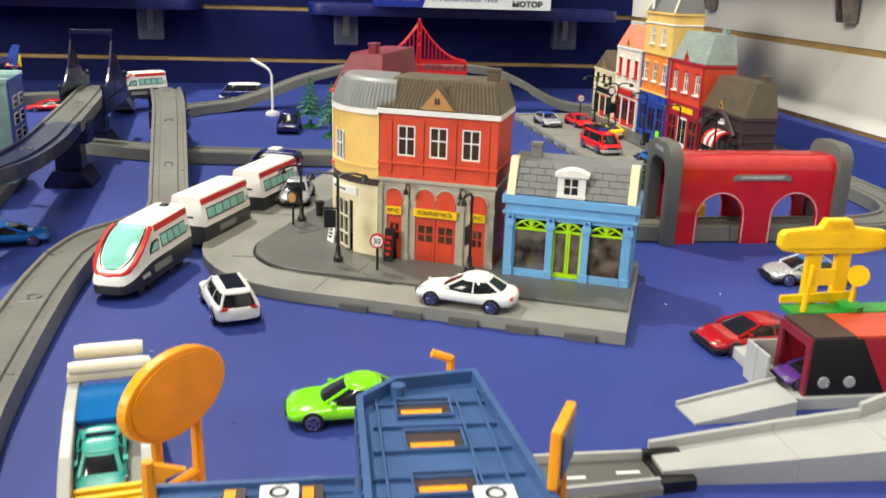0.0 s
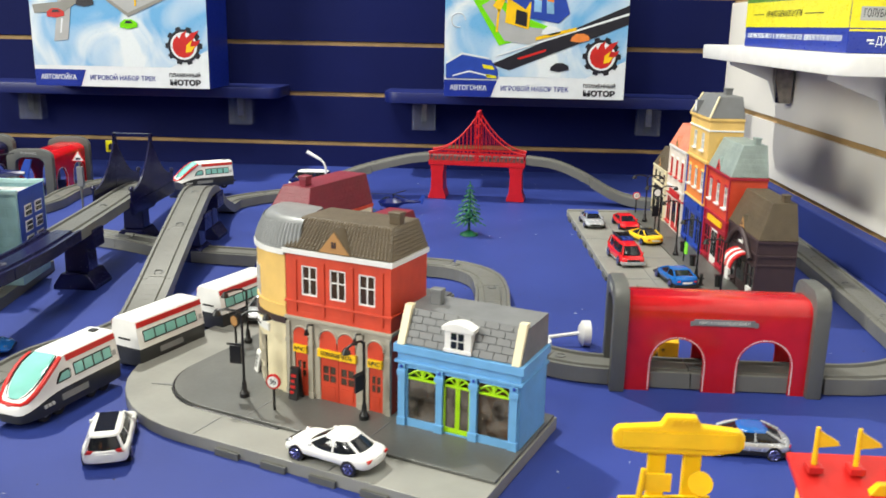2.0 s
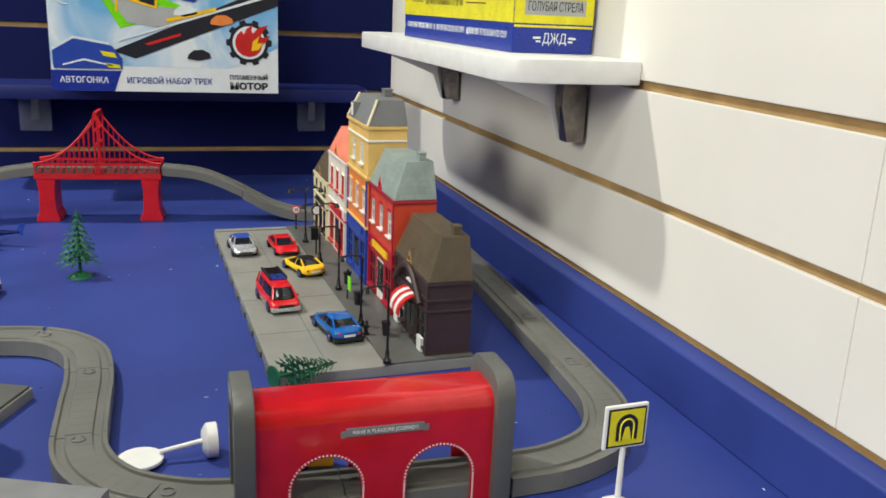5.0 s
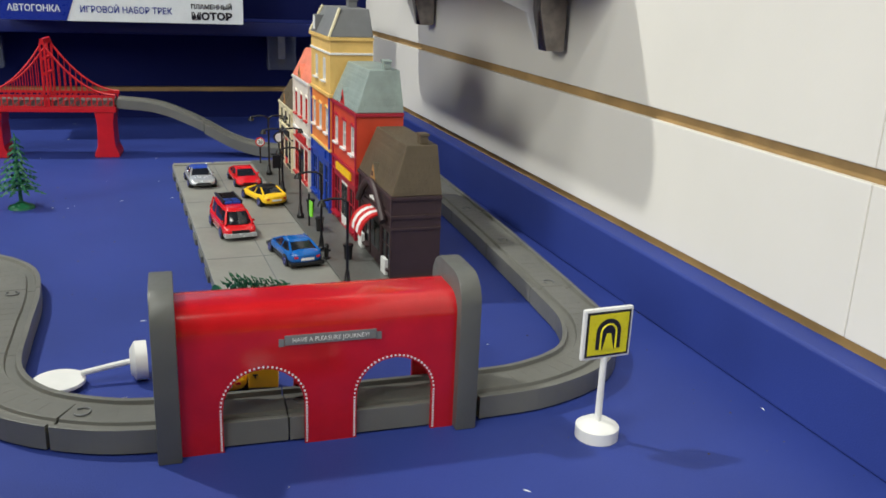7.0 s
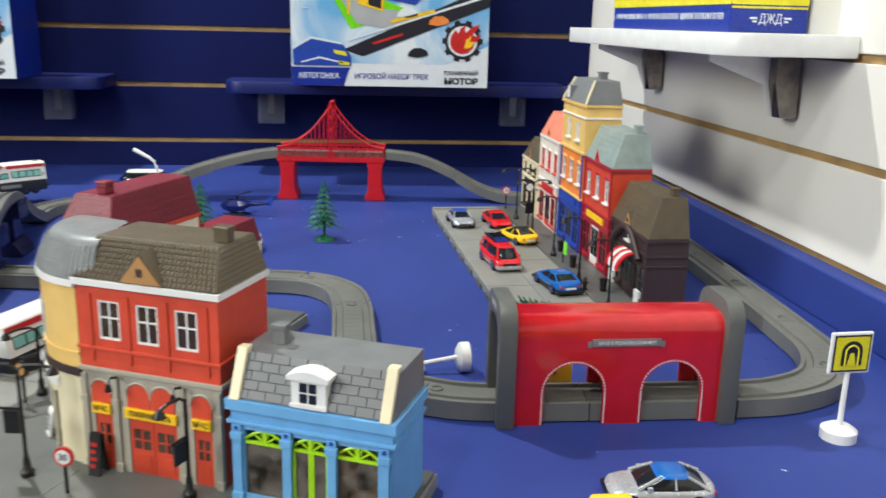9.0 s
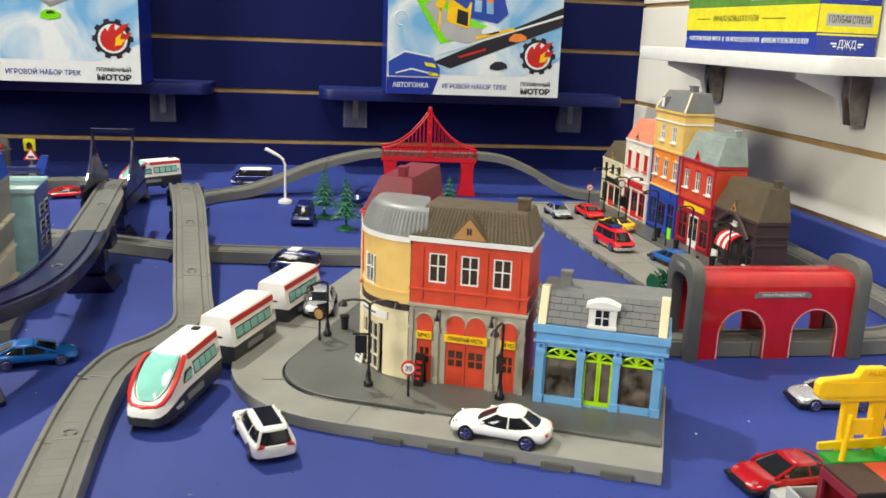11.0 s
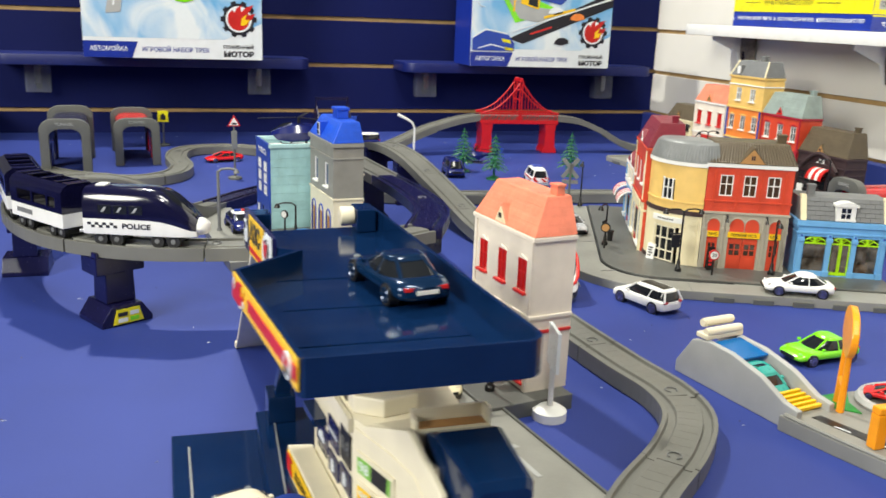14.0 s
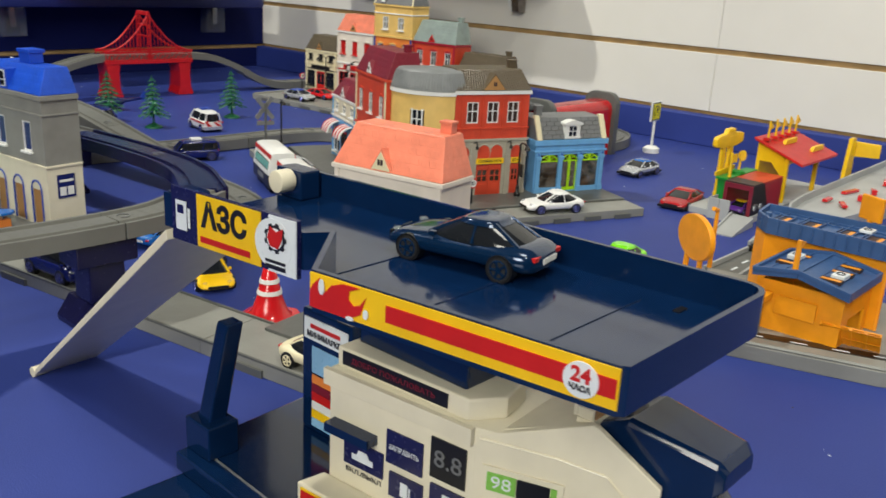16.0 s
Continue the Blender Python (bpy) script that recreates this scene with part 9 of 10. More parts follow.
    part("pump_window", Shape().box(-0.0032, 0.0005, 0.001, 0.0045, 0.0004, 0.0006).moved(m), "sign_navy", sg)
    g = [(0.0058 * k2 * math.cos(2 * math.pi * (k + f) / 9), 0.0058 * k2 * math.sin(2 * math.pi * (k + f) / 9)) for k in range(9) for f, k2 in ((-0.28, 0.85), (-0.2, 1.0), (0.2, 1.0), (0.28, 0.85))]
    m = face_pose(a, b, 0.1390, 0.855, 0.0009)
    gear = part("gear", Shape().prism(g, 0, 0.0002).moved(m), "ink", sg, "plain gear emblem")
    part("gear_field", Shape().tube((0, 0, 0.0003), (0, 0, 0.0005), 0.0040, 0.0040, 20).moved(m), "paper", gear)
    part("flame", Shape().prism([(-0.0035, 0), (-0.002, -0.003), (0.002, -0.0035), (0.004, 0), (0.0045, 0.0045), (0.001, 0.0028), (-0.002, 0.0045)], 0.0006, 0.0008).moved(m), "red_plain", gear)
    for za, zb in ((-0.0022, -0.0006), (0.0002, 0.0013)):
        part("sign_print", Shape().box(-0.0052, 0.0052, za, zb, 0, 0.0003).moved(face_pose(a, b, 0.1292, 0.855, 0.0009)), "ink", sg)
    part("hinge_knob", Shape().tube((-0.5945, 0.4755, 0.1405), (-0.5865, 0.4755, 0.1405), 0.0052, 0.0052, 18), "ivory", e, "ivory hinge knob", smooth=True, bevel=0.0006)
    part("hinge_block", Shape().box(-0.5860, -0.5750, 0.468, 0.486, 0.1319, 0.1450), "navy_gloss", e, bevel=0.0008)
    part("hinge_block", Shape().box(-0.6440, -0.6340, 0.466, 0.480, 0.1319, 0.1445), "navy_gloss", e, bevel=0.0008)
    for k in range(3):
        part("deck_rib", Shape().box(-0.642 - k * 0.0010, -0.574, 0.300 + k * 0.042, 0.3004 + k * 0.042, 0.1318, 0.13205), "navy_gloss", deck)
    # flat black plate on the floor, coloured as the slot's shade
    part("deck_slot_shade", Shape().box(-0.5750, -0.5690, 0.285, 0.2875, 0.1318, 0.1321), "black", deck, "black plate for the shade in a deck slot")
    # the ivory ramp down to the table
    part("ramp", Shape().hexa([(-0.6440, 0.6375, 0.0005), (-0.6050, 0.6395, 0.0005), (-0.5880, 0.486, 0.1200), (-0.6430, 0.486, 0.1200)], [(-0.6440, 0.6375, 0.0040), (-0.6050, 0.6395, 0.0040), (-0.5880, 0.487, 0.1245), (-0.6430, 0.487, 0.1245)]), "ivory", e, "ivory ramp", bevel=0.0006)
    part("ramp_lip", Shape().tube((-0.6445, 0.6380, 0.003), (-0.636, 0.6390, 0.003), 0.003, 0.003, 10), "ivory", e)
    # mini market at the back
    mk = part("shop", Shape().box(-0.584, -0.5575, 0.434, 0.469, 0.0177, 0.0800), "navy_gloss", e, bevel=0.001)
    a, b = (-0.584, 0.469), (-0.584, 0.434)
    plate(mk, "shop_sign", a, b, 0.06, 0.94, 0.0655, 0.0765, "paper", 0.0002, 0.0007, "white shop sign")
    words("МИНИМАРКЕТ", 0.0040, "ink", mk, face_pose(a, b, 0.0684, 0.5, 0.0009), width=0.026, bold=0.0001)
    plate(mk, "sign_bar", a, b, 0.2, 0.8, 0.0718, 0.0738, "red_plain", 0.0008, 0.0010)
    plate(mk, "shop_window", a, b, 0.22, 0.80, 0.0490, 0.0625, "pale_blue", 0.0002, 0.0006, "pale window")
    for k, m in enumerate(("orange", "maroon", "red_plain", "white", "yel", "pale_blue")):
        plate(mk, "product_shelf", a, b, 0.22, 0.80, 0.0435 - k * 0.0046, 0.0478 - k * 0.0046, m, 0.0002, 0.0006, "rows of coloured goods")
    return e


filling_station()
vehicle(STATION @ pose(-0.5885, 0.3640, 0.1319, 0, 0, 100), "coupe", "metal_blue", "dark metallic blue toy sports car on the station deck", 0.0640, 0.0285, 0.0192, rim="metal_blue")
vehicle(STATION @ pose(-0.6545, 0.371, 0.0088, 0, 0, 108), "coupe", "ivory", "ivory toy sports car beside the fuel pump", 0.063, 0.028, 0.0195, rim="white")
solid("toy_figure", Shape().lathe([(0.006, 0), (0.0075, 0.010), (0.0065, 0.026), (0.0035, 0.030), (0.0062, 0.034), (0.0066, 0.039), (0.0062, 0.0432), (0.0082, 0.0436), (0.0082, 0.0456), (0.0074, 0.0490), (0.0018, 0.0505)], 20), "blue", "small plain blue-capped toy figure by the pump", "toy figure", smooth=True, m=STATION @ pose(-0.646, 0.300, 0.0181))


# ---- car wash ramp ----
def car_wash():
    e = thing("toy_car_wash", pose(-0.3090, 0.4600, 0, 0, 0, 10), "grey toy car wash slide with a blue screen and rollers", "car wash")
    hw = 0.0178
    for s in (-1, 1):
        a, b = (s * hw, s * (hw - 0.005))
        prof = [(0.024, 0), (0.024, 0.009), (0.009, 0.031), (-0.006, 0.0345), (-0.030, 0.0335), (-0.058, 0.0275), (-0.080, 0.0175), (-0.092, 0.0160), (-0.092, 0)]
        part("side_wall", Shape().prism(prof, min(a, b), max(a, b), "x"), "lgrey", e, bevel=0.0008)
    part("slide", Shape().prism([(0.022, 0.002), (0.022, 0.008), (0.002, 0.026), (-0.03, 0.0235), (-0.060, 0.0125), (-0.090, 0.0095), (-0.090, 0.002)], -hw + 0.0051, hw - 0.0051, "x"), "grey", e)
    for k in range(5):
        part("rung", Shape().box(-0.0125, 0.0125, -0.086 + k * 0.0045, -0.0835 + k * 0.0045, 0.0118 + k * 0.0006, 0.0140 + k * 0.0008), "yel", e, "yellow roller rung")
    part("screen", Shape().hexa([(-0.0127, -0.036, 0.0300), (0.0127, -0.036, 0.0300), (0.0127, -0.008, 0.0330), (-0.0127, -0.008, 0.0330)], [(-0.0127, -0.036, 0.0312), (0.0127, -0.036, 0.0312), (0.0127, -0.008, 0.0342), (-0.0127, -0.008, 0.0342)]), "blue_glass", e, "clear blue screen")
    part("roller_block", Shape().box(-hw, hw, -0.006, 0.006, 0.0347, 0.0385), "ivory", e, bevel=0.0008)
    for y, z, w in ((-0.003, 0.0400, 0.0150), (0.004, 0.0450, 0.0125)):
        part("roller", Shape().tube((-w, y, z), (w, y, z), 0.0034, 0.0034, 14).tube((-w - 0.002, y, z), (-w, y, z), 0.003, 0.003, 10).tube((w, y, z), (w + 0.002, y, z), 0.003, 0.003, 10), "ivory", e, "grey-white roller", smooth=True)
    return e


car_wash()
vehicle(pose(-0.3030, 0.4100, 0.0165, 0, 20, -80), "sport", "teal", "teal toy car sliding down the car wash", 0.036, 0.020, 0.010, accent="teal", rim="teal")


# ---- orange depot ----
def depot():
    e = thing("toy_depot", pose(0.0105, -0.0114, 0) @ Matrix.Diagonal((1, 1, 0.94, 1)), "orange toy depot with dark blue roof trays", "toy depot")
    # base strip with a slot, and base plate
    strip = [(-0.328, 0.3865), (-0.2895, 0.3890), (-0.273, 0.372), (-0.2635, 0.338), (-0.240, 0.262), (-0.200, 0.175), (-0.232, 0.165), (-0.2835, 0.250), (-0.3155, 0.345)]
    part("base_strip", Shape().prism(strip, 0, 0.0115), "grey", e, "grey base strip", bevel=0.0008)
    part("slot", Shape().prism([(-0.309, 0.378), (-0.301, 0.379), (-0.289, 0.345), (-0.256, 0.262), (-0.222, 0.190), (-0.229, 0.187), (-0.266, 0.260), (-0.298, 0.343)], 0.0116, 0.0119), "black", e, "dark printed road in the launching strip")
    for k in range(7):
        f = k / 7
        part("road_dash", Shape().box(-0.0006, 0.0006, -0.0055, 0.0055, 0.0120, 0.0122).moved(Matrix.Translation((-0.3015 + 0.072 * f, 0.358 - 0.160 * f - 0.010 * math.sin(math.pi * f), 0)) @ Matrix.Rotation(radians(22), 4, "Z")), "paper", e, "white road dash")
    part("strip_rim", Shape().wire([(-0.3255, 0.384, 0.0125), (-0.3135, 0.344, 0.0125), (-0.2815, 0.251, 0.0125), (-0.232, 0.168, 0.0125)], 0.0016, 6), "grey", e)
    part("base_plate", Shape().prism([(-0.2845, 0.409), (-0.200, 0.415), (-0.1705, 0.425), (-0.1655, 0.394), (-0.140, 0.392), (-0.140, 0.30), (-0.14, 0.175), (-0.199, 0.175), (-0.2392, 0.262), (-0.2627, 0.338), (-0.2722, 0.3725), (-0.2885, 0.3895)], 0, 0.0095), "grey", e, "grey base plate", bevel=0.0006)
    part("lawn", Shape().prism([(-0.2835, 0.4080), (-0.252, 0.4105), (-0.264, 0.395), (-0.268, 0.378), (-0.280, 0.389)], 0.0096, 0.0104), "green", e, "green lawn corner")
    ring = [(-0.228 + 0.030 * math.cos(radians(a)), 0.384 + 0.025 * math.sin(radians(a)), 0.0125) for a in range(60, 225, 15)]
    part("bend_wall", Shape().wire(ring, 0.0035, 6), "lgrey", e, "grey curved track wall", smooth=True)
    part("bend_road", Shape().prism([(p[0] * 0.82 + -0.228 * 0.18, p[1] * 0.82 + 0.384 * 0.18) for p in ring] + [(-0.228, 0.370), (-0.211, 0.404)], 0.0096, 0.0103), "dgrey", e)
    part("dark_joint", Shape().prism([(-0.0800, 0.4295), (-0.0628, 0.4295), (-0.0628, 0.4075), (-0.0785, 0.4060)], 0, 0.0062).box(-0.0800, -0.0632, 0.4265, 0.4300, 0.0063, 0.0095), "black", e, "dark connector plate")
    part("road_bed", Shape().prism([(-0.170, 0.4315), (-0.0802, 0.4315), (-0.0787, 0.4055), (-0.165, 0.3955)], 0, 0.0038), "grey", e, "grey road bed")
    for ya, yb in ((0.4288, 0.4288), (0.3985, 0.4058)):
        part("road_kerb", Shape().hexa([(-0.168, ya, 0.0042), (-0.0802, yb, 0.0042), (-0.0802, yb + 0.0028, 0.0042), (-0.168, ya + 0.0028, 0.0042)], [(-0.168, ya, 0.0085), (-0.0802, yb, 0.0085), (-0.0802, yb + 0.0022, 0.0085), (-0.168, ya + 0.0022, 0.0085)]), "lgrey", e, "light grey kerb")
    part("road_strip", Shape().prism([(-0.166, 0.4284), (-0.0804, 0.4284), (-0.0804, 0.4088), (-0.164, 0.4016)], 0.0039, 0.0043), "dgrey", e, "dark printed road")
    part("road_dash", Shape().box(-0.0960, -0.0850, 0.4170, 0.4192, 0.0044, 0.0047).box(-0.1220, -0.1105, 0.4148, 0.4170, 0.0044, 0.0047).box(-0.148, -0.1365, 0.4128, 0.4150, 0.0044, 0.0047), "paper", e, "white road dash")
    # upper building
    hi = [(-0.213, 0.365), (-0.199, 0.379), (-0.168, 0.384), (-0.158, 0.288), (-0.2135, 0.273)]
    inn = [(-0.2055, 0.3685), (-0.195, 0.380), (-0.170, 0.380), (-0.161, 0.291), (-0.2095, 0.277)]
    zt = 0.0655
    for i in range(5):
        a, b = inn[i], inn[(i + 1) % 5]
        d = Vector((b[0] - a[0], b[1] - a[1], 0))
        n = Vector((-d.y, d.x, 0)).normalized() * -0.002
        A, B = Vector((*a, 0)), Vector((*b, 0))
        if i == 3:
            # front wall with an arched doorway and a row of slots
            for f0, f1, z0, z1 in ((0, 0.18, 0.0097, zt), (0.62, 1, 0.0097, zt), (0.18, 0.62, 0.038, 0.0445), (0.18, 0.62, 0.054, zt)):
                q0, q1 = A + d * f0, A + d * f1
                part("wall", Shape().hexa([(p.x, p.y, z0) for p in (q0, q1, q1 + n, q0 + n)], [(p.x, p.y, z1) for p in (q0, q1, q1 + n, q0 + n)]), "orange_toy", e)
            for k in range(6):
                q0, q1 = A + d * (0.18 + k * 0.08), A + d * (0.21 + k * 0.08)
                part("mullion", Shape().hexa([(p.x, p.y, 0.0446) for p in (q0, q1, q1 + n, q0 + n)], [(p.x, p.y, 0.0539) for p in (q0, q1, q1 + n, q0 + n)]), "orange_toy", e)
        else:
            part("wall", Shape().hexa([(p.x, p.y, 0.0097) for p in (A, B, B + n, A + n)], [(p.x, p.y, zt) for p in (A, B, B + n, A + n)]), "orange_toy", e)
    roof = tray(e, "roof_tray", hi, zt + 0.0002, 0.0785, "depot_blue", 0.0022, 0.0075)
    for i in range(5):
        a, b = Vector((*hi[i], 0)), Vector((*hi[(i + 1) % 5], 0))
        n_ = max(2, round((b - a).length / 0.0085))
        out = Vector(((b - a).y, -(b - a).x, 0)).normalized() * -1
        for k in range(1, n_):
            c = a + (b - a) * (k / n_) + out * 0.0003
            part("skirt_rib", Shape().tube((c.x, c.y, zt + 0.0006), (c.x, c.y, 0.0780), 0.0006, 0.0006, 6), "depot_blue", roof)
    zt += 0.0045
    for (x, y) in ((-0.190, 0.362), (-0.189, 0.340), (-0.189, 0.315), (-0.190, 0.294)):
        # no hole here: the brown plate is the opening's shade as colour
        well = part("skylight", Shape().box(x - 0.009, x + 0.009, y - 0.0055, y + 0.0055, zt + 0.0034, zt + 0.0038), "dbrown", roof, "dark plate for a shaded opening with orange below")
        part("inner_edge", Shape().box(x - 0.008, x + 0.006, y - 0.0050, y - 0.0015, zt + 0.0039, zt + 0.0042), "orange_toy", well)
        part("skylight_rim", Shape().wire([(x - 0.0095, y - 0.006, zt + 0.0045), (x + 0.0095, y - 0.006, zt + 0.0045), (x + 0.0095, y + 0.006, zt + 0.0045), (x - 0.0095, y + 0.006, zt + 0.0045), (x - 0.0095, y - 0.006, zt + 0.0045)], 0.0008, 5), "depot_blue", roof)
    for k in range(6):
        part("panel_line", Shape().box(-0.212 + k * 0.001, -0.164, 0.287 + k * 0.0155, 0.2878 + k * 0.0155, zt + 0.0034, zt + 0.0046), "depot_blue", roof)
    for x_ in (-0.206, -0.178, -0.170):
        part("panel_line", Shape().box(x_ - 0.0004, x_ + 0.0004, 0.284, 0.374, zt + 0.0034, zt + 0.0048), "depot_blue", roof)
    part("unit_emblem", Shape().wire([(-0.176 + 0.0026 * math.cos(q), 0.3045 + 0.0026 * math.sin(q), zt + 0.0070) for q in [2 * math.pi * k / 14 for k in range(15)]], 0.0005, 5), "ink", roof, "dark ring on the roof unit")
    part("roof_box", Shape().box(-0.182, -0.170, 0.300, 0.309, zt + 0.0047, zt + 0.0068), "paper", roof, "small white roof unit", bevel=0.0004)
    part("knob", Shape().tube((-0.198, 0.371, zt + 0.0034), (-0.198, 0.371, zt + 0.009), 0.0026, 0.0026, 10), "depot_blue", roof)
    # lower building with a shallow gable
    z1 = 0.0495
    w = [(-0.271, 0.339), (-0.2125, 0.340), (-0.2135, 0.284), (-0.269, 0.284)]
    for i in range(4):
        a, b = w[i], w[(i + 1) % 4]
        d = Vector((b[0] - a[0], b[1] - a[1], 0))
        n = Vector((-d.y, d.x, 0)).normalized() * -0.002
        A, B = Vector((*a, 0)), Vector((*b, 0))
        spans = ((0, 1, 0.0097, z1),) if i != 2 else ((0, 0.15, 0.0097, z1), (0.75, 1, 0.0097, z1), (0.15, 0.75, 0.030, z1))
        for f0, f1, za, zb in spans:
            q0, q1 = A + d * f0, A + d * f1
            part("wall", Shape().hexa([(p.x, p.y, za) for p in (q0, q1, q1 + n, q0 + n)], [(p.x, p.y, zb) for p in (q0, q1, q1 + n, q0 + n)]), "orange_toy", e)
    part("panel", Shape().box(-0.2726, -0.2712, 0.300, 0.328, 0.026, 0.040), "orange_toy", e, bevel=0.0003)
    ym = 0.314
    def slope(y0, y1, za, zb, nm):
        return part(nm, Shape().hexa([(-0.278, y0, za), (-0.2120, y0, za), (-0.2110, y1, zb), (-0.278, y1, zb)], [(-0.278, y0, za + 0.004), (-0.2120, y0, za + 0.004), (-0.2110, y1, zb + 0.004), (-0.278, y1, zb + 0.004)]), "depot_blue", e, bevel=0.0005)
    r1 = slope(0.279, ym, z1 + 0.0005, z1 + 0.008, "roof_slope")
    r2 = slope(ym + 0.0002, 0.345, z1 + 0.008, z1 + 0.0025, "roof_slope")
    for x in (-0.2785, -0.2142):
        part("roof_edge", Shape().hexa([(x, 0.279, z1 + 0.0046), (x + 0.0022, 0.279, z1 + 0.0046), (x + 0.0022, ym, z1 + 0.0121), (x, ym, z1 + 0.0121)], [(x, 0.279, z1 + 0.0075), (x + 0.0022, 0.279, z1 + 0.0075), (x + 0.0022, ym, z1 + 0.0145), (x, ym, z1 + 0.0145)]), "depot_blue", r1)
        part("roof_edge", Shape().hexa([(x, ym + 0.0001, z1 + 0.0121), (x + 0.0022, ym + 0.0001, z1 + 0.0121), (x + 0.0022, 0.345, z1 + 0.0066), (x, 0.345, z1 + 0.0066)], [(x, ym + 0.0001, z1 + 0.0145), (x + 0.0022, ym + 0.0001, z1 + 0.0145), (x + 0.0022, 0.345, z1 + 0.0092), (x, 0.345, z1 + 0.0092)]), "depot_blue", r2)
    part("roof_lip", Shape().box(-0.2763, -0.2144, 0.3432, 0.3452, z1 + 0.0068, z1 + 0.0092), "depot_blue", r2)
    part("roof_lip", Shape().box(-0.2763, -0.2144, 0.2788, 0.2808, z1 + 0.0047, z1 + 0.0075), "depot_blue", r1)
    for y_ in (0.291, 0.303, 0.326, 0.336):
        zq = z1 + (0.0046 + 0.0075 * (y_ - 0.279) / 0.035 if y_ < ym else 0.0121 - 0.0055 * (y_ - ym) / 0.031)
        part("panel_line", Shape().box(-0.2755, -0.2150, y_, y_ + 0.0007, zq - 0.0008, zq + 0.0007), "depot_blue", r1 if y_ < ym else r2)
    part("ridge", Shape().box(-0.2763, -0.2144, ym - 0.0008, ym + 0.0008, z1 + 0.0115, z1 + 0.0131), "depot_blue", r1)
    for k, (x, y) in enumerate(((-0.264, 0.297), (-0.243, 0.297), (-0.226, 0.297), (-0.252, 0.331), (-0.228, 0.331))):
        zz = z1 + (0.0046 + 0.0075 * (y - 0.279) / 0.035 if y < ym else 0.0121 - 0.0055 * (y - ym) / 0.031)
        # these openings too are brown plates coloured like the shade inside
        part("skylight", Shape().box(x - 0.0035, x + 0.0035, y - 0.0075, y + 0.0075, zz - 0.0008, zz + 0.0014), "dbrown", r1 if y < ym else r2, "dark plate for a shaded opening with orange below")
        part("inner_edge", Shape().box(x - 0.0030, x + 0.0005, y - 0.0070, y + 0.0060, zz + 0.0011, zz + 0.0017), "orange_toy", e)
    for x, y, z in ((-0.2535, 0.2945, z1 + 0.0085), (-0.238, 0.331, z1 + 0.0100)):
        part("roof_box", Shape().box(x - 0.006, x + 0.006, y - 0.0045, y + 0.0045, z, z + 0.0032), "paper", e, "small white roof unit", bevel=0.0004)
        part("unit_emblem", Shape().wire([(x + 0.0026 * math.cos(q), y + 0.0026 * math.sin(q), z + 0.0034) for q in [2 * math.pi * k / 14 for k in range(15)]], 0.0005, 5), "ink", e, "dark ring on the roof unit")
    # flag poles, signs and the bracket arm
    def pole(x, y, z0, z1_, flag):
        p = part("pole", Shape().tube((x, y, z0), (x, y, z1_), 0.0022, 0.0017, 8), "orange_toy", e, "orange pole")
        if flag:
            part("flag", Shape().prism([(x, z1_ - 0.0085), (x + 0.0105, z1_ - 0.003), (x, z1_ - 0.0005)], y - 0.0008, y + 0.0008, "y"), "orange_toy", p)
    pole(-0.2735, 0.318, 0.0605, 0.0845, True)
    pole(-0.171, 0.424, 0.0097, 0.064, False)
    part("lamp_head", Shape().tube((-0.171, 0.424, 0.063), (-0.179, 0.424, 0.066), 0.002, 0.002, 8), "orange_toy", e)
    part("bracket_arm", Shape().box(-0.3025, -0.2945, 0.330, 0.337, 0.0119, 0.036).box(-0.3025, -0.2715, 0.330, 0.337, 0.0361, 0.041), "orange_toy", e, "orange bracket arm", bevel=0.0008)
    for org, turn_, n_, wide, lean in (((-0.2560, 0.2990, 0.0100), -80, 4, 0.038, 36), ((-0.2440, 0.2540, 0.0100), 13, 8, 0.086, 18)):
        m_ = Matrix.Translation(org) @ Matrix.Rotation(radians(turn_), 4, "Z") @ Matrix.Rotation(radians(lean), 4, "X")
        pn = part("lattice_panel", Shape().box(0, wide, -0.0012, 0.0, 0, 0.024).moved(m_), "orange_toy", e, "orange lattice panel leaning outwards", bevel=0.0003)
        for k in range(n_ + 1):
            x_ = wide * k / n_
            part("lattice_bar", Shape().box(max(x_ - 0.0010, 0), min(x_ + 0.0010, wide), -0.0024, -0.0013, 0, 0.024).moved(m_), "orange_toy", pn)
        for z_ in (0.0, 0.011, 0.0225):
            part("lattice_bar", Shape().box(0, wide, -0.0028, -0.0025, z_, z_ + 0.0016).moved(m_), "orange_toy", pn)
    rs = part("round_sign", Shape().tube((0, -0.0022, 0), (0, 0.0022, 0), 0.0175, 0.0175, 36).moved(Matrix.Translation((-0.2776, 0.3895, 0.0690)) @ Matrix.Rotation(radians(54), 4, "Z") @ Matrix.Diagonal((1.42, 1, 1, 1))), "orange_toy", e, "large round orange sign", bevel=0.0008)
    part("sign_face", Shape().tube((0, -0.0028, 0), (0, -0.0023, 0), 0.0155, 0.0155, 36).moved(Matrix.Translation((-0.2776, 0.3895, 0.0690)) @ Matrix.Rotation(radians(54), 4, "Z") @ Matrix.Diagonal((1.42, 1, 1, 1))), "orange_toy", rs)
    for s in (-0.010, 0.010):
        p = Vector((-0.2776 + s * math.cos(radians(54)), 0.3895 + s * math.sin(radians(54)), 0))
        part("sign_leg", Shape().tube((p.x, p.y, 0.0105), (p.x, p.y, 0.056), 0.0026, 0.0020, 8), "orange_toy", e, "orange leg")
    part("sign_brace", Shape().tube((-0.2835, 0.3814, 0.030), (-0.2717, 0.3976, 0.030), 0.0020, 0.0020, 8), "orange_toy", e)
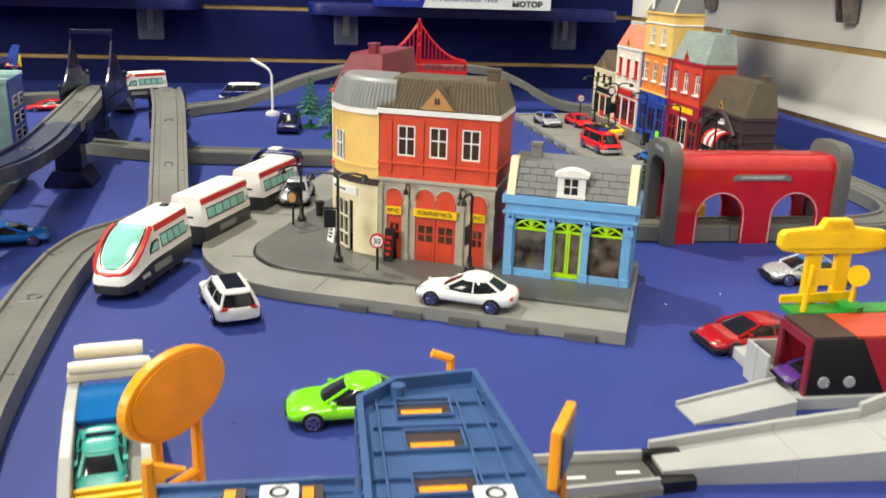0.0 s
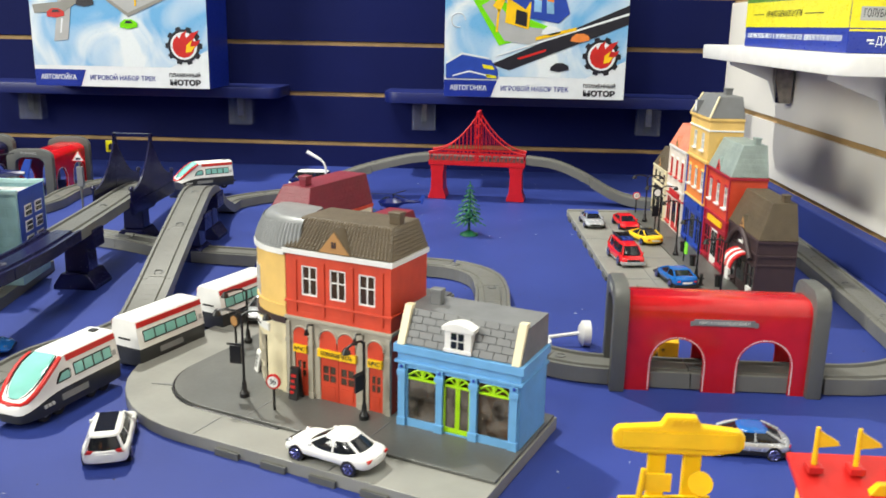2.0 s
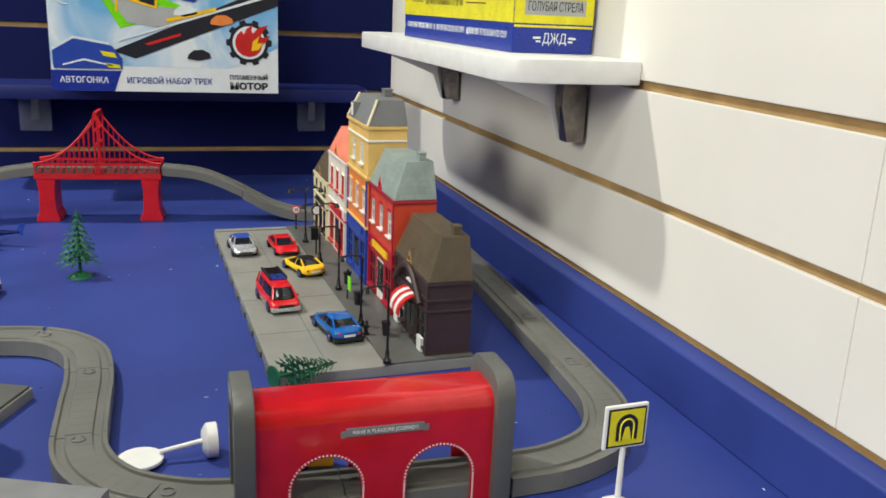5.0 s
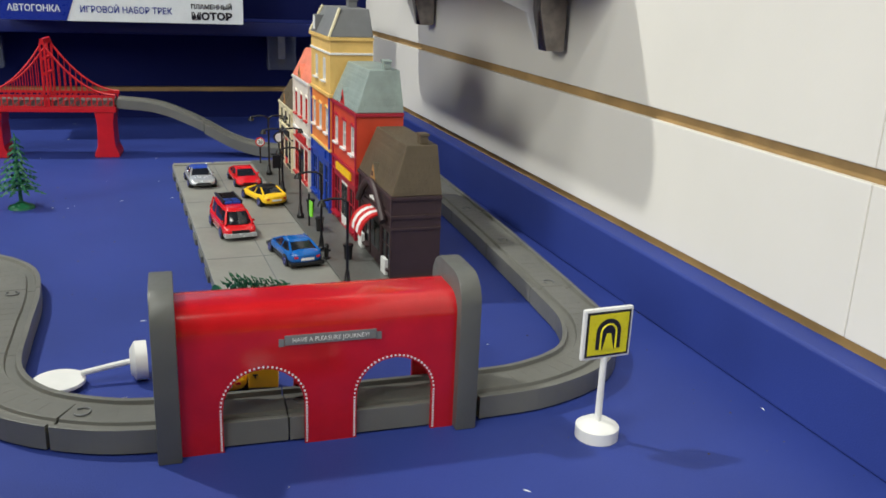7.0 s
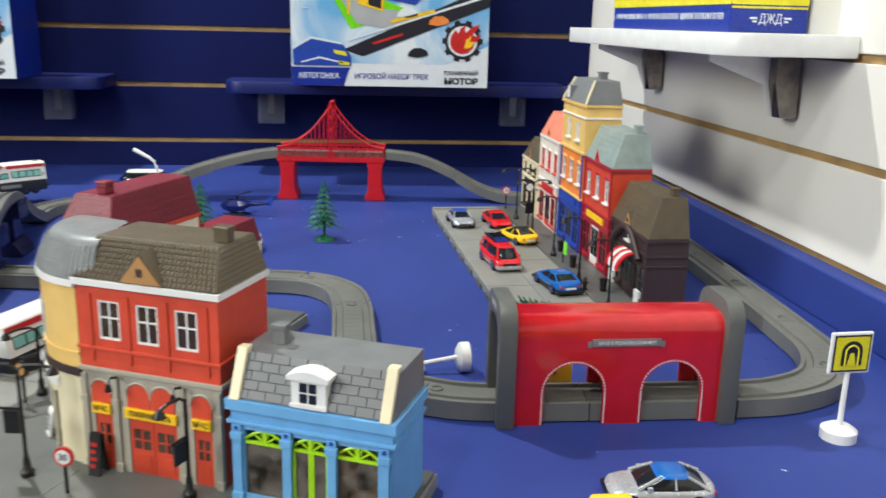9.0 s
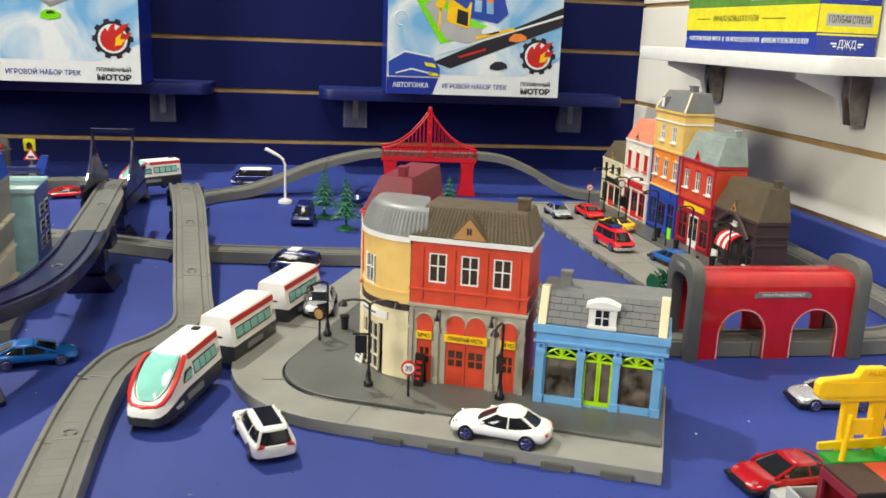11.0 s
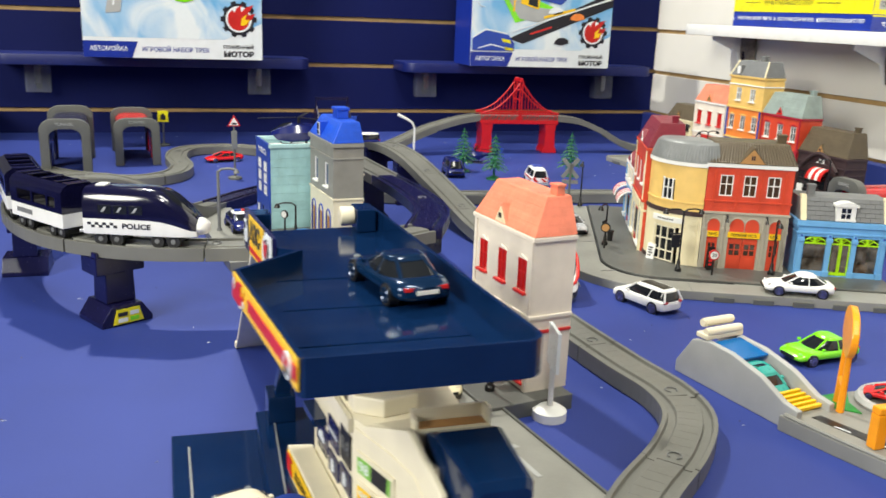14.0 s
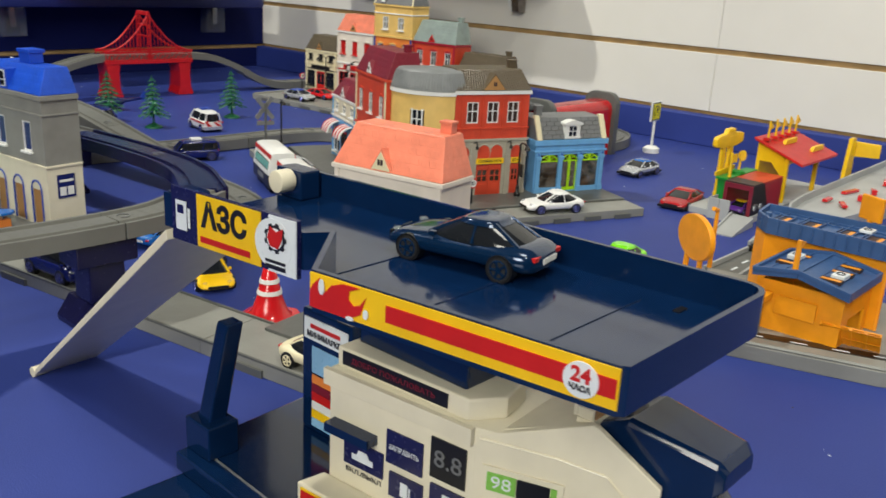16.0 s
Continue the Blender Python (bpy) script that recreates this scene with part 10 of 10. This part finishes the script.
    fs = part("frame_sign", Shape().box(-0.0105, 0.0105, -0.0016, 0.0016, 0.079, 0.099).moved(Matrix.Translation((-0.156, 0.310, 0)) @ Matrix.Rotation(radians(62), 4, "Z")), "orange_toy", e, "orange framed sign", bevel=0.0010)
    part("sign_face", Shape().box(-0.0078, 0.0078, -0.0022, -0.0017, 0.082, 0.096).moved(Matrix.Translation((-0.156, 0.310, 0)) @ Matrix.Rotation(radians(62), 4, "Z")), "depot_blue", fs)
    part("sign_leg", Shape().tube((-0.156, 0.310, 0.069), (-0.156, 0.310, 0.0795), 0.0026, 0.0022, 8), "orange_toy", e)
    return e


depot()
vehicle(pose(-0.2240, 0.3816, 0.0100, 0, 0, 130), "sport", "red", "small red toy car on the depot bend", 0.034, 0.018, 0.010)


# ---- ramp road beside the depot ----
def ramp_road():
    e = thing("toy_ramp_road", pose(-0.0037, -0.0065, 0), "light grey toy ramp road with raised edges", "toy road")
    # rising lane: near edge, far edge, height of the surface
    rows = [(-0.0625, 0.4078, 0.4245, 0.0075), (0.000, 0.4050, 0.4300, 0.0120), (0.045, 0.4030, 0.4320, 0.0155), (0.068, 0.3960, 0.4400, 0.0172), (0.105, 0.3850, 0.4420, 0.0195), (0.200, 0.3800, 0.4420, 0.0210), (0.420, 0.3800, 0.4440, 0.0220)]
    for (xa, na, fa, za), (xb, nb, fb, zb) in zip(rows, rows[1:]):
        part("lane", Shape().hexa([(xa, na, 0), (xb - 0.0002, nb, 0), (xb - 0.0002, fb, 0), (xa, fa, 0)], [(xa, na, za), (xb - 0.0002, nb, zb), (xb - 0.0002, fb, zb), (xa, fa, za)]), "lgrey", e)
        k = 0.0045 if xa < 0.04 else 0.0075
        part("edge", Shape().hexa([(xa, fa + 0.0002, 0), (xb - 0.0003, fb + 0.0002, 0), (xb - 0.0003, fb + 0.0034, 0), (xa, fa + 0.0034, 0)], [(xa, fa + 0.0002, za + k), (xb - 0.0003, fb + 0.0002, zb + k), (xb - 0.0003, fb + 0.0028, zb + k), (xa, fa + 0.0028, za + k)]), "lgrey", e, "raised grey edge")
    for x, y, a, w in ((0.190, 0.422, -10, 0.015), (0.160, 0.401, 10, 0.005), (0.200, 0.400, 25, 0.005), (0.265, 0.407, 15, 0.008), (0.128, 0.425, 0, 0.009), (0.118, 0.405, 30, 0.010)):
        part("barrier", Shape().box(-w, w, -0.0028, 0.0028, 0.0, 0.006 if w < 0.009 else 0.003).moved(Matrix.Translation((x, y, 0.0212 if x < 0.2 else 0.0222)) @ Matrix.Rotation(radians(a), 4, "Z")), "red", e, "red barrier block", bevel=0.0005)
    return e


ramp_road()


# ---- garage set ----
def garage():
    e = thing("toy_garage", pose(0.0070, 0.0040, 0) @ Matrix.Scale(0.97, 4), "green, red and yellow toy garage with signs and flags", "toy garage")
    part("base_plate", Shape().box(0.022, 0.262, 0.4735, 0.545, 0, 0.0075), "lgrey", e, "light grey base plate", bevel=0.0008)
    part("entry_ramp", Shape().hexa([(-0.0365, 0.4625, 0), (0.0215, 0.4665, 0), (0.0215, 0.4905, 0), (-0.0385, 0.4825, 0)], [(-0.0365, 0.4625, 0.0012), (0.0215, 0.4665, 0.0095), (0.0215, 0.4905, 0.0095), (-0.0385, 0.4825, 0.0012)]), "lgrey", e, "light grey entry ramp")
    part("ramp_edge", Shape().hexa([(-0.0382, 0.4828, 0), (0.0215, 0.4908, 0), (0.0215, 0.4925, 0), (-0.0382, 0.4845, 0)], [(-0.0382, 0.4828, 0.003), (0.0215, 0.4908, 0.0118), (0.0215, 0.4925, 0.0118), (-0.0382, 0.4845, 0.003)]), "lgrey", e)
    # red and black tunnel box
    x0, x1, y0, y1, z0, z1 = 0.031, 0.108, 0.4755, 0.508, 0.0077, 0.0405
    part("near_wall", Shape().prism([(x0, z0), (x0 + 0.046, z0), (x0 + 0.028, z1), (x0, z1)], y0, y0 + 0.0016, "y"), "black", e, "black printed wall")
    part("near_wall_red", Shape().prism([(x0 + 0.0462, z0), (x1, z0), (x1, z1), (x0 + 0.0282, z1)], y0, y0 + 0.0016, "y"), "crimson", e, "crimson printed wall")
    part("far_wall", Shape().box(x0, x1, y1 - 0.0016, y1, z0, z1), "crimson", e)
    part("roof", Shape().box(x0, x0 + 0.024, y0, y1, z1 + 0.0001, z1 + 0.0016), "dbrown", e, "dark brown roof panel")
    part("roof_red", Shape().box(x0 + 0.0242, x1, y0, y1, z1 + 0.0001, z1 + 0.0016), "brick_red", e, "orange-red roof panel")
    part("mouth_frame", wall_with_holes(y1 - y0, 0, z1 - z0, 0, 0.0016, [(0.004, y1 - y0 - 0.004, -0.001, z1 - z0 - 0.005)]).moved(Matrix.Translation((x0 - 0.0002, y0, z0)) @ Matrix.Rotation(radians(90), 4, "Z")), "maroon", e, "dark red frame of the opening")
    for x in (x0 + 0.009, x0 + 0.024):
        part("roundel", Shape().tube((x, y0 - 0.0001, 0.0155), (x, y0 - 0.001, 0.0155), 0.0034, 0.0032, 14), "silver", e, "silver roundel")
    # green shed, gate and the yellow wing wall behind them
    part("green_shed", Shape().box(0.040, 0.112, 0.5095, 0.5215, 0.0077, 0.0400), "green", e, "green shed", bevel=0.0006)
    part("shed_roof", Shape().box(0.036, 0.114, 0.5085, 0.5225, 0.0402, 0.0428), "green", e, "green flat roof", bevel=0.0005)
    part("gate", Shape().box(0.0165, 0.0185, 0.4935, 0.5055, 0.0, 0.0235), "lgrey", e, "pale grey gate panel", bevel=0.0005)
    part("gate", Shape().box(0.0165, 0.0185, 0.5060, 0.5180, 0.0, 0.0235), "lgrey", e, "pale grey gate panel", bevel=0.0005)
    part("gate_side", Shape().box(0.0187, 0.036, 0.516, 0.5175, 0.0077, 0.0235), "lgrey", e, "pale grey gate panel", bevel=0.0005)
    wing = [(0.036, 0.0430), (0.083, 0.0430), (0.083, 0.0500), (0.060, 0.0490), (0.036, 0.0475)]
    part("wing_wall", Shape().prism(wing, 0.5228, 0.5248, "y"), "yel", e, "low yellow wing wall", bevel=0.0004)
    # the big yellow sign
    for x in (0.0505, 0.0685):
        part("sign_leg", Shape().box(x, x + 0.0095, 0.5255, 0.5295, 0.0077, 0.0720), "yel", e, "yellow leg", bevel=0.0010)
    for x in (0.0495, 0.0675):
        part("leg_foot", Shape().box(x, x + 0.0115, 0.5252, 0.5300, 0.0077, 0.0220), "yel", e, bevel=0.0010)
    up = Matrix.Translation((-0.0003, -0.0235, 0.0045)) @ Matrix.Diagonal((0.89, 1, 1, 1))
    panel = [(0.036, 0.072), (0.038, 0.070), (0.054, 0.0675), (0.092, 0.0675), (0.108, 0.070), (0.111, 0.0725), (0.111, 0.079), (0.108, 0.0815), (0.086, 0.0835), (0.083, 0.0885), (0.066, 0.0885), (0.063, 0.0835), (0.039, 0.0815), (0.036, 0.079)]
    p = part("sign_panel", Shape().prism(panel, 0.5475, 0.5535, "y").moved(up), "yel", e, "yellow sign board", bevel=0.0012)
    part("sign_inset", Shape().box(0.041, 0.106, 0.5468, 0.5473, 0.0715, 0.0800).moved(up), "yel", p)
    for k in range(5):
        part("sign_groove", Shape().box(0.0685 + k * 0.0030, 0.0700 + k * 0.0030, 0.5468, 0.5474, 0.0845, 0.0868).moved(up), "yel", p)
    fp = part("flag_pole", Shape().tube((0.043, 0.510, 0.0429), (0.046, 0.512, 0.0700), 0.0018, 0.0014, 8), "yel", e, "yellow flag pole")
    part("flag", Shape().box(0.0465, 0.060, 0.5112, 0.5128, 0.058, 0.0675), "yel", fp)
    part("dish_foot", Shape().lathe([(0.0075, 0.0429), (0.0075, 0.0455), (0.004, 0.0470)], 8, (0.074, 0.514)), "green", e)
    dp = part("dish_post", Shape().tube((0.074, 0.514, 0.0470), (0.075, 0.514, 0.0585), 0.0015, 0.0013, 8), "yel", e)
    part("dish", Shape().tube((0.075, 0.5135, 0.0630), (0.0745, 0.5115, 0.0633), 0.0058, 0.0062, 18), "yel", dp, "yellow dish", smooth=True)
    # yellow house with a sloping red roof
    for a, c in ((0.123, 0.478), (0.218, 0.478)):
        part("corner_post", Shape().box(a, a + 0.004, c, c + 0.005, 0.0077, 0.0590), "yel", e, bevel=0.0005)
    part("side_wall", Shape().prism([(0.4832, 0.0077), (0.4870, 0.0077), (0.4870, 0.040), (0.498, 0.052), (0.512, 0.052), (0.512, 0.0077), (0.516, 0.0077), (0.516, 0.0735), (0.4832, 0.0600)], 0.1232, 0.1262, "x"), "yel", e, "yellow arched side wall")
    part("house_wall", Shape().box(0.1264, 0.2218, 0.5130, 0.5158, 0.0077, 0.0720), "yel", e, "yellow rear wall")
    part("house_beam", Shape().box(0.1272, 0.2178, 0.4785, 0.4825, 0.0525, 0.0590), "yel", e, bevel=0.0004)
    lo, hi = (0.4600, 0.0535), (0.5195, 0.0760)
    rf = part("red_roof", Shape().hexa([(0.1175, lo[0], lo[1]), (0.2290, lo[0], lo[1]), (0.2260, hi[0], hi[1]), (0.1175, hi[0], hi[1])], [(0.1175, lo[0], lo[1] + 0.003), (0.2290, lo[0], lo[1] + 0.003), (0.2260, hi[0], hi[1] + 0.003), (0.1175, hi[0], hi[1] + 0.003)]), "red_plain", e, "red sloping slab roof", bevel=0.0006)
    slope = (hi[1] - lo[1]) / (hi[0] - lo[0])
    for a, b in ((0.150, 0.495), (0.180, 0.473)):
        z = lo[1] + 0.0031 + (b - lo[0]) * slope
        part("roof_bar", Shape().hexa([(a, b, z), (a + 0.034, b, z), (a + 0.034, b + 0.004, z + 0.004 * slope), (a, b + 0.004, z + 0.004 * slope)], [(a + 0.004, b, z + 0.006), (a + 0.034, b, z + 0.006), (a + 0.034, b + 0.004, z + 0.006), (a + 0.004, b + 0.004, z + 0.006)]), "yel", rf, bevel=0.0005)
    for k in range(5):
        x = 0.127 + k * 0.0200
        b = part("stud", Shape().box(x - 0.0035, x + 0.0035, 0.5035, 0.5115, 0.0755, 0.0790), "red_plain", rf, bevel=0.0004)
        f = part("flag_pole", Shape().tube((x, 0.5075, 0.0791), (x, 0.5075, 0.0985), 0.0014, 0.0012, 8), "yel", rf, "yellow flag pole")
        part("flag", Shape().prism([(x, 0.0880), (x + 0.0110, 0.0895), (x + 0.0100, 0.0915), (x, 0.0975)], 0.5068, 0.5082, "y"), "yel", f)
    part("side_sign", Shape().prism([(0.2800, 0.0003), (0.3080, 0.0003), (0.3060, 0.0600), (0.3020, 0.0680), (0.2900, 0.0680)], 0.4640, 0.4690, "y"), "yel", e, "yellow side sign post", bevel=0.0006)
    part("side_sign_board", Shape().hexa([(0.3066, 0.4640, 0.0430), (0.318, 0.4370, 0.0430), (0.322, 0.4390, 0.0430), (0.3106, 0.4660, 0.0430)], [(0.3066, 0.4640, 0.0625), (0.318, 0.4370, 0.0605), (0.322, 0.4390, 0.0605), (0.3106, 0.4660, 0.0625)]), "yel", e, "yellow side sign board", bevel=0.0010)
    return e


garage()
vehicle(pose(0.0479, 0.4817, 0.0078, 0, 0, 180), "sport", "purple", "small purple and yellow toy car in the garage box", 0.038, 0.020, 0.012, accent="yel")

# ---- dust and crumbs on the table ----
rnd = random.Random(5)
crumbs = Shape()
for k in range(420):
    x, y = rnd.uniform(X_LEFT + 0.05, X_WALL - 0.02), rnd.uniform(0.0, Y_WALL - 0.05)
    if rnd.random() < 0.6:
        x, y = rnd.choice(((rnd.uniform(0.25, 0.41), rnd.uniform(0.5, 1.2)), (rnd.uniform(-0.1, 0.08), rnd.uniform(0.8, 1.3)), (rnd.uniform(-0.35, 0.1), rnd.uniform(0.3, 0.6))))
    r = rnd.uniform(0.0003, 0.0009)
    crumbs.add([(x - r, y, 0.00005), (x + r * rnd.uniform(0.4, 1.6), y - r * 0.6, 0.00005), (x + r * 0.3, y + r, 0.00005), (x, y, r * 0.9)], [(0, 2, 1), (0, 1, 3), (1, 2, 3), (2, 0, 3)])
solid("crumbs", crumbs, "brown", "tiny dark crumbs scattered on the table", "crumbs", "stuff")
lint = Shape()
for k in range(160):
    x, y = rnd.uniform(-0.9, X_WALL - 0.02), rnd.uniform(0.2, Y_WALL - 0.05)
    r = rnd.uniform(0.0004, 0.0011)
    a = rnd.uniform(0, 3.1)
    dx, dy = r * 2 * math.cos(a), r * 2 * math.sin(a)
    lint.add([(x - dx, y - dy, 0.0001), (x + dx, y + dy, 0.0001), (x + dx - dy * 0.3, y + dy + dx * 0.3, 0.0001), (x, y, 0.0006)], [(0, 2, 1), (0, 1, 3), (1, 2, 3), (2, 0, 3)])
solid("lint", lint, "paper", "tiny white lint specks scattered on the table", "lint", "stuff")
